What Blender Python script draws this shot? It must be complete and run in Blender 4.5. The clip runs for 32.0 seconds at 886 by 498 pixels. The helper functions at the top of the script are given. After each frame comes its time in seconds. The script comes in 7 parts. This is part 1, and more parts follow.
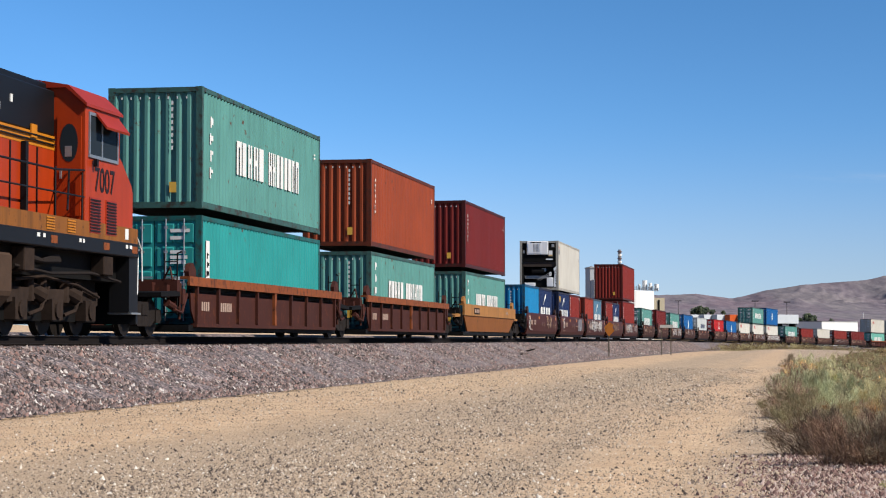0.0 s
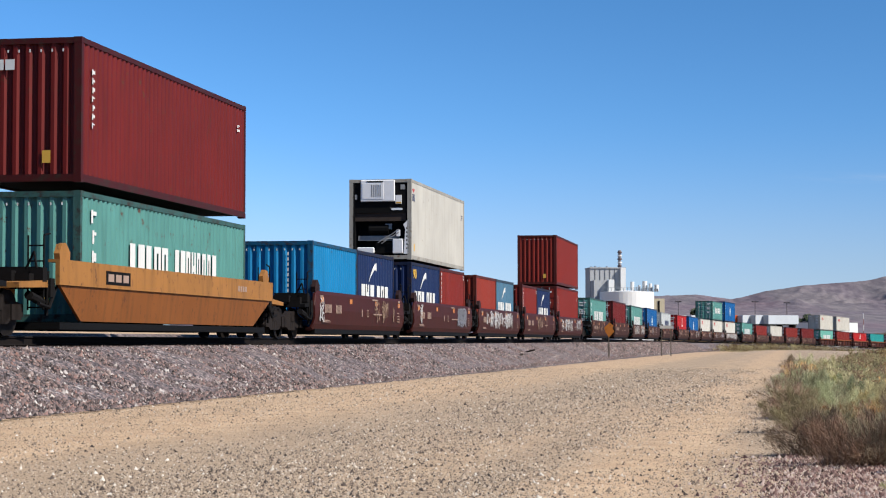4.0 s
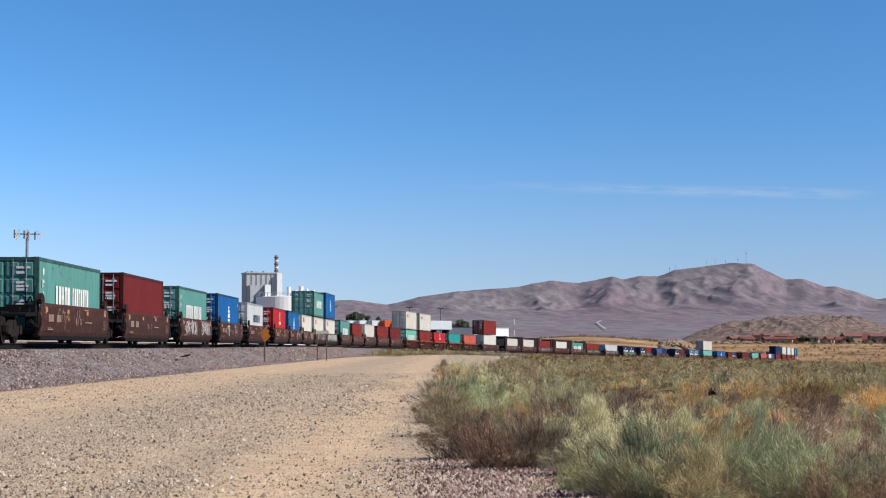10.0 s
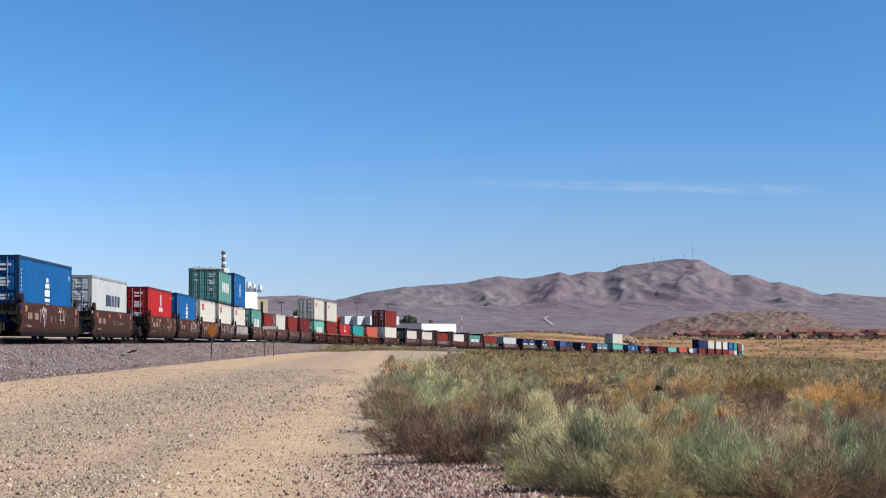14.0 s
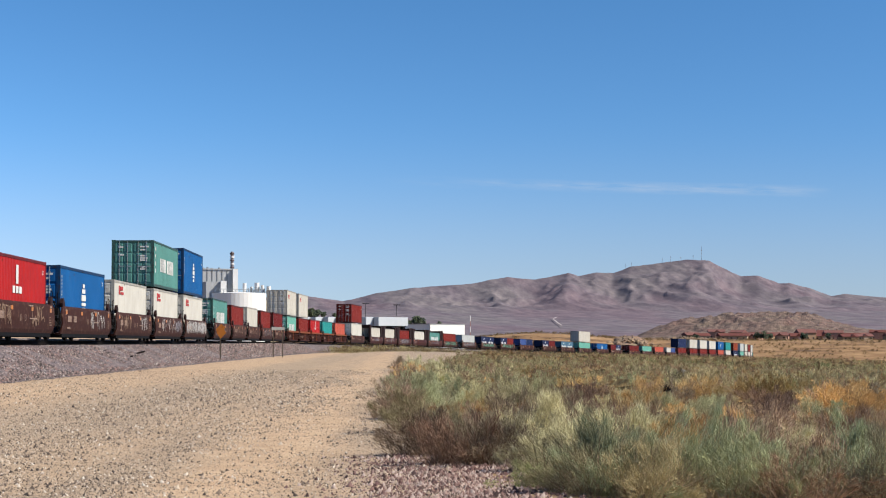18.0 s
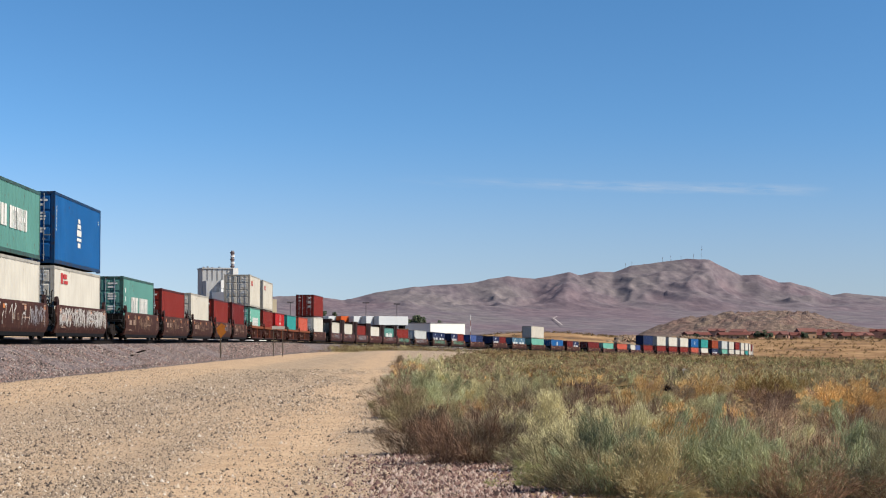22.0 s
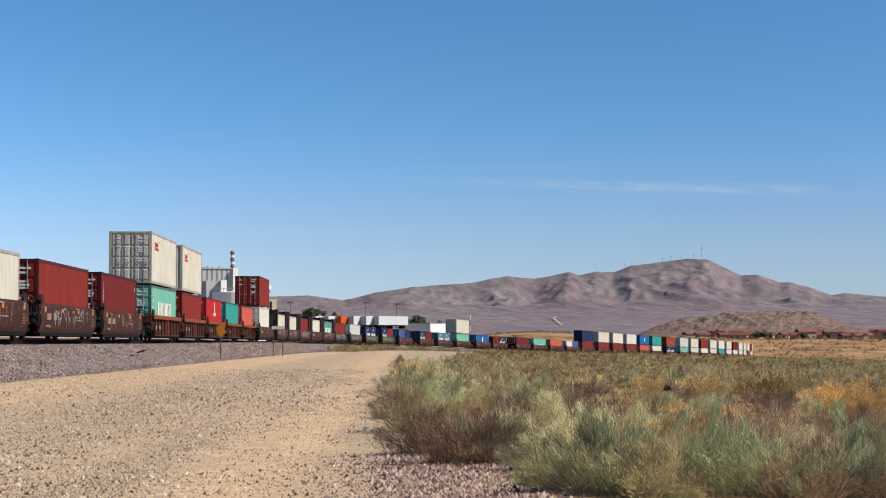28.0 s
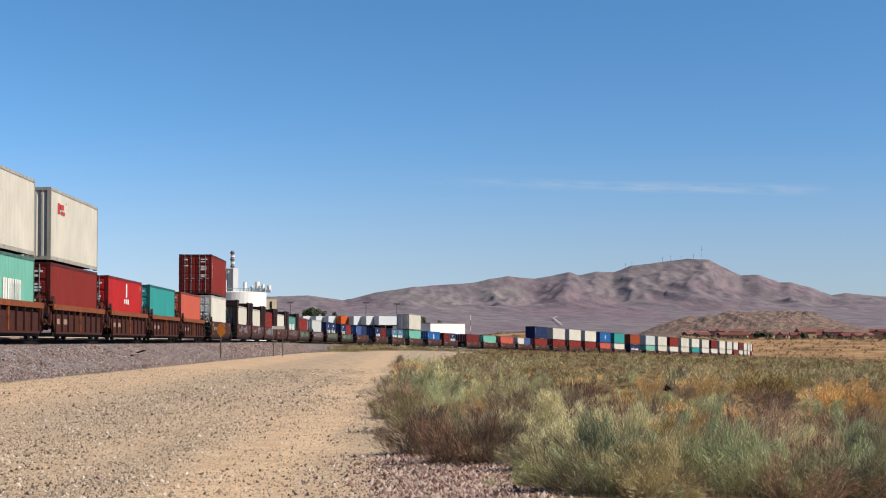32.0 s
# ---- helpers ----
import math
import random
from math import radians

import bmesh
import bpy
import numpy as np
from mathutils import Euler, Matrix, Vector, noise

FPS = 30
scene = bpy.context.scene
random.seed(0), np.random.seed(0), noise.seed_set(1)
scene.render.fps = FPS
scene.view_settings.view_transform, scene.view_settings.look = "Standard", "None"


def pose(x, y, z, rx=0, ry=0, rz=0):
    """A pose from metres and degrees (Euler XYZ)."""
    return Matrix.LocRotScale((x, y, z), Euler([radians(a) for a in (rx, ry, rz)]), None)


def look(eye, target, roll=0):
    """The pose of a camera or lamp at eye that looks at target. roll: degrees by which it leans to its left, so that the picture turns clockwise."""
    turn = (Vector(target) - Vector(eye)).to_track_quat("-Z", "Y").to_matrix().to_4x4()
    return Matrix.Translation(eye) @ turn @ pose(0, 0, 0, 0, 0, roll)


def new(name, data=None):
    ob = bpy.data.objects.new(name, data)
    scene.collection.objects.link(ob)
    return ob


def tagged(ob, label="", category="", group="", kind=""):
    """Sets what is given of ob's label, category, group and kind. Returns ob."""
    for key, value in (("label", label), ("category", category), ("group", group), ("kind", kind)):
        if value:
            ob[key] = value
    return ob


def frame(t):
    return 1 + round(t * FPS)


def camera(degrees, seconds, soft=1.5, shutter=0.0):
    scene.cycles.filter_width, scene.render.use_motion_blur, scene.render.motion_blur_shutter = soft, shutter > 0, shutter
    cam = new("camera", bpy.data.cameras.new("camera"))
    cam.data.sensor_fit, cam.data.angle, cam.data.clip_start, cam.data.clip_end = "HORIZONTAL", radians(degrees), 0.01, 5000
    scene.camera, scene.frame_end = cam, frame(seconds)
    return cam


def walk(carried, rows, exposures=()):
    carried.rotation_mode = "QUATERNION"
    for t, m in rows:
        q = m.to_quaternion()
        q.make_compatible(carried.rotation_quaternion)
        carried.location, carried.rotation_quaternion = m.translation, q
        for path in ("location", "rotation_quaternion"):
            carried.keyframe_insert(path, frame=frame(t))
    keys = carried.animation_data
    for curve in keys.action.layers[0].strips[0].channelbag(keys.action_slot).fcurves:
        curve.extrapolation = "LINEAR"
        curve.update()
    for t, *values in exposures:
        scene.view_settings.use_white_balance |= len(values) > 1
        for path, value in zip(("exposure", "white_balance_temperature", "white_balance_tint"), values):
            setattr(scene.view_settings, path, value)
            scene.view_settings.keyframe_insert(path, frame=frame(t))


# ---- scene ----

# ======================= camera: on a tripod beside the track, panning to the right =======================
EYE = 1.1
cam = camera(25.68, 32.0, soft=1.1)
PAN = [  # seconds, turn to the right and tilt up in degrees
    (0, 0.000, 2.726), (0.5, -0.000, 2.726), (1, 0.025, 2.717), (1.5, 0.025, 2.726), (2, 0.026, 2.739),
    (2.5, 0.026, 2.751), (3, 0.015, 2.751), (3.5, 0.000, 2.751), (5.5, 0.000, 2.726), (6, 0.000, 2.726),
    (6.5, 0.025, 2.726), (7, 0.126, 2.751), (7.5, 1.284, 2.749), (8, 2.789, 2.776), (8.5, 4.791, 2.793),
    (9, 6.905, 2.845), (9.5, 8.327, 2.875), (10, 10.106, 2.894), (10.5, 10.929, 2.917), (11, 11.727, 2.963),
    (11.5, 11.957, 2.970), (12, 11.729, 2.941), (12.5, 11.692, 2.866), (13, 11.676, 2.815), (13.5, 11.656, 2.789),
    (14, 11.651, 2.764), (14.5, 11.625, 2.764), (16.5, 11.448, 2.764), (17, 11.423, 2.764), (17.5, 11.398, 2.789),
    (18, 11.397, 2.790), (18.5, 11.397, 2.764), (19, 11.397, 2.764), (19.5, 11.391, 2.764), (20, 11.391, 2.764),
    (20.5, 11.391, 2.764), (21, 11.391, 2.764), (21.5, 11.389, 2.764), (22, 11.389, 2.764), (22.5, 11.389, 2.764),
    (23, 11.389, 2.764), (23.5, 11.389, 2.764), (24, 11.389, 2.790), (24.5, 11.391, 2.790), (25, 11.391, 2.790),
    (25.5, 11.391, 2.790), (27.5, 11.391, 2.764), (28, 11.391, 2.764), (28.5, 11.373, 2.790), (29, 11.373, 2.790),
    (29.5, 11.373, 2.790), (30, 11.373, 2.790), (30.5, 11.373, 2.789), (31, 11.373, 2.764), (31.5, 11.389, 2.789),
    (32, 11.389, 2.764)]
walk(cam, [(t, pose(0, 0, EYE, 90 + tilt, 0, -turn)) for t, turn, tilt in PAN], exposures=[(0, 0.88, 6650, 10), (5.5, 0.88, 6400, 10), (14.5, 0.88, 6400, 10), (19, 0.88, 6800, 10), (25, 0.88, 7050, 10), (32, 0.88, 7050, 10)])

# ======================= daylight =======================
SUN_AZ, SUN_EL = 117.0, 43.0          # degrees clockwise from +Y, and above the horizon
world = bpy.data.worlds.new("desert_sky")
scene.world = world
world.use_nodes = True
wn, wl = world.node_tree.nodes, world.node_tree.links
sky = wn.new("ShaderNodeTexSky")
sky.sky_type = "NISHITA"
sky.sun_disc = False
sky.sun_elevation, sky.sun_rotation = radians(SUN_EL), radians(SUN_AZ)
sky.altitude, sky.air_density, sky.dust_density, sky.ozone_density = 900, 1.0, 0.48, 2.2
way = wn.new("ShaderNodeVectorMath")          # the clear desert air pales only close to the horizon
way.operation = "MULTIPLY_ADD"
way.inputs[1].default_value, way.inputs[2].default_value = (1, 1, 1.5), (0, 0, 0.085)
wl.new(wn.new("ShaderNodeTexCoord").outputs["Generated"], way.inputs[0])
wl.new(way.outputs[0], sky.inputs[0])
vivid = wn.new("ShaderNodeHueSaturation")
up = wn.new("ShaderNodeSeparateXYZ")
wl.new(way.inputs[0].links[0].from_socket, up.inputs[0])
for slot, low, high in (("Saturation", 0.66, 1.30), ("Value", 0.57, 1.0)):          # dust greys the lowest air
    veil = wn.new("ShaderNodeMapRange")
    veil.interpolation_type = "SMOOTHERSTEP"
    for k_, v_ in enumerate((-0.05, 0.13, low, high)):
        veil.inputs[k_ + 1].default_value = v_
    wl.new(up.outputs[2], veil.inputs[0])
    wl.new(veil.outputs[0], vivid.inputs[slot])
wl.new(sky.outputs[0], vivid.inputs["Color"])
# the clear sky is deepest a right angle away from the sun
a_, e_ = radians(SUN_AZ), radians(SUN_EL)
toward = wn.new("ShaderNodeVectorMath")
toward.operation = "DOT_PRODUCT"
toward.inputs[1].default_value = (math.sin(a_) * math.cos(e_), math.cos(a_) * math.cos(e_), math.sin(e_))
wl.new(way.inputs[0].links[0].from_socket, toward.inputs[0])
square = wn.new("ShaderNodeMath")
square.operation = "MULTIPLY"
wl.new(toward.outputs["Value"], square.inputs[0])
wl.new(toward.outputs["Value"], square.inputs[1])
depth_ = wn.new("ShaderNodeMapRange")
for k_, v_ in enumerate((0.0, 0.12, 0.95, 1.31)):
    depth_.inputs[k_ + 1].default_value = v_
wl.new(square.outputs[0], depth_.inputs[0])
deep = wn.new("ShaderNodeVectorMath")
deep.operation = "SCALE"
wl.new(vivid.outputs[0], deep.inputs[0])
wl.new(depth_.outputs[0], deep.inputs["Scale"])
wl.new(deep.outputs[0], wn["Background"].inputs[0])
wn["Background"].inputs[1].default_value = 0.092
sun = new("sun", bpy.data.lights.new("sun", "SUN"))
sun.data.energy, sun.data.angle, sun.data.color = 5.0, radians(0.53), (1.0, 0.95, 0.87)
sun.matrix_world = look((0, 0, 60), (-math.sin(a_) * math.cos(e_) * 9, -math.cos(a_) * math.cos(e_) * 9, 60 - math.sin(e_) * 9))


# ======================= materials =======================
def lin(c):
    """Linear colour from 0..255 values of a chart in full light, all lowered to 0.53 so that shaded parts render
    darker.
    """
    return tuple(0.53 * ((v / 255 + 0.055) / 1.055) ** 2.4 for v in c) + (1.0,)


def mat_base(name, rough=0.6, metal=0.0):
    m = bpy.data.materials.new(name)
    m.use_nodes = True
    n, l = m.node_tree.nodes, m.node_tree.links
    b = n["Principled BSDF"]
    b.inputs["Roughness"].default_value, b.inputs["Metallic"].default_value = rough, metal
    return m, n, l, b


def noise_node(n, l, scale, detail=4.0, rough=0.55, vec=None, stretch=None):
    t = n.new("ShaderNodeTexNoise")
    t.inputs["Scale"].default_value, t.inputs["Detail"].default_value, t.inputs["Roughness"].default_value = scale, detail, rough
    if vec is not None:
        if stretch:
            mp = n.new("ShaderNodeMapping")
            mp.inputs["Scale"].default_value = stretch
            l.new(vec, mp.inputs[0])
            vec = mp.outputs[0]
        l.new(vec, t.inputs["Vector"])
    return t.outputs[0]


def ramp(n, l, fac, stops):
    r = n.new("ShaderNodeValToRGB")
    while len(r.color_ramp.elements) < len(stops):
        r.color_ramp.elements.new(0.5)
    for e, (p, c) in zip(r.color_ramp.elements, stops):
        e.position, e.color = p, (c if len(c) == 4 else (*c, 1))
    l.new(fac, r.inputs[0])
    return r.outputs[0]


def grey(v):
    return (v, v, v, 1)


def mix(n, l, fac, a, b, mode="MIX"):
    x = n.new("ShaderNodeMix")
    x.data_type, x.blend_type = "RGBA", mode
    for sock, v in ((x.inputs[0], fac), (x.inputs[6], a), (x.inputs[7], b)):
        if isinstance(v, (int, float)):
            sock.default_value = v
        elif isinstance(v, tuple):
            sock.default_value = v
        else:
            l.new(v, sock)
    return x.outputs[2]


def bump(n, l, b, height, strength=0.3, dist=0.02):
    k = n.new("ShaderNodeBump")
    k.inputs["Strength"].default_value, k.inputs["Distance"].default_value = strength, dist
    l.new(height, k.inputs["Height"])
    l.new(k.outputs[0], b.inputs["Normal"])


def coords(n, kind="Object"):
    return n.new("ShaderNodeTexCoord").outputs[kind]


PAINTS = {}


def paint(rgb, wear=0.25, rust=(92, 52, 34), rough=0.55, grime=0.35, name="painted_steel"):
    """Painted steel: faded in clouds, streaked with dirt, rust spots."""
    key = (rgb, wear, rust, rough, grime)
    if key in PAINTS:
        return PAINTS[key]
    m, n, l, b = mat_base(name, rough)
    o = coords(n)
    base = lin(rgb)
    b.inputs["Specular IOR Level"].default_value = 0.16
    cloud = ramp(n, l, noise_node(n, l, 0.55, 3, 0.5, o), [(0.3, grey(0.86)), (0.7, grey(1.08))])
    c = mix(n, l, 1.0, base, cloud, "MULTIPLY")
    streak = ramp(n, l, noise_node(n, l, 3.0, 5, 0.6, o, (1.2, 1.2, 0.12)), [(0.48, grey(0)), (0.78, grey(1))])
    sc = n.new("ShaderNodeMath")
    sc.operation = "MULTIPLY"
    sc.inputs[1].default_value = grime
    l.new(streak, sc.inputs[0])
    c = mix(n, l, sc.outputs[0], c, lin(tuple(v * 0.5 + 9 for v in rgb)))
    spots = ramp(n, l, noise_node(n, l, 4.5, 8, 0.7, o), [(0.66 - 0.22 * wear, grey(0)), (0.74 - 0.16 * wear, grey(1))])
    c = mix(n, l, spots, c, lin(rust))
    l.new(c, b.inputs["Base Color"])
    bump(n, l, b, noise_node(n, l, 14, 4, 0.6, o), 0.12, 0.01)
    PAINTS[key] = m
    return m


def plain(name, rgb, rough=0.6, metal=0.0, scale=6.0, amp=0.25, bumps=0.2, dist=0.02):
    m, n, l, b = mat_base(name, rough, metal)
    o = coords(n)
    if rough > 0.6:
        b.inputs["Specular IOR Level"].default_value = 0.12
    v = mix(n, l, 0.5, noise_node(n, l, scale, 6, 0.6, o), noise_node(n, l, scale * 0.13, 3, 0.5, o))
    c = mix(n, l, 1.0, lin(rgb), ramp(n, l, v, [(0.3, grey(1 - amp)), (0.7, grey(1 + amp))]), "MULTIPLY")
    l.new(c, b.inputs["Base Color"])
    if bumps:
        bump(n, l, b, noise_node(n, l, scale * 4, 5, 0.6, o), bumps, dist)
    return m


def islands(name, stops, rough=0.8, spec=0.3):
    """Colour chosen at random for each loose piece of the mesh."""
    m, n, l, b = mat_base(name, rough)
    g = n.new("ShaderNodeNewGeometry")
    l.new(ramp(n, l, g.outputs["Random Per Island"], stops), b.inputs["Base Color"])
    b.inputs["Specular IOR Level"].default_value = spec
    return m


WHITE = plain("white_lettering", (232, 232, 226), 0.6, amp=0.08, bumps=0)
YELLOW_MARK = plain("yellow_lettering", (226, 176, 60), 0.6, amp=0.1, bumps=0)
RED_MARK = plain("red_lettering", (190, 40, 34), 0.6, amp=0.1, bumps=0)
NAVY_MARK = plain("navy_lettering", (40, 52, 92), 0.6, amp=0.1, bumps=0)
# The next three steels carry shade under and between cars in their colour.
TRUCK = plain("dusty_cast_steel", (36, 29, 25), 0.85, 0.0, 7, 0.4)
GAP_STEEL = plain("gap_shade_cast_steel", (17, 14, 13), 0.9, 0.0, 7, 0.4)
DARK = plain("near_black_steel", (9, 8, 8), 0.8, 0.0, 7, 0.35)
STEEL = plain("galvanised_steel", (176, 180, 182), 0.4, 0.7, 12, 0.15)
RAIL = plain("rusty_rail", (24, 18, 16), 0.95, 0.0, 9, 0.3)
RAILTOP = plain("polished_rail_head", (190, 190, 192), 0.22, 1.0, 12, 0.1)
TIE = plain("weathered_timber_tie", (46, 38, 34), 0.9, 0, 9, 0.35, 0.5)
GLASS, _n, _l, _b = mat_base("dark_tinted_glass", 0.08)
_b.inputs["Base Color"].default_value = (0.012, 0.016, 0.02, 1)
_b.inputs["IOR"].default_value = 1.12
_b.inputs["Specular IOR Level"].default_value = 0.12


# ======================= mesh tools =======================
def box(bm, x0, x1, y0, y1, z0, z1):
    v = [bm.verts.new(p) for p in ((x0, y0, z0), (x1, y0, z0), (x1, y1, z0), (x0, y1, z0), (x0, y0, z1), (x1, y0, z1), (x1, y1, z1), (x0, y1, z1))]
    for f in ((3, 2, 1, 0), (4, 5, 6, 7), (0, 1, 5, 4), (1, 2, 6, 5), (2, 3, 7, 6), (3, 0, 4, 7)):
        bm.faces.new([v[i] for i in f])


def rod(bm, a, b, r, n=8):
    a, b = Vector(a), Vector(b)
    d = (b - a).normalized()
    u = d.orthogonal().normalized()
    w = d.cross(u)
    ring = [[bm.verts.new(p + (u * math.cos(k * 2 * math.pi / n) + w * math.sin(k * 2 * math.pi / n)) * r) for k in range(n)] for p in (a, b)]
    for k in range(n):
        bm.faces.new((ring[0][k], ring[0][(k + 1) % n], ring[1][(k + 1) % n], ring[1][k]))
    bm.faces.new(ring[0][::-1])
    bm.faces.new(ring[1])


def tube(bm, pts, r, n=6):
    for a, b in zip(pts, pts[1:]):
        rod(bm, a, b, r, n)


def extrude_profile(bm, prof, y0, y1, axis="y"):
    """A closed outline of (u, z) pairs drawn out along y (u is x) or along x (u is y)."""
    def p(u, z, s):
        return (u, s, z) if axis == "y" else (s, u, z)
    r0 = [bm.verts.new(p(u, z, y0)) for u, z in prof]
    r1 = [bm.verts.new(p(u, z, y1)) for u, z in prof]
    k = len(prof)
    for i in range(k):
        bm.faces.new((r0[i], r0[(i + 1) % k], r1[(i + 1) % k], r1[i]))
    bm.faces.new(r0[::-1])
    bm.faces.new(r1)


def mesh_of(bm, name, material):
    bmesh.ops.recalc_face_normals(bm, faces=bm.faces)
    me = bpy.data.meshes.new(name)
    bm.to_mesh(me)
    bm.free()
    me.materials.append(material)
    return me


def part(name, bm, material, parent, label="", bevel=0.0, kind=""):
    me = mesh_of(bm, name, material) if isinstance(bm, bmesh.types.BMesh) else bm
    ob = new(name, me)
    ob.parent = parent
    if label or kind:
        tagged(ob, label, kind=kind)
    if bevel:
        md = ob.modifiers.new("bevel", "BEVEL")
        md.width, md.segments, md.limit_method = bevel, 1, "ANGLE"
    return ob


def boxes(*rows):
    bm = bmesh.new()
    for r in rows:
        box(bm, *r)
    return bm


def thing(name, label, category, group="", kind=""):
    return tagged(new(name), label, category, group, kind)


def sheet(name, verts, faces, material):
    me = bpy.data.meshes.new(name)
    me.from_pydata([tuple(v) for v in verts], [], [tuple(f) for f in faces])
    me.materials.append(material)
    me.update()
    return me


# ======================= the line of the track =======================
SPEED = 11.912
STEP = 4.0
S_GRID = np.arange(-420, 1500, STEP)
_kn = [150, 250, 350, 450, 550, 650, 750, 850, 950, 1100]
_kv = [0, 0.000888, 0.001331, 0.001274, 0.000164, 0.000091, -0.000886, -0.00148, -0.001986, -0.00245]
_head = 0.17753 + np.concatenate([[0], np.cumsum(np.interp(S_GRID[:-1] + STEP / 2, _kn, _kv, left=0) * STEP)])
_mid = (_head[1:] + _head[:-1]) / 2
_x = np.concatenate([[0], np.cumsum(np.sin(_mid) * STEP)])
_y = np.concatenate([[0], np.cumsum(np.cos(_mid) * STEP)])
_i0 = int(np.argmin(abs(S_GRID)))
OFFSET = 14.31 + 1.219               # from the camera to the middle of the track
TX = _x - _x[_i0] - math.cos(0.17753) * OFFSET
TY = _y - _y[_i0] + math.sin(0.17753) * OFFSET
_zs, _zv = [-400, 0, 200, 300, 400, 500, 600, 750, 900, 1100, 1500], [1.2, 1.2, 1.32, 1.15, 0.42, -0.76, -2.39, -4.41, -6.29, -8.17, -10]
TZ = np.interp(S_GRID, _zs, _zv)
TZ = np.convolve(np.pad(TZ, 8, mode="edge"), np.ones(17) / 17, mode="valid")


def track(s):
    return Vector((float(np.interp(s, S_GRID, TX)), float(np.interp(s, S_GRID, TY)), float(np.interp(s, S_GRID, TZ))))


def heading(s):
    return float(np.interp(s, S_GRID, _head))


def car_pose(s0, s1):
    """Pose of a vehicle whose ends stand at s0 (leading) and s1; its +Y points to its rear."""
    a, b = track(s0), track(s1)
    d = b - a
    return Matrix.Translation((a + b) / 2) @ pose(0, 0, 0, math.degrees(math.atan2(d.z, math.hypot(d.x, d.y))), 0, -math.degrees(math.atan2(d.x, d.y)))


# ======================= ground =======================
H0 = 0.17753                          # direction of the road and of the straight track
CH, SH = math.cos(H0), math.sin(H0)
R_KNOTS = [0, 200, 300, 360, 420, 500, 580, 700, 850, 980, 1060, 1200, 1600, 2500, 4900]
R_VALUES = [0, 0, -0.1, -0.35, -1.0, -2.2, -3.9, -5.8, -7.9, -9.0, -5.0, 2.5, 4.5, 12, 30]


def fbm(x, y, scale, seed=0.0, octaves=4):
    """Cheap layered sine noise on arrays, about -1..1."""
    x, y = np.asarray(x, float) / scale, np.asarray(y, float) / scale
    out, amp, tot = 0.0, 1.0, 0.0
    for k in range(octaves):
        c, s = math.cos(1.3 * k + seed), math.sin(1.3 * k + seed)
        u, w = c * x - s * y, s * x + c * y
        out = out + amp * (np.sin(u * 2.1 + 1.7 * np.sin(w * 1.3 + seed)) * np.cos(w * 1.9 + 1.1 * np.sin(u * 1.7 + 2 * seed)))
        tot += amp
        amp *= 0.55
        x, y = x * 2.03, y * 2.03
    return out / tot


def vnoise(x, y, seed=0):
    """Smooth lattice noise on arrays, 0..1."""
    x, y = np.asarray(x, float), np.asarray(y, float)
    xi, yi = np.floor(x).astype(np.int64), np.floor(y).astype(np.int64)
    u, v = x - xi, y - yi
    u, v = u * u * u * (u * (u * 6 - 15) + 10), v * v * v * (v * (v * 6 - 15) + 10)

    def at(i, j):
        h = (i * 374761393 + j * 668265263 + seed * 1274126177) & 0xFFFFFFFF
        h = ((h ^ (h >> 13)) * 1103515245) & 0xFFFFFFFF
        h = ((h ^ (h >> 15)) * 668265263) & 0xFFFFFFFF
        return (h ^ (h >> 16)) % 65536 / 65535.0
    a, b, c, d = at(xi, yi), at(xi + 1, yi), at(xi, yi + 1), at(xi + 1, yi + 1)
    return (a * (1 - u) + b * u) * (1 - v) + (c * (1 - u) + d * u) * v


def rnoise(x, y, scale, seed=0, octaves=6, gain=0.5):
    """Ridged layered lattice noise, 0..1, sharp along the crests."""
    x, y = np.asarray(x, float) / scale, np.asarray(y, float) / scale
    out, amp, tot, w = 0.0, 1.0, 0.0, 1.0
    for k in range(octaves):
        n = 1 - np.abs(2 * vnoise(x, y, seed + k) - 1)
        n = n * n * w
        out = out + amp * n
        w = np.clip(n * 1.6, 0, 1)
        tot += amp
        amp *= gain
        x, y = x * 2.07 * 0.8 - y * 2.07 * 0.6 + 7.3, x * 2.07 * 0.6 + y * 2.07 * 0.8 + 3.1
    return out / tot


def ground_z(x, y):
    x, y = np.asarray(x, float), np.asarray(y, float)
    r = np.hypot(x, y)
    p = x * CH - y * SH
    z = np.interp(r, R_KNOTS, R_VALUES)
    fade = np.clip(1.3 - r / 900, 0, 1)
    z = z - 0.026 * np.clip(p - 1, 0, 90) * fade
    z = z + 0.10 * fbm(x, y, 9, 1.0, 3) * np.clip((p + 1) / 4, 0, 1) * np.clip(r / 20, 0, 1)
    z = z + 0.035 * fbm(x, y, 2.3, 3.0, 3) * np.clip(p + 0.3, 0.06, 1)
    # shallow ruts along the road
    z = z - 0.02 * (np.exp(-((p + 0.95) / 0.3) ** 2) + np.exp(-((p + 2.75) / 0.35) ** 2)) * np.clip(1.5 - r / 120, 0, 1)
    # bank on the far side of the line
    z = z + 1.75 * np.clip((-20.5 - p) / 9, 0, 1) * np.clip((480 - r) / 200, 0, 1)
    # rolling sandy hills behind the track
    b = np.degrees(np.arctan2(x, y))
    far = np.clip((r - 1000) / 200, 0, 1) * np.clip((2400 - r) / 900, 0, 1) * (y > 0)
    z = z + far * (5.0 * np.exp(-((b - 14.2) / 2.1) ** 2) + 1.2 * fbm(x, y, 90, 2.0, 4) - 2.5 * np.exp(-((b - 6) / 4) ** 2))
    return z


def ground_at(x, y):
    return float(ground_z(np.array([x]), np.array([y]))[0])


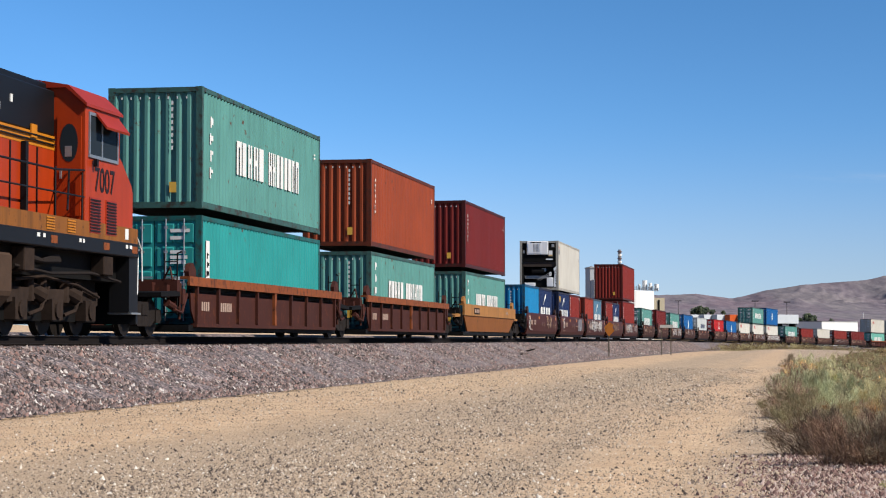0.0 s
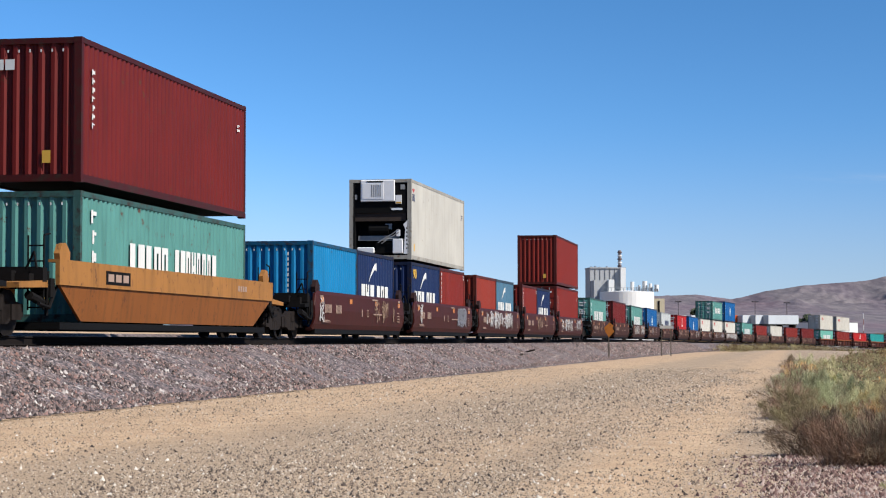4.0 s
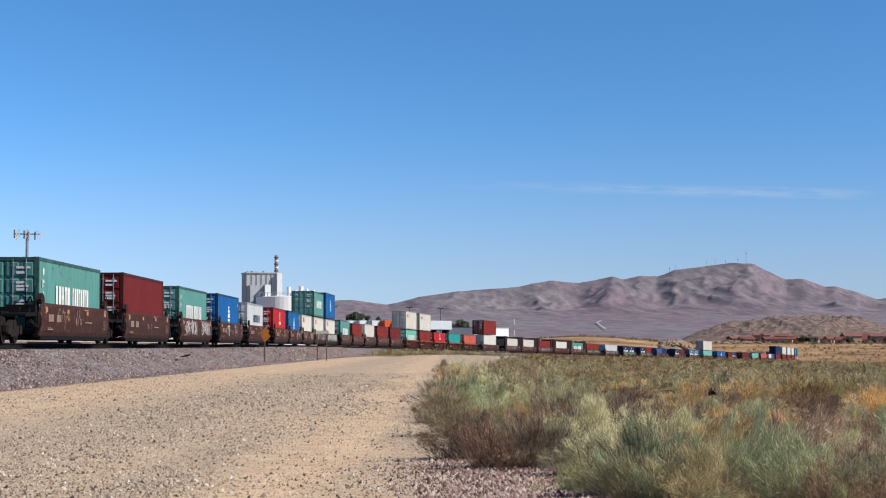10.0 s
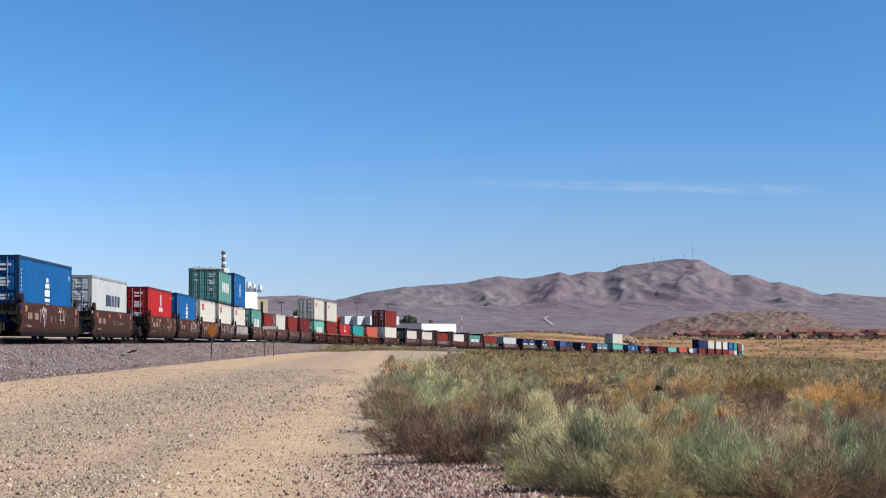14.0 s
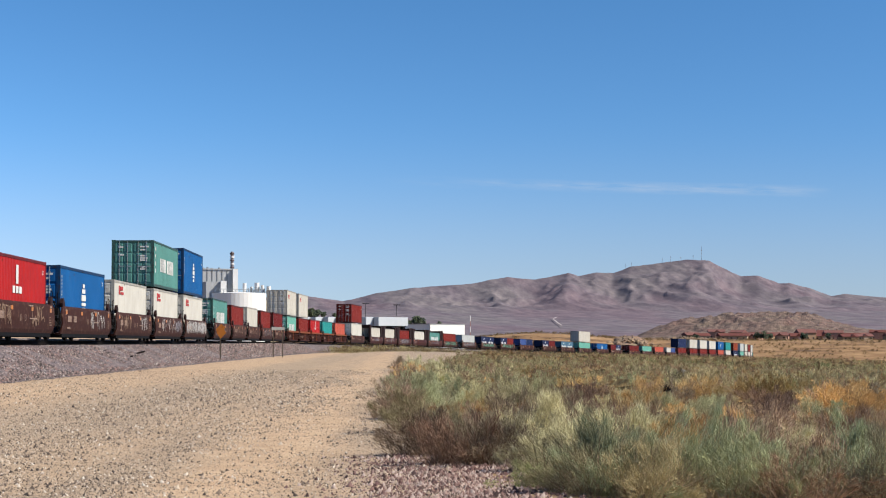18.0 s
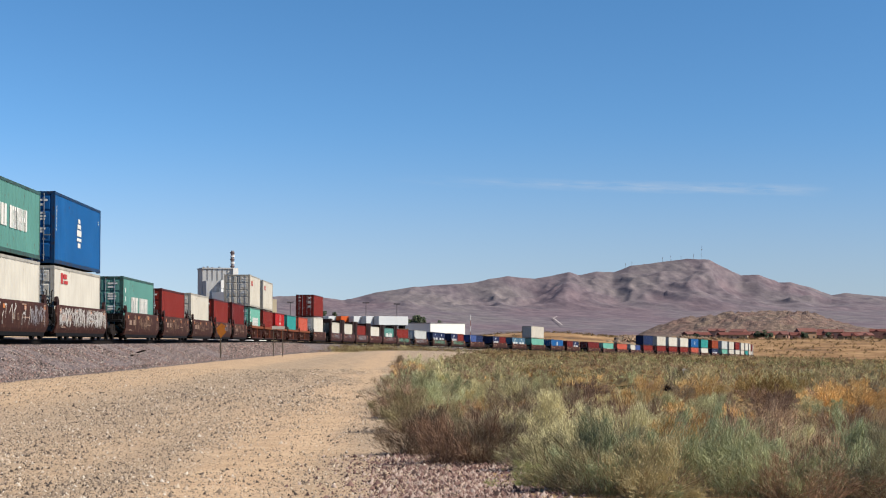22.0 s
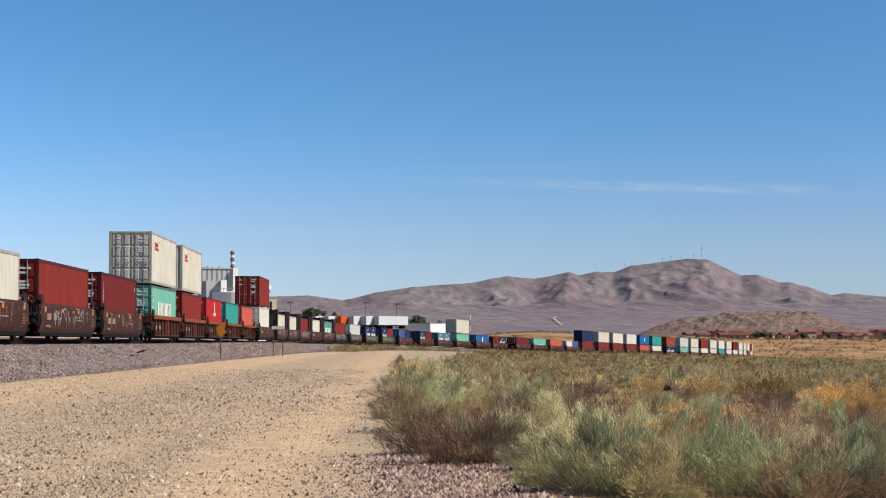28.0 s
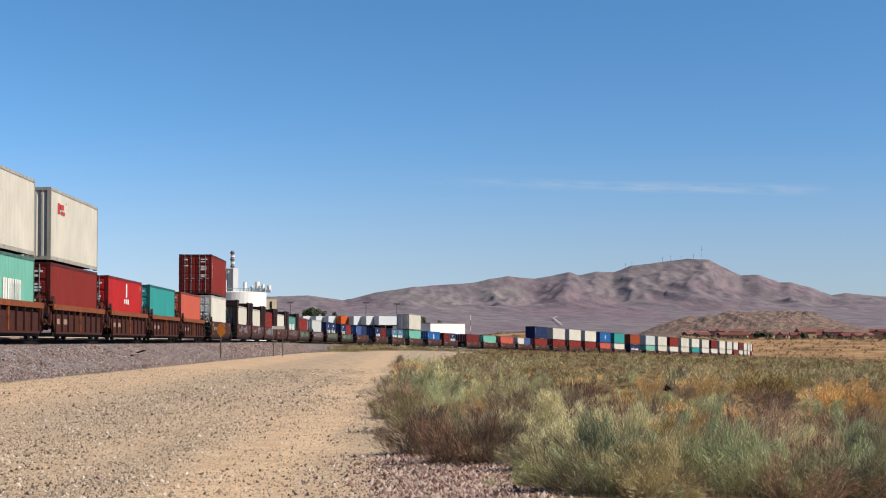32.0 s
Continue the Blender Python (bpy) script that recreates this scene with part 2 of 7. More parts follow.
def ground_material():
    m, n, l, b = mat_base("desert_ground", 0.95)
    o = coords(n)
    rot = n.new("ShaderNodeVectorRotate")
    rot.rotation_type = "Z_AXIS"
    rot.inputs["Angle"].default_value = H0
    l.new(o, rot.inputs["Vector"])
    q = rot.outputs[0]
    sep = n.new("ShaderNodeSeparateXYZ")
    l.new(q, sep.inputs[0])
    sand = ramp(n, l, noise_node(n, l, 1.6, 8, 0.65, o), [(0.3, lin((194, 160, 126))), (0.7, lin((224, 193, 156)))])
    wob = n.new("ShaderNodeMath")             # gravel lies in lanes along the road, sand between them
    wob.operation = "MULTIPLY_ADD"
    l.new(noise_node(n, l, 0.5, 5, 0.65, q, (1.0, 0.16, 1.0)), wob.inputs[0])
    wob.inputs[1].default_value = 3.4
    l.new(sep.outputs[0], wob.inputs[2])
    lane = n.new("ShaderNodeMapRange")
    for k_, v_ in enumerate((-10.3, 2.7, 0, 1)):
        lane.inputs[k_ + 1].default_value = v_
    l.new(wob.outputs[0], lane.inputs[0])
    band = ramp(n, l, lane.outputs[0], [(0.0, grey(0.25)), (0.34, grey(0.12)), (0.46, grey(0.6)), (0.60, grey(0.65)), (0.67, grey(0.35)), (0.72, grey(0.55)), (0.78, grey(0.12)), (0.84, grey(0.1)), (0.9, grey(0.6)), (1.0, grey(0.7))])
    grains = ramp(n, l, noise_node(n, l, 22, 5, 0.8, o), [(0.34, lin((84, 74, 66))), (0.46, lin((152, 134, 114))), (0.66, lin((208, 190, 164)))])
    mott = ramp(n, l, noise_node(n, l, 1.1, 6, 0.7, q, (1.0, 0.22, 1.0)), [(0.3, grey(0.86)), (0.5, grey(1.0)), (0.7, grey(1.10))])
    fine = ramp(n, l, noise_node(n, l, 26, 8, 0.85, o), [(0.38, grey(0.5)), (0.5, grey(1.0)), (0.62, grey(1.34))])
    c = mix(n, l, band, sand, grains)
    c = mix(n, l, 1.0, mix(n, l, 1.0, c, mott, "MULTIPLY"), fine, "MULTIPLY")
    # dry grass and litter off the road
    soil = ramp(n, l, noise_node(n, l, 0.16, 7, 0.65, o), [(0.3, lin((126, 104, 76))), (0.5, lin((164, 132, 92))), (0.7, lin((196, 158, 108)))])
    edge = n.new("ShaderNodeMath")
    edge.operation = "ADD"
    l.new(sep.outputs[0], edge.inputs[0])
    w = n.new("ShaderNodeMath")
    w.operation = "MULTIPLY_ADD"
    l.new(noise_node(n, l, 0.8, 4, 0.6, o), w.inputs[0])
    w.inputs[1].default_value, w.inputs[2].default_value = 3.0, -1.5
    l.new(w.outputs[0], edge.inputs[1])
    drift = n.new("ShaderNodeMapRange")       # the road swings to the right with the line
    for k_, v_ in enumerate((60, 330, 0, 13)):
        drift.inputs[k_ + 1].default_value = v_
    l.new(sep.outputs[1], drift.inputs[0])
    off = n.new("ShaderNodeMath")
    off.operation = "SUBTRACT"
    l.new(edge.outputs[0], off.inputs[0])
    l.new(drift.outputs[0], off.inputs[1])
    edge = off
    c = mix(n, l, ramp(n, l, edge.outputs[0], [(0.0, grey(0)), (1.0, grey(1))]), c, soil)
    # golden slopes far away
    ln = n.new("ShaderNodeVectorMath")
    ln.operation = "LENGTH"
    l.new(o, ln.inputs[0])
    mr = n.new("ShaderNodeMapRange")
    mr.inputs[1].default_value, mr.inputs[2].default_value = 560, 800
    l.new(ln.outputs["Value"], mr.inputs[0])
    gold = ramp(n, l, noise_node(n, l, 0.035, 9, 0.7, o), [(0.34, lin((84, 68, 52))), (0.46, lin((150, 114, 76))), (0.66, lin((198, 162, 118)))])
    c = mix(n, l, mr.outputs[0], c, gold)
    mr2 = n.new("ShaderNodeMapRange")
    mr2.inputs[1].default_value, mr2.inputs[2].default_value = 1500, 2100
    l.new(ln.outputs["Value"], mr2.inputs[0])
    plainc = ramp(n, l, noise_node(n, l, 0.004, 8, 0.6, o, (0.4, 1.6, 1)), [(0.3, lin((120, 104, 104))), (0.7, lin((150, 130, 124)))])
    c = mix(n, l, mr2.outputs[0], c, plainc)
    l.new(c, b.inputs["Base Color"])
    b.inputs["Specular IOR Level"].default_value = 0.15
    bump(n, l, b, noise_node(n, l, 24, 6, 0.75, o), 0.4, 0.015)
    return m


def build_ground():
    ang = np.radians(np.concatenate([np.arange(-180, -18, 4.0), np.arange(-18, 30, 0.4), np.arange(30, 180, 4.0)]))
    rad = np.concatenate([np.geomspace(1.5, 120, 90), np.geomspace(124, 1300, 90), np.geomspace(1340, 4900, 24)])
    na, nr = len(ang), len(rad)
    X, Y = np.outer(rad, np.sin(ang)), np.outer(rad, np.cos(ang))
    Z = ground_z(X, Y)
    verts = np.concatenate([np.stack([X, Y, Z], -1).reshape(-1, 3), [[0, 0, ground_at(0, 0)]]])
    faces = []
    for i in range(nr - 1):
        for j in range(na):
            k = (j + 1) % na
            faces.append((i * na + j, (i + 1) * na + j, (i + 1) * na + k, i * na + k))
    faces += [(nr * na, j, (j + 1) % na) for j in range(na)]
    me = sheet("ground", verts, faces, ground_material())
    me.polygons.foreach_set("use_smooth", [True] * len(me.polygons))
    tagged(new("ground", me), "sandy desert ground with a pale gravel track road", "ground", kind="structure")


build_ground()


def perp(u, s, z):
    """A point u metres to the right of the track's middle at s, z above the rail head."""
    h = heading(s)
    c = track(s)
    return (c.x + math.cos(h) * u, c.y - math.sin(h) * u, c.z + z)


def ballast_material():
    m, n, l, b = mat_base("crushed_stone_ballast", 0.92)
    o = coords(n)
    v = n.new("ShaderNodeTexVoronoi")
    v.inputs["Scale"].default_value = 17
    l.new(o, v.inputs["Vector"])
    st = ramp(n, l, v.outputs["Color"], [(0.1, lin((50, 45, 46))), (0.5, lin((118, 106, 106))), (0.75, lin((148, 126, 122))), (0.95, lin((192, 182, 176)))])
    dust = ramp(n, l, noise_node(n, l, 0.35, 4, 0.6, o), [(0.35, grey(0.95)), (0.65, grey(1.06))])
    pink = ramp(n, l, noise_node(n, l, 0.22, 3, 0.5, o), [(0.5, grey(0)), (0.7, grey(0.4))])
    c = mix(n, l, 1.0, mix(n, l, pink, st, mix(n, l, 1.0, st, lin((240, 196, 188)), "MULTIPLY")), dust, "MULTIPLY")
    l.new(c, b.inputs["Base Color"])
    bump(n, l, b, v.outputs["Distance"], 1.0, 0.06)
    return m


BALLAST = ballast_material()


def build_track():
    prof = [(-15.0, -3.6), (-9.0, 0.06), (-6.0, 0.13), (-3.2, 0.11), (-2.5, -0.26), (-1.2, -0.22), (0, -0.22), (1.2, -0.22), (2.2, -0.25), (2.8, -0.48), (3.5, -0.78), (4.1, -1.08), (4.9, -1.4), (8.0, -3.6)]
    ss = np.concatenate([np.arange(-400, 0, 20), np.arange(0, 120, 0.5), np.arange(120, 400, 4), np.arange(400, 1300, 12)])
    rng = np.random.RandomState(5)
    verts, faces = [], []
    for i, s in enumerate(ss):
        for u, z in prof:
            j = 0.06 if 0 < s < 130 and u > 2 else 0.0
            verts.append(perp(u + rng.uniform(-j, j) * 2, float(s), z + rng.uniform(-j, j)))
    k = len(prof)
    for i in range(len(ss) - 1):
        for j in range(k - 1):
            faces.append((i * k + j, i * k + j + 1, (i + 1) * k + j + 1, (i + 1) * k + j))
    tagged(new("ballast_bed", sheet("ballast_bed", verts, faces, BALLAST)), "grey and pinkish crushed stone railway embankment", "ballast", kind="structure")
    # rails: foot, web and head
    for side in (-1, 1):
        prof = [(-0.07, -0.18), (0.07, -0.18), (0.07, -0.165), (0.012, -0.15), (0.012, -0.045), (0.036, -0.035), (0.036, -0.003), (-0.036, -0.003), (-0.036, -0.035), (-0.012, -0.045), (-0.012, -0.15), (-0.07, -0.165)]
        ss = np.concatenate([np.arange(-60, 320, 10), np.arange(320, 1300, 8)])
        verts = [perp(side * 0.7535 + u, float(s), z) for s in ss for u, z in prof]
        k = len(prof)
        faces = [(i * k + j, i * k + (j + 1) % k, (i + 1) * k + (j + 1) % k, (i + 1) * k + j) for i in range(len(ss) - 1) for j in range(k)]
        rail = tagged(new("rail", sheet("rail", verts, faces, RAIL)), "rusty brown steel rail with a worn bright head", "rail", "running rails", "structure")
        verts = [perp(side * 0.7535 + u, float(s), z) for s in ss for u, z in ((-0.03, 0), (0.03, 0), (0.03, -0.006), (-0.03, -0.006))]
        faces = [(i * 4 + j, i * 4 + (j + 1) % 4, (i + 1) * 4 + (j + 1) % 4, (i + 1) * 4 + j) for i in range(len(ss) - 1) for j in range(4)]
        part("rail_head", sheet("rail_head", verts, faces, RAILTOP), RAILTOP, rail, "polished running surface")


build_track()

# ======================= containers =======================
COLOURS = {
    "csg": (92, 150, 141), "teal": (40, 150, 146), "orange": (152, 66, 33), "dkred": (112, 27, 22), "red": (182, 32, 32),
    "rust": (132, 38, 27), "navy": (24, 44, 86), "lblue": (18, 130, 184), "blue": (8, 94, 158), "greyb": (82, 122, 146),
    "white": (216, 212, 200), "cream": (208, 203, 190), "grey": (196, 200, 198), "coral": (196, 92, 72), "ltteal": (112, 182, 164),
    "dkgreen": (44, 88, 74), "brick": (150, 54, 38), "bluegrey": (64, 90, 150)}
NAMES = {
    "csg": "sea-green", "teal": "bright teal", "orange": "orange-brown", "dkred": "dark maroon", "red": "bright red", "rust": "rust-red",
    "navy": "navy blue", "lblue": "light blue", "blue": "bright blue", "greyb": "grey-blue", "white": "off-white", "cream": "cream",
    "grey": "pale grey", "coral": "faded coral", "ltteal": "pale teal", "dkgreen": "dark green", "brick": "brick-red", "bluegrey": "slate blue"}
W2 = 1.219
REEFER_WHITE = plain("white_machinery_paint", (250, 250, 250), 0.5, amp=0.06, bumps=0)
MESHES = {}


def corrugated(length, height, depth, period, flip=1):
    """A trapezoid-ribbed panel: along u from 0 to length, z from 0 to height, ribs sunk inwards."""
    pts = []
    n = max(2, round(length / period))
    q = length / n
    for i in range(n):
        a = i * q
        pts += [(a + 0.00 * q, 0), (a + 0.28 * q, 0), (a + 0.5 * q, -depth), (a + 0.78 * q, -depth)]
    pts.append((length, 0))
    return pts


def panel_bm(pts, z0, z1, place):
    bm = bmesh.new()
    rows = [[bm.verts.new(place(u, d, z)) for u, d in pts] for z in (z0, z1)]
    for i in range(len(pts) - 1):
        bm.faces.new((rows[0][i], rows[0][i + 1], rows[1][i + 1], rows[1][i]))
    return bm


def cached(key, maker, material):
    key = (*key, material.name)
    if key not in MESHES:
        MESHES[key] = mesh_of(maker(), key[0], material)
    return MESHES[key]


def ribbed_panel(L, H, which):
    if which == "side":
        return panel_bm(corrugated(L - 0.24, H, 0.036, 0.278), 0.16, H - 0.11, lambda u, d, z: (W2 - 0.012 + d, 0.12 + u, z))
    if which == "far":
        return panel_bm(corrugated(L - 0.24, H, 0.036, 1.2), 0.16, H - 0.11, lambda u, d, z: (-W2 + 0.012 - d, 0.12 + u, z))
    return panel_bm(corrugated(2.2, H, 0.06, 0.262), 0.16, H - 0.11, lambda u, d, z: (-1.1 + u, 0.02 - d, z))


def door_bm(x0, x1, H):
    """Door leaf with raised pressed panels, in one skin."""
    bm = bmesh.new()
    mid = (x0 + x1) / 2
    xs = [(x0, 0)]
    for a, b in ((x0 + 0.05, mid - 0.035), (mid + 0.035, x1 - 0.05)):
        xs += [(a, 0), (a + 0.025, 1), (b - 0.025, 1), (b, 0)]
    xs.append((x1, 0))
    zs = [(0.17, 0)]
    cuts = np.linspace(0.20, H - 0.15, 5)
    for a, b in zip(cuts, cuts[1:]):
        zs += [(float(a) + 0.045, 0), (float(a) + 0.075, 1), (float(b) - 0.075, 1), (float(b) - 0.045, 0)]
    zs.append((H - 0.12, 0))
    grid = [[bm.verts.new((x, 0.03 - 0.03 * rx * rz, z)) for x, rx in xs] for z, rz in zs]
    for i in range(len(zs) - 1):
        for j in range(len(xs) - 1):
            bm.faces.new((grid[i][j], grid[i][j + 1], grid[i + 1][j + 1], grid[i + 1][j]))
    return bm


def text_bars(rng, y0, z0, y1, z1, n, x=W2, vertical=False):
    """Big painted characters as plain bars."""
    bm = bmesh.new()
    step = ((z1 - z0) if vertical else (y1 - y0)) / n
    for i in range(n):
        a = i * step
        if vertical:
            g = rng.uniform(0.0, 0.35) * (y1 - y0)
            box(bm, x, x + 0.004, y0 + g, y0 + g + (y1 - y0) * 0.32, z1 - a - step * 0.66, z1 - a)
            box(bm, x, x + 0.004, y0 + g + (y1 - y0) * 0.34, y1, z1 - a - step * rng.uniform(0.2, 0.6), z1 - a - step * rng.uniform(0.02, 0.14))
        else:
            w = step * rng.uniform(0.62, 0.85)
            cut = rng.choice((0, 0, 1, 2))
            if cut == 0:
                box(bm, x, x + 0.004, y0 + a, y0 + a + w, z0, z1)
            else:
                box(bm, x, x + 0.004, y0 + a, y0 + a + w * 0.36, z0, z1)
                box(bm, x, x + 0.004, y0 + a + w * 0.64, y0 + a + w, z0, z1)
                zc = z0 + (z1 - z0) * (0.5 if cut == 1 else 0.9)
                box(bm, x, x + 0.004, y0 + a + w * 0.36, y0 + a + w * 0.64, zc - 0.07, min(zc + 0.09, z1))
    return bm


def letters(c, rng, y0, z0, y1, z1, n, material=None, label="white block letter"):
    step = (y1 - y0) / n
    for i in range(n):
        part("letter", text_bars(rng, y0 + i * step, z0, y0 + (i + 1) * step, z1, 1), material or WHITE, c, label)


def marking(c, L, H, mark, rng):
    if not mark:
        return
    if mark in ("word", "wordlow"):
        letters(c, rng, L * 0.25, H * 0.36, L * 0.475, H * 0.655, 5)
        letters(c, rng, L * 0.51, H * 0.35, L * 0.79, H * 0.655, 8)
        part("lettering", text_bars(rng, L * 0.05, 0.65, L * 0.05 + 0.32, 2.35, 4, vertical=True), WHITE, c, "small white characters in a column", kind="stuff")
    elif mark.startswith("swoosh"):
        bm = bmesh.new()
        top = [(L * 0.30 + q * 1.25, 1.60 + 0.68 * math.sin(q * math.pi / 2)) for q in np.linspace(0, 1, 9)]
        low = [(y + 0.10 * math.sin(math.pi * k / 8), z - 0.02 - 0.26 * (k / 8) ** 1.4) for k, (y, z) in enumerate(top)]
        ring = top + low[::-1]
        f0 = [bm.verts.new((W2 + 0.004, y, z)) for y, z in ring]
        f1 = [bm.verts.new((W2, y, z)) for y, z in ring]
        bm.faces.new(f0)
        bm.faces.new(f1[::-1])
        for k in range(len(ring)):
            bm.faces.new((f0[k], f1[k], f1[(k + 1) % len(ring)], f0[(k + 1) % len(ring)]))
        part("emblem", bm, WHITE, c, "white swoosh emblem")
        if mark.endswith("90"):
            cu = bpy.data.curves.new("fleet_number", "FONT")
            cu.body, cu.size, cu.extrude, cu.offset = "90", 0.5, 0.003, 0.012
            cu.materials.append(YELLOW_MARK)
            tx = tagged(new("fleet_number", cu), "bold yellow painted number")
            tx.parent = c
            tx.matrix_basis = Matrix.Translation((W2 + 0.004, L * 0.06, H - 0.62)) @ Matrix(((0, 0, 1, 0), (1.35, 0, 0, 0), (0, 1, 0, 0), (0, 0, 0, 1)))
        letters(c, rng, L * 0.11, 0.82, L * 0.46, 1.5, 3)
        letters(c, rng, L * 0.52, 0.82, L * 0.85, 1.5, 3)
    elif mark == "globe":
        bm = bmesh.new()
        for k, (w, z0, z1) in enumerate(((0.5, 2.0, 2.18), (0.9, 1.76, 1.95), (1.15, 1.42, 1.70), (1.15, 1.20, 1.34), (0.7, 0.92, 1.12))):
            box(bm, W2, W2 + 0.004, L * 0.5 - w / 2, L * 0.5 + w / 2, z0, z1)
        part("emblem", bm, WHITE, c, "white oval emblem")
        part("lettering", text_bars(rng, L * 0.03, 1.3, L * 0.03 + 0.13, 2.4, 7, vertical=True), WHITE, c, "small white characters in a column", kind="stuff")
    elif mark == "red":
        bm = boxes((W2, W2 + 0.004, L * 0.13, L * 0.17, 2.0, 2.45), (W2, W2 + 0.004, L * 0.18, L * 0.25, 2.22, 2.42), (W2, W2 + 0.004, L * 0.19, L * 0.27, 2.0, 2.14))
        part("emblem", bm, RED_MARK, c, "red company emblem")
    elif mark == "tall":
        part("emblem", boxes((W2, W2 + 0.004, L * 0.5, L * 0.535, 1.75, 2.45)), WHITE, c, "white upright emblem")
        part("lettering", text_bars(rng, L * 0.45, 1.40, L * 0.6, 1.66, 3), WHITE, c, "white lettering", kind="stuff")
    elif mark == "navyword":
        letters(c, rng, L * 0.38, 1.35, L * 0.80, 1.9, 5, NAVY_MARK, "navy block letter")
    elif mark == "badge":
        bm = bmesh.new()
        extrude_profile(bm, [(L * 0.022, H - 0.42), (L * 0.038, H - 0.5), (L * 0.054, H - 0.42), (L * 0.054, H - 0.36), (L * 0.022, H - 0.36)], W2 - 0.012, W2 - 0.006, "x")
        part("emblem", bm, RED_MARK, c, "red winged emblem")
        for k in range(3):
            part("letter", text_bars(rng, L * 0.022 + k * 0.15, H - 0.84, L * 0.022 + k * 0.15 + 0.14, H - 0.56, 1, W2 - 0.01), NAVY_MARK, c, "navy block letter")
        part("warning_label", boxes((W2 - 0.012, W2 - 0.007, L * 0.045, L * 0.06, 0.36, 0.62)), YELLOW_MARK, c, "yellow label")
        part("lettering", text_bars(rng, L * 0.93, 2.15, L * 0.965, 2.4, 3, W2 - 0.01, True), NAVY_MARK, c, "small dark serial lettering", kind="stuff")
    elif mark == "plate":
        part("name_strip", boxes((W2, W2 + 0.004, L * 0.03, L * 0.055, 0.3, 2.1)), WHITE, c, "upright white name strip")
        part("lettering", text_bars(rng, L * 0.033, 0.45, L * 0.052, 1.8, 6, W2 + 0.004, True), DARK, c, "dark characters in a column", kind="stuff")
    elif mark == "side":
        part("lettering", text_bars(rng, L * 0.05, 1.1, L * 0.05 + 0.17, 2.4, 7, vertical=True), WHITE, c, "white lettering in a column", kind="stuff")
    elif mark == "low":
        part("lettering", text_bars(rng, L * 0.38, 0.75, L * 0.72, 1.2, 3), WHITE, c, "white lettering", kind="stuff")
    if mark in ("side", "word", "globe", "tall"):
        part("lettering", text_bars(rng, L * 0.93, 2.2, L * 0.93 + 0.26, 2.42, 2, vertical=True), WHITE, c, "small white serial lettering", kind="stuff")


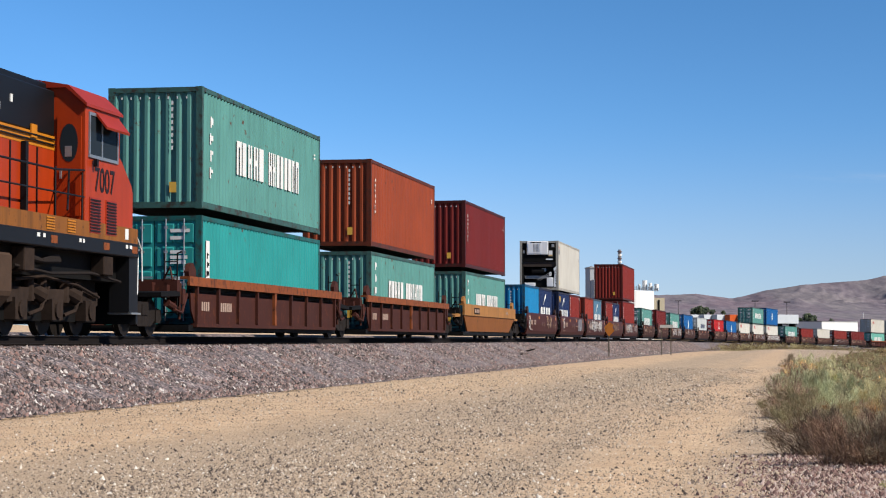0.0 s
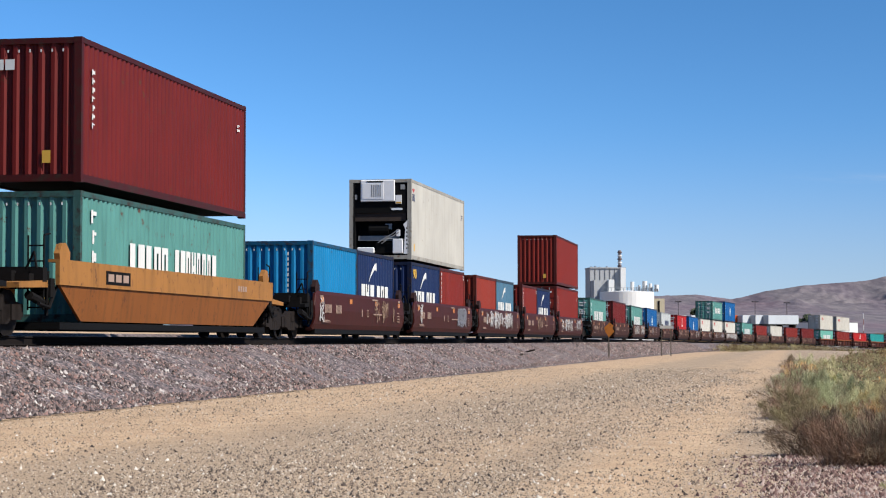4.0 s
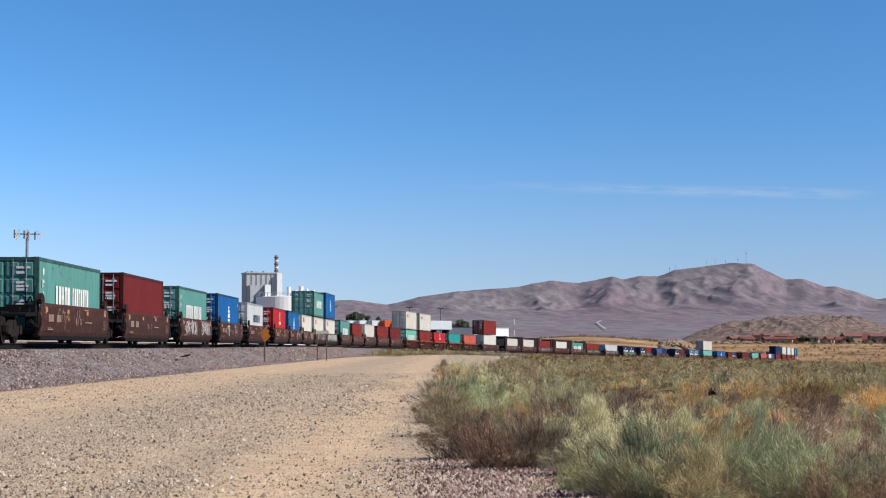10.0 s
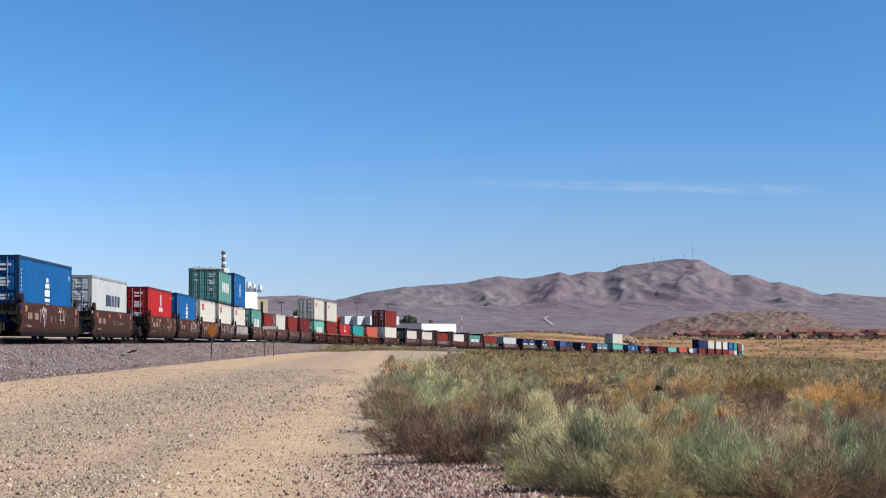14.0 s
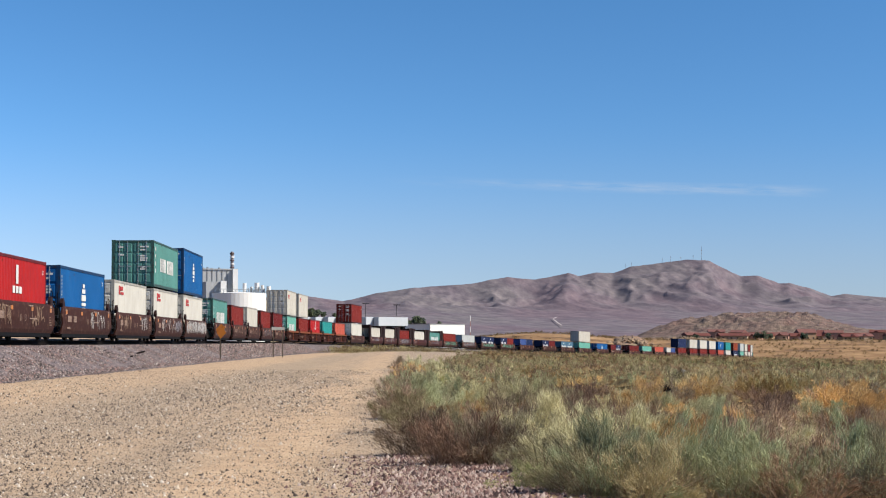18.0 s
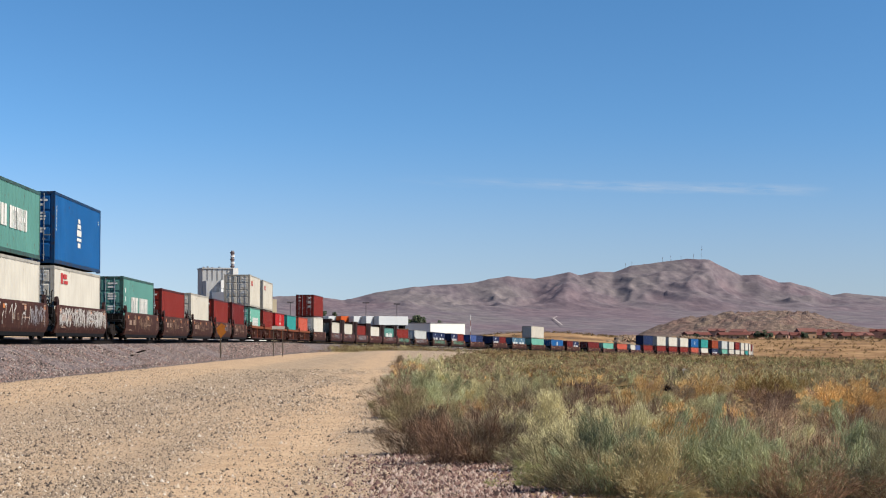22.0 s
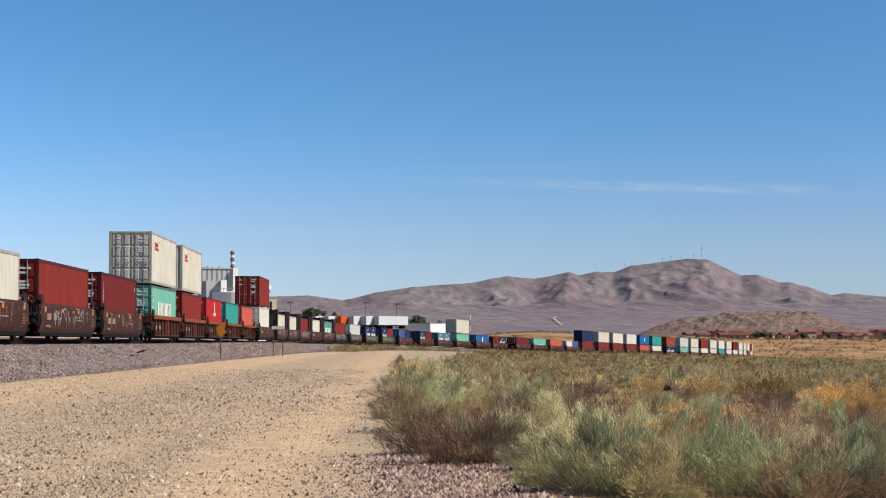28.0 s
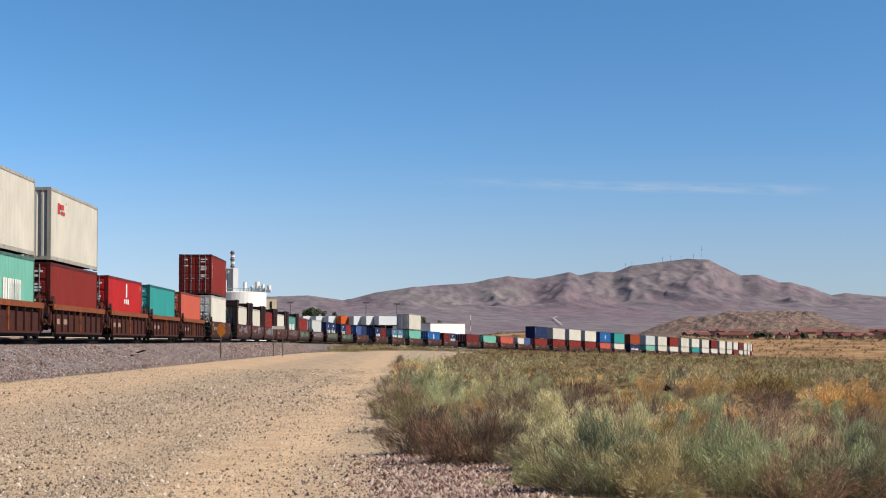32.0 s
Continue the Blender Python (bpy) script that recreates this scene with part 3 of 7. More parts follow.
def container(col, L, H, end, mark, near, seed):
    """Freight container; its leading end is at y = 0, floor at z = 0."""
    rng = random.Random(seed)
    kind = "refrigerated" if end == "r" else "steel"
    label = f"{NAMES[col]} {'corrugated' if end != 'r' else 'smooth insulated'} {kind} freight container, {'20' if L < 8 else '40'} feet long"
    if mark:
        label += ", with painted lettering"
    c = thing("shipping_container", label, "container", "containers on the train")
    old = col in ("csg", "rust", "orange", "dkred")
    P = paint(COLOURS[col], 0.25 if old else 0.08, grime=0.4 if old else 0.25, name=f"{col}_container_paint")
    pale = col in ("cream", "white", "grey")
    E = paint(tuple(v * (0.84 if pale else 0.66) for v in COLOURS[col]), 0.5 if pale else 0.75, (112, 84, 60) if pale else (58, 38, 28), grime=0.6, name=f"{col}_container_frame")
    part("side_panel", cached(("side_panel", L, H), lambda: ribbed_panel(L, H, "side") if end != "r" else boxes((W2 - 0.06, W2 - 0.012, 0.1, L - 0.1, 0.16, H - 0.1)), P), P, c)
    part("side_panel", cached(("side_panel_far", L, H), lambda: ribbed_panel(L, H, "far"), P), P, c)
    part("roof", cached(("roof", L, H), lambda: boxes((-W2 + 0.02, W2 - 0.02, 0.05, L - 0.05, H - 0.06, H - 0.02)), P), P, c)
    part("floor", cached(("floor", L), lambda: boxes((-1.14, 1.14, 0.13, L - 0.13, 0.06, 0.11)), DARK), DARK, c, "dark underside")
    part("rear_panel", cached(("rear_panel", L, H), lambda: boxes((-1.1, 1.1, L - 0.06, L - 0.015, 0.16, H - 0.1)), P), P, c)
    for x in (-W2, W2 - 0.07):
        part("bottom_rail", cached(("bottom_rail", L, x), lambda: boxes((x, x + 0.07, 0.1, L - 0.1, 0.02, 0.17)), E), E, c)
        part("top_rail", cached(("top_rail", L, H, x), lambda: boxes((x, x + 0.07, 0.1, L - 0.1, H - 0.12, H - 0.01)), E), E, c)
    for x in (-W2, W2 - 0.16):
        for y in (0.0, L - 0.12):
            part("corner_post", cached(("corner_post", L, H, x, y), lambda: boxes((x, x + 0.16, y, y + 0.12, 0.118, H - 0.118)), E), E, c)
    part("end_sill", cached(("end_sill",), lambda: boxes((-1.06, 1.06, 0.0, 0.12, 0.02, 0.17)), E), E, c)
    part("end_header", cached(("end_header", H), lambda: boxes((-1.06, 1.06, 0.0, 0.12, H - 0.13, H - 0.01)), E), E, c)
    if near:
        for x in (-W2 - 0.003, W2 - 0.175):
            for y in (-0.003, L - 0.159):
                for z in (0.0, H - 0.118):
                    part("corner_casting", cached(("corner_casting", L, H, x, y, z), lambda: boxes((x, x + 0.178, y, y + 0.162, z, z + 0.118)), E), E, c)
    if end == "p":
        part("front_panel", cached(("front_panel", H), lambda: ribbed_panel(L, H, "end"), P), P, c)
        if near:
            part("lettering", front_bars(rng, H), WHITE, c, "small white serial lettering", kind="stuff")
            if col == "dkred":
                for k in range(3):
                    part("emblem", boxes((-0.92 + k * 0.24, -0.72 + k * 0.24, -0.007, -0.003, H - 0.66, H - (0.36 if k == 0 else 0.44))), WHITE, c, "white block emblem")
            if rng.random() < 0.7:
                part("warning_label", boxes((0.38, 0.56, -0.007, -0.003, 0.4, 0.66)), YELLOW_MARK, c, "yellow warning label")
    elif end == "d":
        for x0, x1 in ((-1.07, -0.01), (0.01, 1.07)):
            d = part("door", cached(("door", H, x0), lambda: door_bm(x0, x1, H), P), P, c)
            for k in (0.28, 0.72):
                xx = x0 + (x1 - x0) * k
                part("lock_rod", cached(("lock_rod", H, xx), lambda: lock_rod(xx, H), STEEL), STEEL, d, "galvanised locking rod")
        if near:
            part("lettering", front_bars(rng, H, True), WHITE, c, "small white serial lettering", kind="stuff")
    else:
        reefer_end(c, H)
    marking(c, L, H, mark, rng)
    return c


def lock_rod(x, H):
    bm = bmesh.new()
    rod(bm, (x, -0.02, 0.1), (x, -0.02, H - 0.08), 0.019, 6)
    for z in (0.35, 1.0, H - 0.9, H - 0.3):
        box(bm, x - 0.05, x + 0.05, -0.03, 0.02, z - 0.03, z + 0.03)
    box(bm, x - 0.02, x + 0.28, -0.045, -0.03, 1.15, 1.2)
    return bm


def front_bars(rng, H, door=False):
    bm = bmesh.new()
    y = -0.012
    if door:
        for z, w in ((H - 0.42, 0.5), (H - 0.6, 0.36), (H - 0.95, 0.4), (H - 1.08, 0.44), (H - 1.2, 0.4), (H - 1.6, 0.42), (H - 1.72, 0.36)):
            box(bm, 0.42, 0.42 + w, y - 0.004, y, z, z + 0.085)
        for z, w in ((H - 0.45, 0.3), (H - 0.9, 0.34)):
            box(bm, -0.85, -0.85 + w, y - 0.004, y, z, z + 0.09)
    else:
        y = -0.03
        for k in range(rng.choice((0, 8, 8))):
            box(bm, 0.42, 0.47, -0.006, -0.002, H - 0.45 - k * 0.16, H - 0.35 - k * 0.16)
        for k in range(8):
            box(bm, -0.885 + k * 0.24, -0.855 + k * 0.24, 0.014, 0.018, H - 0.30, H - 0.24)
    return bm


def reefer_end(c, H):
    """Machinery end of a refrigerated container: black recess, white evaporator cover, compressor below."""
    def x(u):
        return -1.2 + 2.4 * u

    def z(v):
        return H * (1 - v)

    def b(u0, u1, v0, v1, y0, y1):
        return (x(u0), x(u1), y0, y1, z(v1), z(v0))
    grey_ = plain("grey_painted_metal", (150, 150, 150), 0.6)
    part("machinery_recess", boxes((-1.07, 1.07, 0.50, 0.54, 0.17, H - 0.12), (-1.07, -1.0, 0.0, 0.5, 0.17, H - 0.12), (1.0, 1.07, 0.05, 0.5, 0.17, H - 0.12)), DARK, c, "black machinery housing")
    part("upper_cover", boxes(b(0.08, 0.92, 0.045, 0.42, 0.03, 0.45)), DARK, c, "black upper cover")
    part("fan_cover", boxes(b(0.18, 0.74, 0.01, 0.28, -0.05, 0.03)), REEFER_WHITE, c, "white fan cover panel", 0.03)
    part("fan_door", boxes(b(0.21, 0.56, 0.05, 0.25, -0.062, -0.05)), REEFER_WHITE, c, "white inner door", 0.01)
    for k in range(5):
        part("vent_slot", boxes(b(0.36 + k * 0.035, 0.375 + k * 0.035, 0.07, 0.22, -0.07, -0.062)), grey_, c)
    part("cover_grip", boxes(b(0.28, 0.55, 0.025, 0.04, -0.06, -0.05)), DARK, c)
    part("control_box", boxes(b(0.75, 0.85, 0.20, 0.31, -0.01, 0.03)), REEFER_WHITE, c, "white control box")
    part("warning_label", boxes(b(0.755, 0.845, 0.285, 0.305, -0.016, -0.01)), YELLOW_MARK, c, "yellow label")
    part("info_plate", boxes(b(0.83, 0.90, 0.07, 0.13, 0.01, 0.03)), grey_, c)
    part("info_plate", boxes(b(0.07, 0.12, 0.19, 0.25, 0.01, 0.03)), grey_, c)
    part("serial_strip", boxes(b(0.68, 0.86, 0.36, 0.385, 0.015, 0.03)), REEFER_WHITE, c, "white serial strip")
    part("middle_rail", boxes(b(0.06, 0.94, 0.42, 0.52, 0.08, 0.2)), plain("dusty_brown_rail", (70, 60, 54), 0.85), c, "dusty brown cross rail")
    bm = bmesh.new()
    rod(bm, (x(0.3), 0.32, z(0.62)), (x(0.62), 0.32, z(0.62)), 0.22, 12)
    box(bm, *b(0.42, 0.72, 0.78, 0.92, 0.1, 0.42))
    part("compressor", bm, DARK, c, "dark compressor")
    part("inner_ledge", boxes(b(0.12, 0.78, 0.70, 0.76, 0.22, 0.4)), grey_, c)
    part("fan_motor", boxes(b(0.56, 0.67, 0.55, 0.62, 0.2, 0.28)), grey_, c)
    part("electrical_box", boxes(b(0.70, 0.87, 0.74, 0.925, -0.01, 0.12)), REEFER_WHITE, c, "white electrical box", 0.03)
    part("junction_box", boxes(b(0.76, 0.82, 0.63, 0.71, 0.02, 0.12)), REEFER_WHITE, c, "white junction box", 0.01)
    part("cable_cover", boxes(b(0.12, 0.40, 0.845, 0.92, -0.005, 0.12)), REEFER_WHITE, c, "dented white cover", 0.03)
    bm = bmesh.new()
    extrude_profile(bm, [(x(0.88), z(0.93)), (x(0.965), z(0.93)), (x(0.965), z(0.50)), (x(0.92), z(0.53)), (x(0.875), z(0.57)), (x(0.91), z(0.62))], 0.0, 0.04)
    panel = part("side_bracket", bm, REEFER_WHITE, c, "white perforated bracket")
    for k in range(6):
        part("hole", boxes(b(0.925, 0.945, 0.60 + k * 0.05, 0.62 + k * 0.05, -0.004, 0.0)), DARK, panel)
    for a, q in (((0.46, 0.79), (0.80, 0.63)), ((0.52, 0.80), (0.80, 0.66)), ((0.6, 0.74), (0.9, 0.75))):
        bm = bmesh.new()
        rod(bm, (x(a[0]), 0.02, z(a[1])), (x(q[0]), 0.02, z(q[1])), 0.02, 6)
        part("hose", bm, grey_, c, "pale cable and hose")

# ======================= well cars =======================
GRUBBY = paint((64, 30, 22), 0.6, (98, 70, 56), 0.8, 0.85, "scuffed_brown_well_car_paint")
MAROON = paint((71, 24, 16), 0.42, (56, 30, 22), 0.6, 0.75, "maroon_well_car_paint")
BROWN = paint((68, 30, 19), 0.5, (92, 46, 24), 0.75, 0.6, "brown_well_car_paint")
SILL = paint((140, 74, 36), 0.7, (78, 40, 24), 0.7, 0.5, "rusty_side_sill")
HULL = paint((142, 84, 36), 0.4, (96, 56, 32), 0.65, 0.6, "dusty_orange_well_car_paint")
GOLD = paint((170, 116, 58), 0.4, (96, 60, 40), 0.6, 0.6, "faded_yellow_well_car_paint")
WHEEL = plain("worn_wheel_steel", (34, 29, 26), 0.7, 0.2, 9, 0.25)
FADED = plain("faded_tan_lettering", (172, 146, 130), 0.7, 0, 8, 0.15, 0)
BULK = paint((44, 22, 18), 0.4, (40, 28, 24), 0.7, 0.5, "dark_bulkhead_paint")
REFLECT = plain("yellow_reflector", (206, 122, 40), 0.5, 0, 8, 0.1, 0)
GRAFFITI = [plain("white_spray_paint", (206, 204, 200), 0.7, amp=0.15, bumps=0), plain("silver_spray_paint", (150, 150, 156), 0.6, 0.1, amp=0.15, bumps=0),
            plain("tan_spray_paint", (150, 124, 104), 0.7, amp=0.15, bumps=0), plain("green_spray_paint", (96, 150, 130), 0.7, amp=0.15, bumps=0)]


def wheelset_mesh():
    bm = bmesh.new()
    for x in (-0.76, 0.76):
        s = 1 if x > 0 else -1
        for x0, x1, r in ((x - s * 0.0, x + s * 0.10, 0.44), (x - s * 0.035, x - s * 0.0, 0.47), (x + s * 0.10, x + s * 0.13, 0.2)):
            rod(bm, (x0, 0, 0.44), (x1, 0, 0.44), r, 20)
    rod(bm, (-1.0, 0, 0.44), (1.0, 0, 0.44), 0.075, 8)
    return mesh_of(bm, "wheelset", WHEEL)


def truck_frame_mesh():
    bm = bmesh.new()
    for x in (-1.02, 0.9):
        extrude_profile(bm, [(-1.2, 0.36), (-1.2, 0.6), (-0.75, 0.66), (-0.4, 0.78), (0.4, 0.78), (0.75, 0.66), (1.2, 0.6), (1.2, 0.36), (0.8, 0.4), (0.45, 0.22), (-0.45, 0.22), (-0.8, 0.4)], x, x + 0.13, "x")
        for y in (-0.89, 0.89):
            box(bm, x - 0.03, x + 0.16, y - 0.16, y + 0.16, 0.3, 0.6)
        for y in (-0.22, 0, 0.22):
            rod(bm, (x + 0.065, y, 0.26), (x + 0.065, y, 0.62), 0.07, 8)
    box(bm, -1.05, 1.05, -0.2, 0.2, 0.48, 0.72)
    return mesh_of(bm, "truck", TRUCK)


WHEELS, ROLLING = [], []              # wheelsets of the vehicle being built; wheelset, place, point along the line at 0 s
WHEELSET, TRUCKFRAME = wheelset_mesh(), truck_frame_mesh()


def add_truck(parent, y):
    t = part("truck", TRUCKFRAME, TRUCK, parent, "dusty cast steel wheel truck")
    t.location = (0, y, 0)
    for d in (-0.89, 0.89):
        w = part("wheelset", WHEELSET, WHEEL, t)
        w.location = (0, d, 0)
        WHEELS.append((w, w.location.copy(), y + d))


def scribble(rng, y0, y1, z0, z1, n):
    """Spray-painted strokes as short flat ribbons."""
    bm = bmesh.new()
    x = 1.475
    for k in range(n):
        y, z = rng.uniform(y0, y1), rng.uniform(z0, z0 + (z1 - z0) * 0.35)
        a = rng.uniform(1.2, 1.9)
        for j in range(rng.randint(4, 8)):
            d = rng.uniform(0.10, 0.24)
            y2, z2 = y + math.cos(a) * d, z + math.sin(a) * d
            if not (y0 <= y2 <= y1 and z0 <= z2 <= z1):
                a += 1.9
                continue
            w = rng.uniform(0.014, 0.034)
            py, pz = -math.sin(a) * w, math.cos(a) * w
            v = [bm.verts.new((x, yy, zz)) for yy, zz in ((y + py, z + pz), (y - py, z - pz), (y2 - py, z2 - pz), (y2 + py, z2 + pz))]
            u = [bm.verts.new((x - 0.003, p.co.y, p.co.z)) for p in v]
            bm.faces.new(v)
            bm.faces.new(u[::-1])
            for i in range(4):
                bm.faces.new((v[i], u[i], u[(i + 1) % 4], v[(i + 1) % 4]))
            y, z = y2, z2
            a += rng.uniform(-0.9, 0.9)
    return bm


def well_side_smooth(half, top):
    """One side: straight top edge with sloped shoulders, plate bulging a little and tucked in at the bottom."""
    bm = bmesh.new()
    prof = [(1.20, 0.20), (1.34, 0.25), (1.41, 0.42), (1.47, 0.86), (1.46, top - 0.1), (1.43, top)]
    ys = [(-half, 0.42), (-half + 0.12, 0.08), (-half + 0.4, 0.0), (half - 0.4, 0.0), (half - 0.12, 0.08), (half, 0.42)]
    outer = [[bm.verts.new((x, y, z - (cut * (z - 0.20) / (top - 0.20) if cut else 0) + (0.22 * cut if z < 0.5 else 0))) for x, z in prof] for y, cut in ys]
    inner = [[bm.verts.new((v.co.x - 0.06, v.co.y, v.co.z)) for v in r] for r in outer]
    for rows in (outer, inner):
        for a, b in zip(rows, rows[1:]):
            for i in range(len(prof) - 1):
                bm.faces.new((a[i], a[i + 1], b[i + 1], b[i]))
    for a, b, c, d in zip(outer, outer[1:], inner, inner[1:]):
        bm.faces.new((a[-1], b[-1], d[-1], c[-1]))
        bm.faces.new((a[0], c[0], d[0], b[0]))
    for o_, i_ in ((outer[0], inner[0]), (outer[-1], inner[-1])):
        for k in range(len(prof) - 1):
            bm.faces.new((o_[k], o_[k + 1], i_[k + 1], i_[k]))
    return bm


def mirrored(me, name):
    k = (name, me.name)
    if k not in MESHES:
        c = me.copy()
        c.transform(Matrix.Diagonal((-1, 1, 1, 1)))
        c.flip_normals()
        MESHES[k] = c
    return MESHES[k]


def end_platform(half, pitch, sign, top):
    """Dark end structure that carries the coupling: sloped bolster plate, platform, stub posts."""
    bm = bmesh.new()
    y0, y1 = half - 0.05, pitch / 2 - 0.12
    if y1 < y0 + 0.3:
        y1 = y0 + 0.3
    prof = [(y0, 0.35), (y0, top - 0.25), (y0 + 0.25, top - 0.3), (y1, 1.05), (y1, 0.8), (y0 + 0.5, 0.72)]
    extrude_profile(bm, [(sign * u, z) for u, z in prof], -0.55, 0.55, "x")
    extrude_profile(bm, [(sign * u, z) for u, z in [(y0, 0.95), (y0, 1.1), (y1 - 0.1, 1.0), (y1 - 0.1, 0.9)]], -1.35, 1.35, "x")
    return bm


def handrail_bm(half, sign, x):
    bm = bmesh.new()
    y = sign * (half + 0.35)
    x2 = x - 0.32 * (1 if x > 0 else -1)
    tube(bm, [(x, y, 0.5), (x, y, 1.95), (x, y - sign * 0.3, 2.0)], 0.02)
    tube(bm, [(x2, y, 0.5), (x2, y, 1.95)], 0.02)
    for z in (0.55, 0.85, 1.15, 1.45, 1.75):
        rod(bm, (x, y, z), (x2, y, z), 0.016, 5)
    return bm


def well_car(style, pitch, first, seed, paintjob):
    """Container well car, its middle at the origin, rail head at z = 0."""
    rng = random.Random(seed)
    half = 6.75 if pitch < 19 else 7.9
    colour = {"smooth": MAROON, "ribbed": BROWN, "gold": GOLD, "bulk": MAROON}[style]
    if style == "smooth" and seed > 19:
        colour = GRUBBY
    # smooth and bulk cars: shade on the guides is put into darker paint
    horn = BULK if style in ("smooth", "bulk") else colour
    label = {"smooth": "maroon steel container well car with smooth sides" if seed <= 19 else "scuffed brown steel container well car with smooth sides", "ribbed": "rusty brown container well car with ribbed sides",
             "gold": "faded yellow container well car, dusty and worn", "bulk": "maroon container well car with tall end bulkheads"}[style]
    if paintjob:
        label += ", sprayed with graffiti"
    c = thing("well_car", label, "railway wagon", "well cars of the train")
    sill_paint, side_paint = SILL, BROWN
    if style in ("smooth", "bulk"):
        top = 1.42
        me = cached(("well_side", half, top), lambda: well_side_smooth(half, top), colour)
        part("well_side", me, colour, c)
        part("well_side", mirrored(me, "well_side_far"), colour, c)
        ys = np.linspace(-half + 0.9, half - 0.9, 7)
        for y in ys[::2]:
            part("reflector", cached(("reflector", round(float(y), 2)), lambda: boxes((1.462, 1.474, y - 0.17, y + 0.17, 1.1, 1.25)), REFLECT), REFLECT, c, "yellow reflector")
        bm = bmesh.new()
        for k in range(6):
            box(bm, 1.466, 1.476, -half + 1.25 + k * 0.15, -half + 1.33 + k * 0.15, 0.94, 1.2)
        for k in range(5):
            box(bm, 1.466, 1.476, -half + 2.7 + k * 0.16, -half + 2.78 + k * 0.16, 0.94, 1.2)
        for k in range(4):
            box(bm, 1.466, 1.476, half - 1.2, half - 0.78 - 0.05 * k, 0.75 + k * 0.1, 0.78 + k * 0.1)
        for y0_, y1_, z0_, z1_ in ((-half + 0.62, -half + 0.76, 1.38, 1.46), (-half + 0.84, -half + 0.98, 1.38, 1.46), (-half + 0.66, -half + 0.84, 1.22, 1.27), (-0.36, -0.26, 0.88, 1.12), (0.47, 0.49, 0.88, 1.12), (0.68, 0.7, 0.88, 1.12), (0.49, 0.68, 0.88, 0.9), (0.49, 0.68, 1.1, 1.12),
                                   (1.5, 1.9, 0.96, 1.0), (1.96, 2.4, 0.96, 1.0), (2.46, 2.9, 0.96, 1.0), (1.3, 1.66, 1.44, 1.49), (1.72, 2.1, 1.44, 1.49), (-half + 1.0, -half + 2.0, 0.48, 0.5), (-half + 1.0, -half + 1.8, 0.53, 0.55), (half - 1.06, half - 0.92, 1.44, 1.52), (half - 0.88, half - 0.76, 1.44, 1.52), (half - 0.98, half - 0.84, 1.30, 1.38)):
            box(bm, 1.468, 1.476, y0_, y1_, z0_, z1_)
        bmesh.ops.translate(bm, verts=[v for v in bm.verts if v.co.z > 0.7], vec=(0, 0, -0.17))
        part("lettering", mesh_of(bm, "lettering", FADED), FADED, c, "small worn lettering", kind="stuff")
    elif style == "gold":
        top = 1.5
        for name, mk, paint_, note in (("well_side", lambda: hull_side(half), HULL, "lower plate slanting in at both ends"), ("top_sill", lambda: boxes((1.40, 1.49, -half, half, 1.0, 1.5), (1.25, 1.40, -half, half, 1.44, 1.5)), GOLD, "faded yellow top band")):
            me = cached((name, "hull", half), mk, paint_)
            part(name, me, paint_, c, note)
            part(name, mirrored(me, name + "_hull_far"), paint_, c, note)
        part("sign_plate", boxes((1.49, 1.5, -half + 2.6, -half + 4.1, 1.08, 1.36)), DARK, c, "small dark sign plate")
        bm = bmesh.new()
        for k in range(3):
            box(bm, 1.5, 1.504, -half + 2.72 + k * 0.46, -half + 3.06 + k * 0.46, 1.14, 1.3)
        for k in range(4):
            box(bm, 1.49, 1.494, half - 3.4 + k * 0.22, half - 3.26 + k * 0.22, 1.18, 1.32)
        part("lettering", bm, FADED, c, "small worn lettering", kind="stuff")
    else:
        top = 1.42
        prof = [(1.44, 1.2), (1.5, 1.2), (1.5, 1.42), (1.25, 1.42), (1.25, 1.36), (1.44, 1.36)]
        me = cached(("top_sill", half), lambda: sill_bm(prof, half), sill_paint)
        note = "orange-brown rusty top sill"
        part("top_sill", me, sill_paint, c, note)
        part("top_sill", mirrored(me, "top_sill_far"), sill_paint, c, note)
        me = cached(("well_side", half), lambda: ribbed_side(half), side_paint)
        part("well_side", me, BROWN, c)
        part("well_side", mirrored(me, "well_side_ribbed_far"), BROWN, c)
        # the plate's near black paints the shade inside the slot
        part("slot_rail", cached(("slot_rail", half), lambda: boxes((1.30, 1.34, -half + 0.6, half - 0.6, 1.09, 1.12), (1.26, 1.28, -half + 0.5, half - 0.5, 0.9, 1.3)), DARK), DARK, c, "rail and near-black plate painted as the shade in the slot behind the sill")
        n = 9
        for k in range(n):
            y = -half + 0.75 + (2 * half - 1.5) * k / (n - 1)
            w = 0.09 if k == n // 2 else 0.05
            metal = SILL if k == n // 2 else side_paint
            me = cached(("side_rib", round(y, 3)), lambda: boxes((1.40, 1.475, y - w, y + w, 0.31, 1.2)), metal)
            part("side_rib", me, metal, c, "rusty orange middle post" if k == n // 2 else "")
        bm = bmesh.new()
        for k in range(4):
            box(bm, 1.401, 1.405, -half + 1.25 + k * 0.17, -half + 1.37 + k * 0.17, 0.62, 0.84)
        for k in range(6):
            box(bm, 1.401, 1.405, -half + 2.85 + k * 0.17, -half + 2.97 + k * 0.17, 0.62, 0.84)
        part("lettering", bm, FADED, c, "small worn lettering", kind="stuff")
    # floor and end gear: shade under and between cars is put into the colour
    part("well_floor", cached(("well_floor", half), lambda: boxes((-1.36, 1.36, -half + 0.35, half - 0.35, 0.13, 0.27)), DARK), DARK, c)
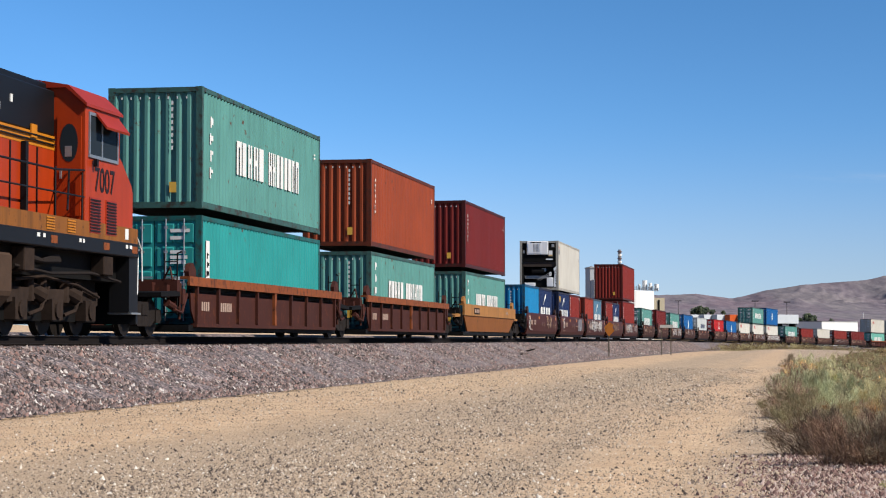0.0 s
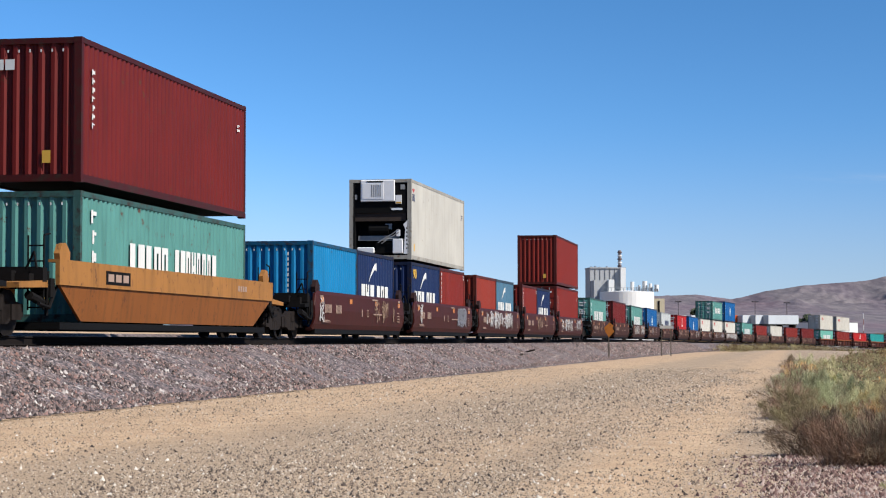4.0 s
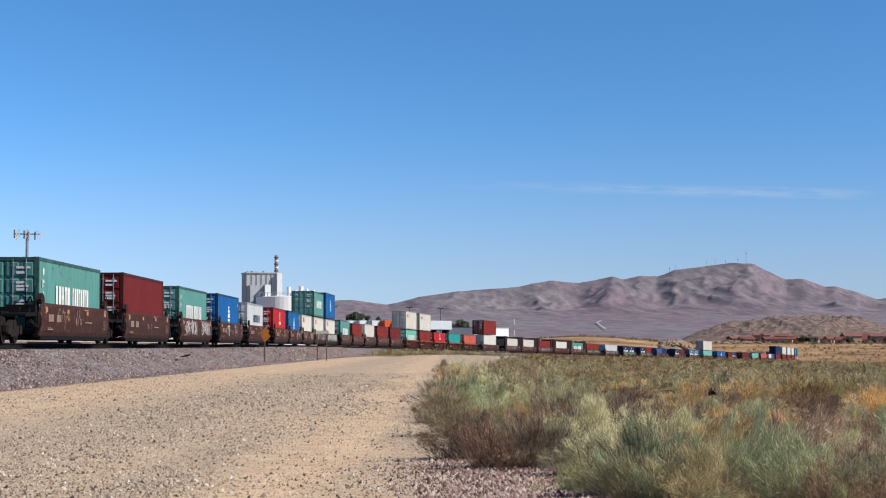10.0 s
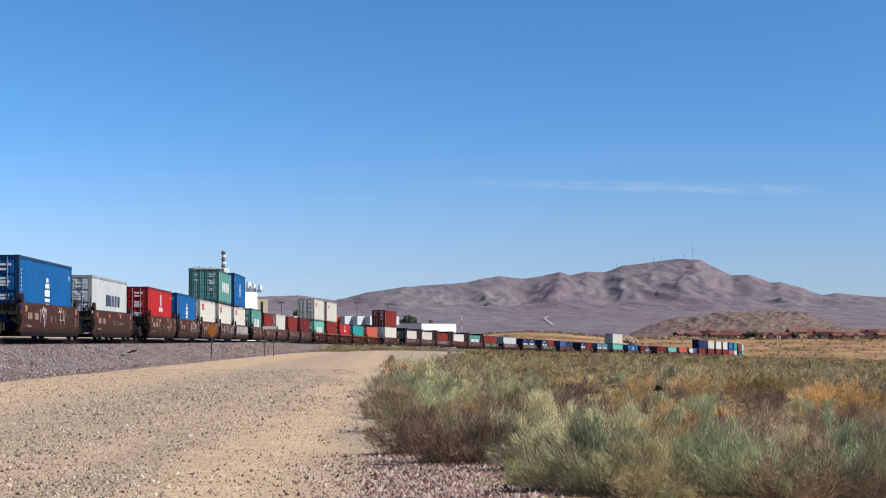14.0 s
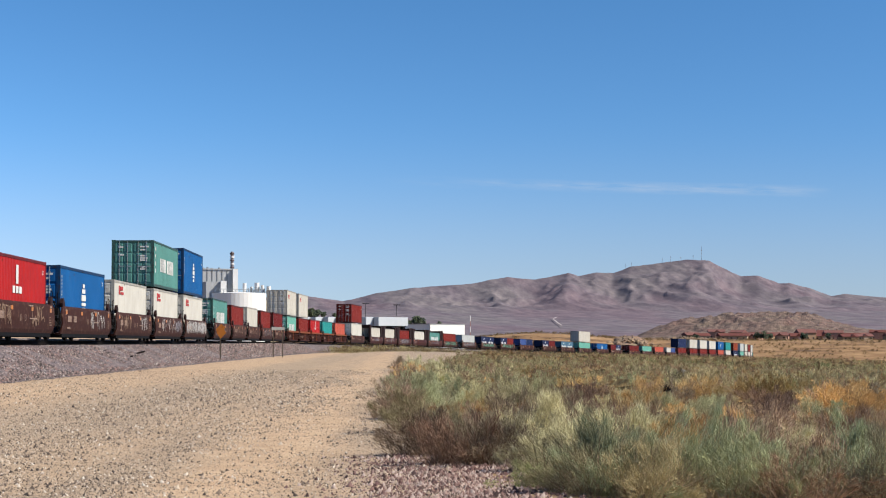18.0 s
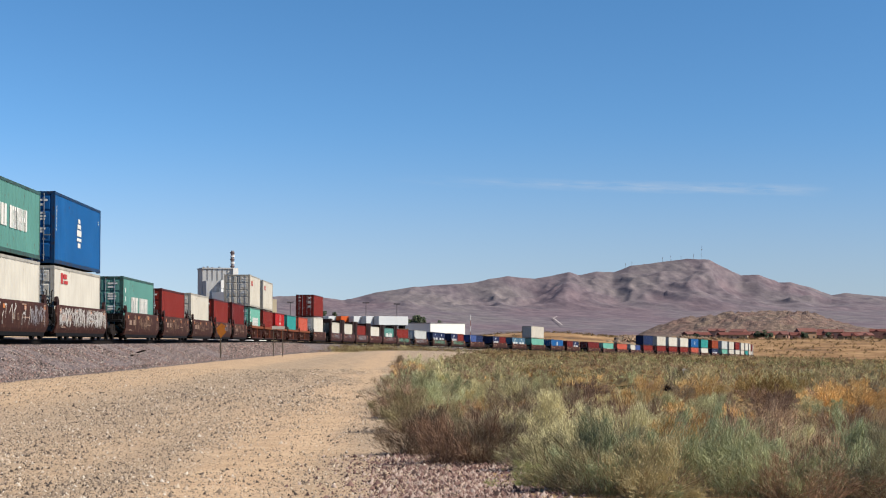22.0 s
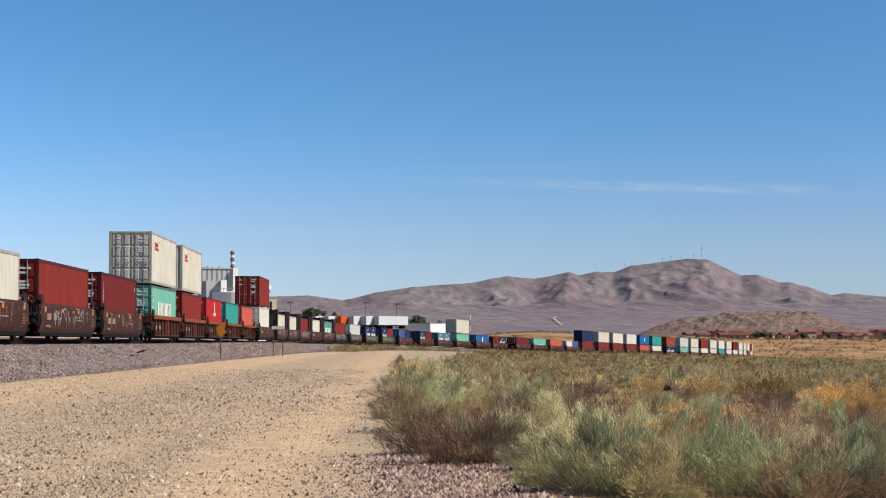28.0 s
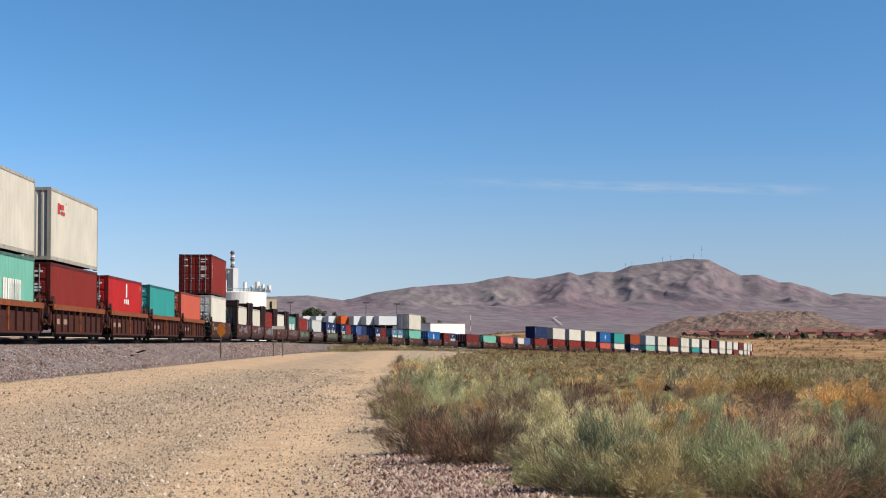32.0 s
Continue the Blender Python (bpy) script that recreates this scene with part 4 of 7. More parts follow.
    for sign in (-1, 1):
        part("end_platform", cached(("end_platform", half, pitch, sign, top), lambda: end_platform(half, pitch, sign, top), DARK if style != "gold" else GOLD), DARK, c, "end platform, on most cars near black for the shade in the gaps")
        for x in (-1.3, 1.3):
            part("ladder", cached(("ladder", half, sign, x), lambda: handrail_bm(half, sign, x), DARK), DARK, c, "dark steel ladder")
        part("brake_gear", cached(("brake_gear", half, sign, style == "ribbed"), lambda: brake_gear(half, sign), BROWN if style == "ribbed" else GAP_STEEL), BROWN, c, "rusty brake gear and levers" if style == "ribbed" else "brake gear painted near black for the shade between cars")
        for x in (-1.42, 1.3):
            part("guide", cached(("guide", half, sign, top, x), lambda: guide_horn(half, sign, top, x), horn), horn, c)
        if style == "bulk":
            y0, y1 = sorted((sign * (half - 0.1), sign * (half + 0.75)))
            me = cached(("bulkhead", half, sign), lambda: boxes((-1.45, -1.2, y0, y1, 0.5, 3.5), (1.2, 1.45, y0, y1, 0.5, 3.5), (-1.2, 1.2, y0, y1, 2.9, 3.45)), BULK)
            part("bulkhead", me, BULK, c, "tall rusty end bulkhead")
            bm = bmesh.new()
            s = sign
            extrude_profile(bm, [(s * (half - 0.1), 1.4), (s * (half - 0.1), 3.48), (s * (half - 2.3), 3.48), (s * (half - 1.75), 3.2), (s * (half - 1.5), 2.7), (s * (half - 1.35), 1.9), (s * (half - 1.8), 1.4)], 1.24, 1.36, "x")
            part("bulkhead_gusset", bm, BULK, c)
    for y0, y1, n, shade in paintjob or ():
        part("graffiti", scribble(rng, y0, y1, 0.5, top - 0.1, n), GRAFFITI[shade], c, "spray-painted graffiti strokes", kind="stuff")
    add_truck(c, pitch / 2)
    if first:
        add_truck(c, -pitch / 2)
    return c


def ribbed_side(half):
    """Side plate set in below the sill, cut off slantwise at both ends, with a bottom flange."""
    bm = bmesh.new()
    extrude_profile(bm, [(-half + 0.35, 1.03), (-half + 0.45, 0.6), (-half + 0.75, 0.3), (half - 0.75, 0.3), (half - 0.45, 0.6), (half - 0.35, 1.03)], 1.36, 1.40, "x")
    box(bm, 1.3, 1.46, -half + 0.7, half - 0.7, 0.22, 0.31)
    return bm


def hull_side(half):
    """Lower side plate drawn in at the bottom, its ends cut off slantwise like a boat's."""
    bm = bmesh.new()
    outer = [(-half + 0.1, 1.0, 1.45), (-half + 1.5, 0.3, 1.36), (half - 1.5, 0.3, 1.36), (half - 0.1, 1.0, 1.45)]
    rows = [[bm.verts.new((x - d, y, z)) for y, z, x in outer] for d in (0.0, 0.06)]
    bm.faces.new(rows[0])
    bm.faces.new(rows[1][::-1])
    for k in range(4):
        bm.faces.new((rows[0][k], rows[1][k], rows[1][(k + 1) % 4], rows[0][(k + 1) % 4]))
    return bm


def sill_bm(prof, half):
    bm = bmesh.new()
    extrude_profile(bm, prof, -half, half)
    return bm


def brake_gear(half, sign):
    """Cylinders, rods and brackets on the end platform."""
    bm = bmesh.new()
    s, y = sign, half
    for dy, x0, x1, z0, z1 in ((0.12, 1.0, 1.4, 0.75, 1.12), (0.42, 1.1, 1.36, 1.05, 1.32), (0.7, 0.8, 1.2, 0.9, 1.2), (0.3, 0.3, 1.2, 1.1, 1.34), (0.85, -0.4, 0.9, 1.05, 1.25)):
        a, b = sorted((s * (y + dy - 0.1), s * (y + dy + 0.12)))
        box(bm, x0, x1, a, b, z0, z1)
    rod(bm, (1.22, s * (y + 0.05), 0.62), (1.22, s * (y + 0.9), 0.78), 0.09, 8)
    rod(bm, (1.30, s * (y + 0.2), 0.4), (1.34, s * (y + 0.25), 1.25), 0.04, 6)
    tube(bm, [(1.36, s * (y - 0.2), 1.0), (1.4, s * (y + 0.3), 0.55), (1.38, s * (y + 0.8), 0.62)], 0.035)
    tube(bm, [(1.0, s * (y + 0.5), 1.3), (1.2, s * (y + 0.6), 1.62), (1.3, s * (y + 0.7), 1.3)], 0.025)
    return bm


def guide_horn(half, sign, top, x):
    bm = bmesh.new()
    extrude_profile(bm, [(sign * (half - 0.72), top - 0.05), (sign * (half - 0.74), top + 0.16), (sign * (half - 0.5), top + 0.34), (sign * (half - 0.28), top + 0.3), (sign * (half - 0.16), top + 0.12), (sign * (half - 0.2), top - 0.05)], x, x + 0.12, "x")
    return bm


# style, pitch, place of the first container's leading end, then for each car: (lower, upper) of colour:end:mark[:height]; '+' joins two short ones
TRAIN = [
    ("ribbed", 19.6, 46.05, -0.06, ["teal:d:plate csg:p:word:3.03", "csg:p:wordlow orange:p:side:3.03"]),
    ("gold", 19.6, 85.4, -0.06, ["csg:p:wordlow dkred:p:side:3.0"]),
    ("smooth", 15.55, 105.0, 0.0, ["lblue:p:+navy:p:swoosh", "navy:p:swoosh90:2.6+rust:p:side:2.6 cream:r:badge:3.1", "brick:p:+greyb:p:swoosh", "rust:p:side+navy:p:swoosh", "rust:d:side:2.98 rust:p::3.07"]),
    ("smooth", 18.02, 187.5, 0.0, ["csg:d:wordlow", "dkred:d::2.84", "csg:d:wordlow:2.8", "blue:d:globe:2.896", "grey:d:navyword:2.74"]),
    ("smooth", 15.4, 280.8, 0.0, ["red:d:tall:2.79", "blue:d:globe:2.82", "white:d:red", "white:d:red csg:d:wordlow:2.69", "white:d:red blue:d:globe"]),
    ("smooth", 16.05, 362.3, 0.0, ["csg:d:wordlow:2.93", "rust:d::2.75", "cream:d::2.88", "rust:d::2.84", "dkred:d:side:2.896"]),
    ("ribbed", 15.65, 445.0, 0.1, ["ltteal:d:wordlow cream:d:red", "rust:d: cream:p:red", "red:d:tall", "teal:d:", "coral:d:"]),
    ("smooth", 19.0, 527.6, 0.35, ["white:d:side rust:d:side"]),
    ("bulk", 15.5, 549.3, 0.0, ["cream:p:", "cream:p:", "rust:p:", "white:p:", "csg:d:wordlow"]),
    ("smooth", 18.4, 626.2, 0.0, ["rust:p:", "grey:p:side", "navy:p:swoosh+navy:p:swoosh", "navy:p:swoosh+rust:p:", "bluegrey:p:side+navy:p:"]),
    ("smooth", 18.3, 721.5, 0.0, ["navy:p:swoosh+dkred:p:", "greyb:p:swoosh+greyb:p:swoosh", "ltteal:d: cream:d:side"]),
    ("smooth", 16.0, 777.2, 0.0, ["blue:d:globe", "dkred:p:+navy:p:swoosh"]),
    ("smooth", 16.3, 815.3, 0.0, ["dkred:d:", "ltteal:d:low", "coral:d:", "white:p:+bluegrey:p:", "rust:d: navy:p:side"]),
    ("smooth", 16.4, 898.2, 0.0, ["rust:d: cream:p:side", "rust:d: white:p:side", "rust:d: white:p:side", "coral:d: blue:p:globe", "white:d: teal:p:"]),
    ("smooth", 18.5, 983.0, 0.0, ["navy:p:swoosh orange:p:side"]),
    ("smooth", 16.3, 1002.6, 0.0, ["ltteal:d:low grey:p:", "cream:d: cream:p:", "white:d: rust:p:", "cream:d: cream:p:", "teal:d: white:d:"]),
    ("smooth", 16.2, 1084.5, 0.0, ["white:d: cream:p:", "white:d: dkred:p:", "cream:d: white:p:", "cream:d: cream:p:", "rust:d: white:p:"]),
    ("smooth", 16.3, 1165.3, 0.0, ["white:d: dkred:p:", "cream:d: white:p:", "white:d: cream:p:", "rust:d: white:p:", "cream:d: rust:p:"]),
]
MOVING = []                           # thing, leading and trailing point along the line at 0 s, offset in the vehicle's space
# cars sprayed with graffiti: from, to along the side, strokes, paint
SPRAYED = {3: [(-6.2, -5.6, 7, 0), (1.6, 5.0, 16, 2)], 4: [(-5.6, -4.9, 8, 0), (2.9, 5.2, 90, 1)], 5: [(-4.6, 3.9, 75, 0)], 6: [(-2.2, 2.8, 18, 2)], 7: [(-5.4, 0.6, 40, 0), (1.5, 5.5, 12, 0)], 8: [(-4, 1, 9, 2)],
           10: [(-5.2, -0.2, 42, 0), (1.8, 5.6, 34, 0)], 11: [(-3, 3, 9, 0)], 13: [(-5.0, -2.0, 12, 2), (1.5, 4.5, 12, 2)], 14: [(0, 5, 10, 0)], 15: [(-5.5, -1, 16, 2), (2, 5, 10, 0)], 16: [(-4, 3, 16, 0), (3, 6, 20, 1)],
           17: [(-6.2, 0.3, 75, 0), (0.6, 6.3, 80, 0)], 18: [(-4, 4, 24, 2)], 19: [(-5, 5, 20, 2)], 20: [(-5, 4, 16, 2)], 21: [(-4, 5, 16, 1)], 22: [(-5, 3, 16, 2)], 29: [(-5, 3, 30, 1)], 30: [(-4, 4, 25, 1)], 31: [(-4, 4, 60, 1)], 33: [(-3, 4, 25, 1)],
           34: [(-5, 5, 90, 3)], 35: [(-5, 5, 60, 1)], 36: [(-5, 5, 90, 3)], 37: [(-5, 5, 90, 3)]}
ROUTE = [2.0 * i for i in range(17)]


def build_train():
    seed = 11
    for style, pitch, s0, lift, cars in TRAIN:
        for i, spec in enumerate(cars):
            seed += 1
            s = s0 + i * pitch
            near = s < 560
            mid = s + 6.096
            c = well_car(style, pitch, i == 0, seed, SPRAYED.get(seed - 12))
            ends = (mid - pitch / 2, mid + pitch / 2)
            MOVING.append((c, *ends, Matrix()))
            if s < 420:
                ROLLING.extend((w, p, mid + y) for w, p, y in WHEELS)
            WHEELS.clear()
            z = 0.34 + lift
            for story, level in enumerate(spec.split(" ")):
                items = level.split("+")
                for k, item in enumerate(items):
                    f = item.split(":")
                    L = 12.192 if len(items) == 1 else 6.058
                    h = float(f[3]) if len(f) > 3 else (2.62 if len(items) > 1 else 2.71 if story == 0 else 2.986)
                    box_ = container(f[0], L, h, f[1], f[2], near, seed * 10 + k)
                    MOVING.append((box_, *ends, Matrix.Translation((0, -6.096 + k * (6.058 + 0.076), z))))
                z += h + (0.17 if lift < 0 else 0.08)


build_train()

# ======================= locomotive =======================
LOCO_ORANGE = paint((174, 57, 15), 0.12, (120, 60, 36), 0.45, 0.35, "orange_locomotive_paint")
LOCO_BLACK = paint((17, 17, 19), 0.1, (40, 32, 28), 0.5, 0.3, "black_locomotive_paint")
LOCO_YELLOW = paint((206, 128, 30), 0.15, (110, 70, 40), 0.5, 0.4, "yellow_stripe_paint")
LOCO_DIRTY = paint((140, 86, 36), 0.45, (84, 50, 30), 0.7, 0.7, "dirty_yellow_stripe_paint")
LOCO_TRUCK = plain("dust_caked_cast_steel", (50, 38, 31), 0.95, 0, 6, 0.6)
LOCO_RED = paint((158, 46, 20), 0.15, (100, 44, 30), 0.45, 0.25, "red_roof_paint")


def loco_truck(parent, y, sign):
    bm = bmesh.new()
    for x in (-1.12, 0.98):
        extrude_profile(bm, [(y - 2.4, 0.62), (y - 2.4, 0.92), (y + 2.4, 0.92), (y + 2.4, 0.62), (y + 1.2, 0.7), (y - 1.2, 0.7)], x, x + 0.14, "x")
        for d in (-1.85, 0, 1.85):
            extrude_profile(bm, [(y + d - 0.28, 0.3), (y + d - 0.3, 0.72), (y + d + 0.3, 0.72), (y + d + 0.28, 0.3)], x - 0.06, x + 0.2, "x")
            rod(bm, (x - 0.1, y + d, 0.5), (x + 0.24, y + d, 0.5), 0.17, 12)
        for d in (-1.25, -0.6, 0.6, 1.25):
            rod(bm, (x + 0.07, y + d, 0.66), (x + 0.07, y + d, 1.1), 0.13, 10)
        tube(bm, [(x + 0.2, y - 2.2, 1.05), (x + 0.22, y - 0.8, 1.15), (x + 0.22, y + 1.0, 1.02), (x + 0.2, y + 2.3, 0.8)], 0.035)
        for d in (-0.9, 0.95):
            rod(bm, (x - 0.05, y + d - 0.2, 0.95), (x + 0.22, y + d + 0.1, 0.75), 0.16, 10)
            tube(bm, [(x + 0.15, y + d - 0.5, 0.4), (x + 0.2, y + d, 0.5), (x + 0.18, y + d + 0.45, 0.95)], 0.04)
    box(bm, -1.0, 1.0, y - 2.2, y + 2.2, 0.6, 0.75)
    # added box: blocks light through the truck, its black stands for shade
    part("bolster", boxes((-0.95, 0.95, y - 2.7, y + 2.7, 0.28, 1.2)), DARK, parent, "added near-black box that fills the truck with shade")
    t = part("truck", bm, LOCO_TRUCK, parent, "dusty three-axle locomotive truck")
    for d in (-1.85, 0, 1.85):
        w = part("wheelset", WHEELSET, WHEEL, t)
        w.location = (0, y + d, 0.0)
        ROLLING.append((w, w.location.copy(), 30.05 + y + d))


def locomotive():
    """Wide-cab diesel locomotive, cab towards the train; middle at the origin, +Y to the cab."""
    c = thing("diesel_locomotive", "orange and black diesel locomotive with yellow stripes, dusty underneath", "locomotive")
    R = 7.15                          # rear wall of the cab
    NOSE = 10.25
    # long hood: black above, orange below, yellow stripe between
    part("hood_upper", boxes((-0.86, 0.86, -10.3, R, 3.74, 4.6), (-1.02, 1.02, -9.9, 1.5, 4.45, 4.92), (-0.7, 0.7, 1.5, R, 4.6, 4.75)), LOCO_BLACK, c, "black upper hood", 0.03)
    part("hood_lower", boxes((-0.86, 0.86, -10.3, R, 2.16, 3.48)), LOCO_ORANGE, c, "orange lower hood")
    part("stripe", boxes((-0.868, 0.868, -10.3, R - 0.01, 3.48, 3.74)), LOCO_YELLOW, c, "yellow stripe")
    bm = bmesh.new()
    for k in range(12):
        y = R - 0.95 - k * 1.35
        box(bm, 0.86, 0.885, y, y + 0.035, 2.2, 3.46)
    part("hood_door_seam", bm, LOCO_BLACK, c)
    for k in range(5):
        y = R - 1.75 - k * 1.5
        part("grab_post", boxes((0.87, 0.97, y, y + 0.14, 2.17, 3.5)), LOCO_BLACK, c, "black vertical duct")
    # cab
    bm = bmesh.new()
    prof = [(-1.53, 1.9), (-1.53, 4.32), (-1.15, 4.66), (-0.4, 4.78), (0.4, 4.78), (1.15, 4.66), (1.53, 4.32), (1.53, 1.9)]
    extrude_profile(bm, prof, R, R + 2.02)
    cab = part("cab", bm, LOCO_ORANGE, c, "orange cab", 0.02)
    bm = bmesh.new()
    extrude_profile(bm, [(-1.57, 4.3), (-1.57, 4.36), (-1.17, 4.71), (-0.4, 4.83), (0.4, 4.83), (1.17, 4.71), (1.57, 4.36), (1.57, 4.3), (1.12, 4.66), (-1.12, 4.66)], R - 0.06, R + 2.1)
    part("cab_roof", bm, LOCO_RED, cab, "red cab roof")
    bm = bmesh.new()
    extrude_profile(bm, [(R + 2.02, 1.9), (R + 2.02, 4.3), (R + 2.2, 3.62), (R + 2.45, 3.5), (NOSE, 3.05), (NOSE + 0.1, 2.9), (NOSE + 0.1, 1.9)], -1.42, 1.42, "x")
    part("nose", bm, LOCO_ORANGE, cab, "sloped orange nose", 0.03)
    part("windshield", boxes((-1.2, 1.2, R + 2.03, R + 2.1, 3.7, 4.2)), GLASS, cab)
    bm = boxes((1.53, 1.56, R + 0.14, R + 1.86, 3.36, 3.42), (1.53, 1.56, R + 0.14, R + 1.86, 4.16, 4.22), (1.53, 1.56, R + 0.14, R + 0.2, 3.42, 4.16), (1.53, 1.56, R + 1.8, R + 1.86, 3.42, 4.16), (1.53, 1.56, R + 0.86, R + 0.92, 3.42, 4.16))
    w = part("side_window", bm, STEEL, cab, "silver window frame")
    part("pane", boxes((1.532, 1.545, R + 0.2, R + 0.86, 3.42, 4.16)), GLASS, w)
    part("pane", boxes((1.532, 1.545, R + 0.92, R + 1.8, 3.42, 4.16)), GLASS, w)
    bm = bmesh.new()
    extrude_profile(bm, [(1.54, 4.26), (1.80, 3.96), (1.78, 3.92), (1.54, 4.2)], R + 0.5, R + 1.9)
    part("sunshade", bm, LOCO_RED, cab, "red window sunshade")
    part("mirror", boxes((1.56, 1.64, R + 0.36, R + 0.46, 3.2, 3.34)), LOCO_BLACK, cab)
    # door in the cab's rear wall, beside the hood
    d = part("cab_door", boxes((0.93, 1.44, R - 0.03, R, 2.25, 4.12)), LOCO_ORANGE, cab, "orange cab door")
    bm = bmesh.new()
    ring = [bm.verts.new((1.185 + 0.2 * math.cos(a) * (1 if abs(math.cos(a)) < 0.8 else 0.95), R - 0.036, 3.62 + 0.36 * math.sin(a))) for a in np.linspace(0, 2 * math.pi, 20, endpoint=False)]
    bm.faces.new(ring)
    part("door_window", bm, GLASS, d)
    part("door_handle", boxes((1.0, 1.04, R - 0.07, R - 0.03, 2.95, 3.1)), STEEL, d)
    # unidentified pale thing, set on the window as a flat box
    part("pale_item", boxes((1.1, 1.25, R - 0.04, R - 0.037, 3.36, 3.56)), STEEL, d, "pale item behind the window")
    part("horn_box", boxes((-0.6, -0.1, R + 0.3, R + 0.9, 4.8, 5.0)), plain("beige_metal", (196, 176, 130), 0.6), c, "beige roof box", 0.03)
    # lower band, louvres, sill
    part("lower_stripe", boxes((1.0, 1.54, -10.3, NOSE + 0.08, 1.86, 2.16), (-1.54, -1.0, -10.3, NOSE + 0.08, 1.86, 2.16)), LOCO_DIRTY, c, "dirty yellow lower stripe")
    for y in (R + 0.22, R + 1.18):
        g = part("louvre_grille", boxes((1.53, 1.545, y, y + 0.62, 1.95, 2.62)), LOCO_RED, cab)
        for k in range(11):
            z = 1.98 + k * 0.058
            part("slat", boxes((1.545, 1.565, y + 0.03, y + 0.59, z, z + 0.026)), LOCO_BLACK, g)
    for y in (R - 2.1, R - 1.0):
        for k in range(5):
            part("vent_slat", boxes((1.541, 1.555, y, y + 0.42, 1.9 + k * 0.05, 1.925 + k * 0.05)), LOCO_YELLOW, c)
    part("side_sill", boxes((-1.56, 1.56, -10.4, NOSE + 0.1, 1.58, 1.86)), LOCO_BLACK, c, "black side sill", 0.02)
    bm = bmesh.new()
    for y, w_ in ((R - 2.6, 0.14), (R - 2.3, 0.12), (R - 0.4, 0.12), (R - 0.2, 0.1), (R + 2.35, 0.14), (R + 2.6, 0.14)):
        box(bm, 1.56, 1.566, y, y + w_, 1.74, 1.81)
    part("stencil_mark", bm, WHITE, c, "small white stencil bars")
    for y in (R - 1.9, R + 1.0, R + 2.75):
        part("rust_patch", boxes((1.56, 1.566, y, y + 0.34, 1.66, 1.8)), SILL, c)
    part("number_plate_bar", boxes((1.542, 1.55, R + 2.35, R + 2.55, 1.92, 2.13)), WHITE, c, "pale plate")
    # handrails along the walkway
    bm = bmesh.new()
    for k in range(12):
        y = R - 0.1 - k * 1.45
        rod(bm, (1.5, y, 2.1), (1.5, y, 3.05), 0.02, 6)
    tube(bm, [(1.5, R, 3.1), (1.5, R - 1.5, 3.0), (1.5, -9.5, 3.0)], 0.022)
    tube(bm, [(1.5, R, 2.6), (1.5, -9.5, 2.55)], 0.018)
    tube(bm, [(1.5, R - 0.9, 2.3), (1.2, R - 0.05, 3.1)], 0.022)
    for z_ in (3.56, 3.66):
        part("stripe_rail", boxes((0.88, 0.91, -9.8, R - 0.05, z_, z_ + 0.025)), LOCO_BLACK, c)
    for k in range(4):
        part("hood_bracket", boxes((0.87, 0.9, R - 1.3 - k * 1.9, R - 1.0 - k * 1.9, 3.62, 3.86)), LOCO_YELLOW, c, "yellow bracket")
    for y_, z_ in ((R - 2.3, 4.15), (R - 2.9, 3.95), (R - 4.2, 4.1)):
        part("hood_light", boxes((0.86, 0.88, y_, y_ + 0.1, z_, z_ + 0.14)), WHITE, c, "small white fitting")
    part("handrail", bm, LOCO_BLACK, c, "dark walkway handrail")
    bm = bmesh.new()
    tube(bm, [(1.5, NOSE + 0.15, 2.0), (1.5, NOSE + 0.45, 1.75), (1.5, NOSE + 0.5, 1.2)], 0.02)
    tube(bm, [(1.5, NOSE + 0.12, 1.85), (1.5, NOSE + 0.22, 1.6), (1.5, NOSE + 0.18, 0.9)], 0.02)
    tube(bm, [(1.1, NOSE + 0.45, 1.75), (1.5, NOSE + 0.45, 1.75)], 0.02)
    part("grab_iron", bm, plain("white_painted_rail", (226, 226, 220), 0.5), c, "white grab irons")
    part("step_well", boxes((1.05, 1.5, NOSE - 0.35, NOSE + 0.1, 0.5, 1.6)), LOCO_BLACK, c, "black step well")
    part("step", boxes((1.0, 1.54, NOSE - 0.3, NOSE + 0.3, 0.46, 0.5)), STEEL, c)
    part("pilot", boxes((-1.5, 1.5, NOSE + 0.1, NOSE + 0.22, 0.25, 1.6)), LOCO_BLACK, c, "black end plate")
    part("underframe", boxes((-1.2, 1.2, -10.2, NOSE, 1.15, 1.6)), DARK, c)
    bm = bmesh.new()
    extrude_profile(bm, [(-1.5, 0.75), (-1.5, 1.5), (1.5, 1.5), (1.5, 0.75), (1.15, 0.35), (-1.15, 0.35)], -4.2, 3.55)
    part("fuel_tank", bm, plain("dusty_fuel_tank", (76, 58, 46), 0.9, 0, 5, 0.3), c, "dusty brown fuel tank", 0.05)
    part("junction_box", boxes((1.2, 1.5, R + 1.2, R + 1.75, 1.25, 1.55)), LOCO_TRUCK, c, "dusty steel box", 0.02)
    part("junction_box", boxes((1.2, 1.48, R - 3.0, R - 2.5, 1.2, 1.56)), LOCO_TRUCK, c, "dusty steel box", 0.02)
    bm = bmesh.new()
    tube(bm, [(1.35, R - 3.2, 1.3), (1.4, R - 1.5, 1.2), (1.38, R + 0.8, 1.28), (1.35, R + 2.6, 1.15)], 0.035)
    tube(bm, [(1.3, R - 3.0, 1.5), (1.42, R - 2.0, 1.42), (1.38, R - 1.0, 1.46)], 0.05)
    part("air_pipe", bm, TRUCK, c)
    loco_truck(c, 6.6, 1)
    loco_truck(c, -6.6, -1)
    cu = bpy.data.curves.new("road_number", "FONT")
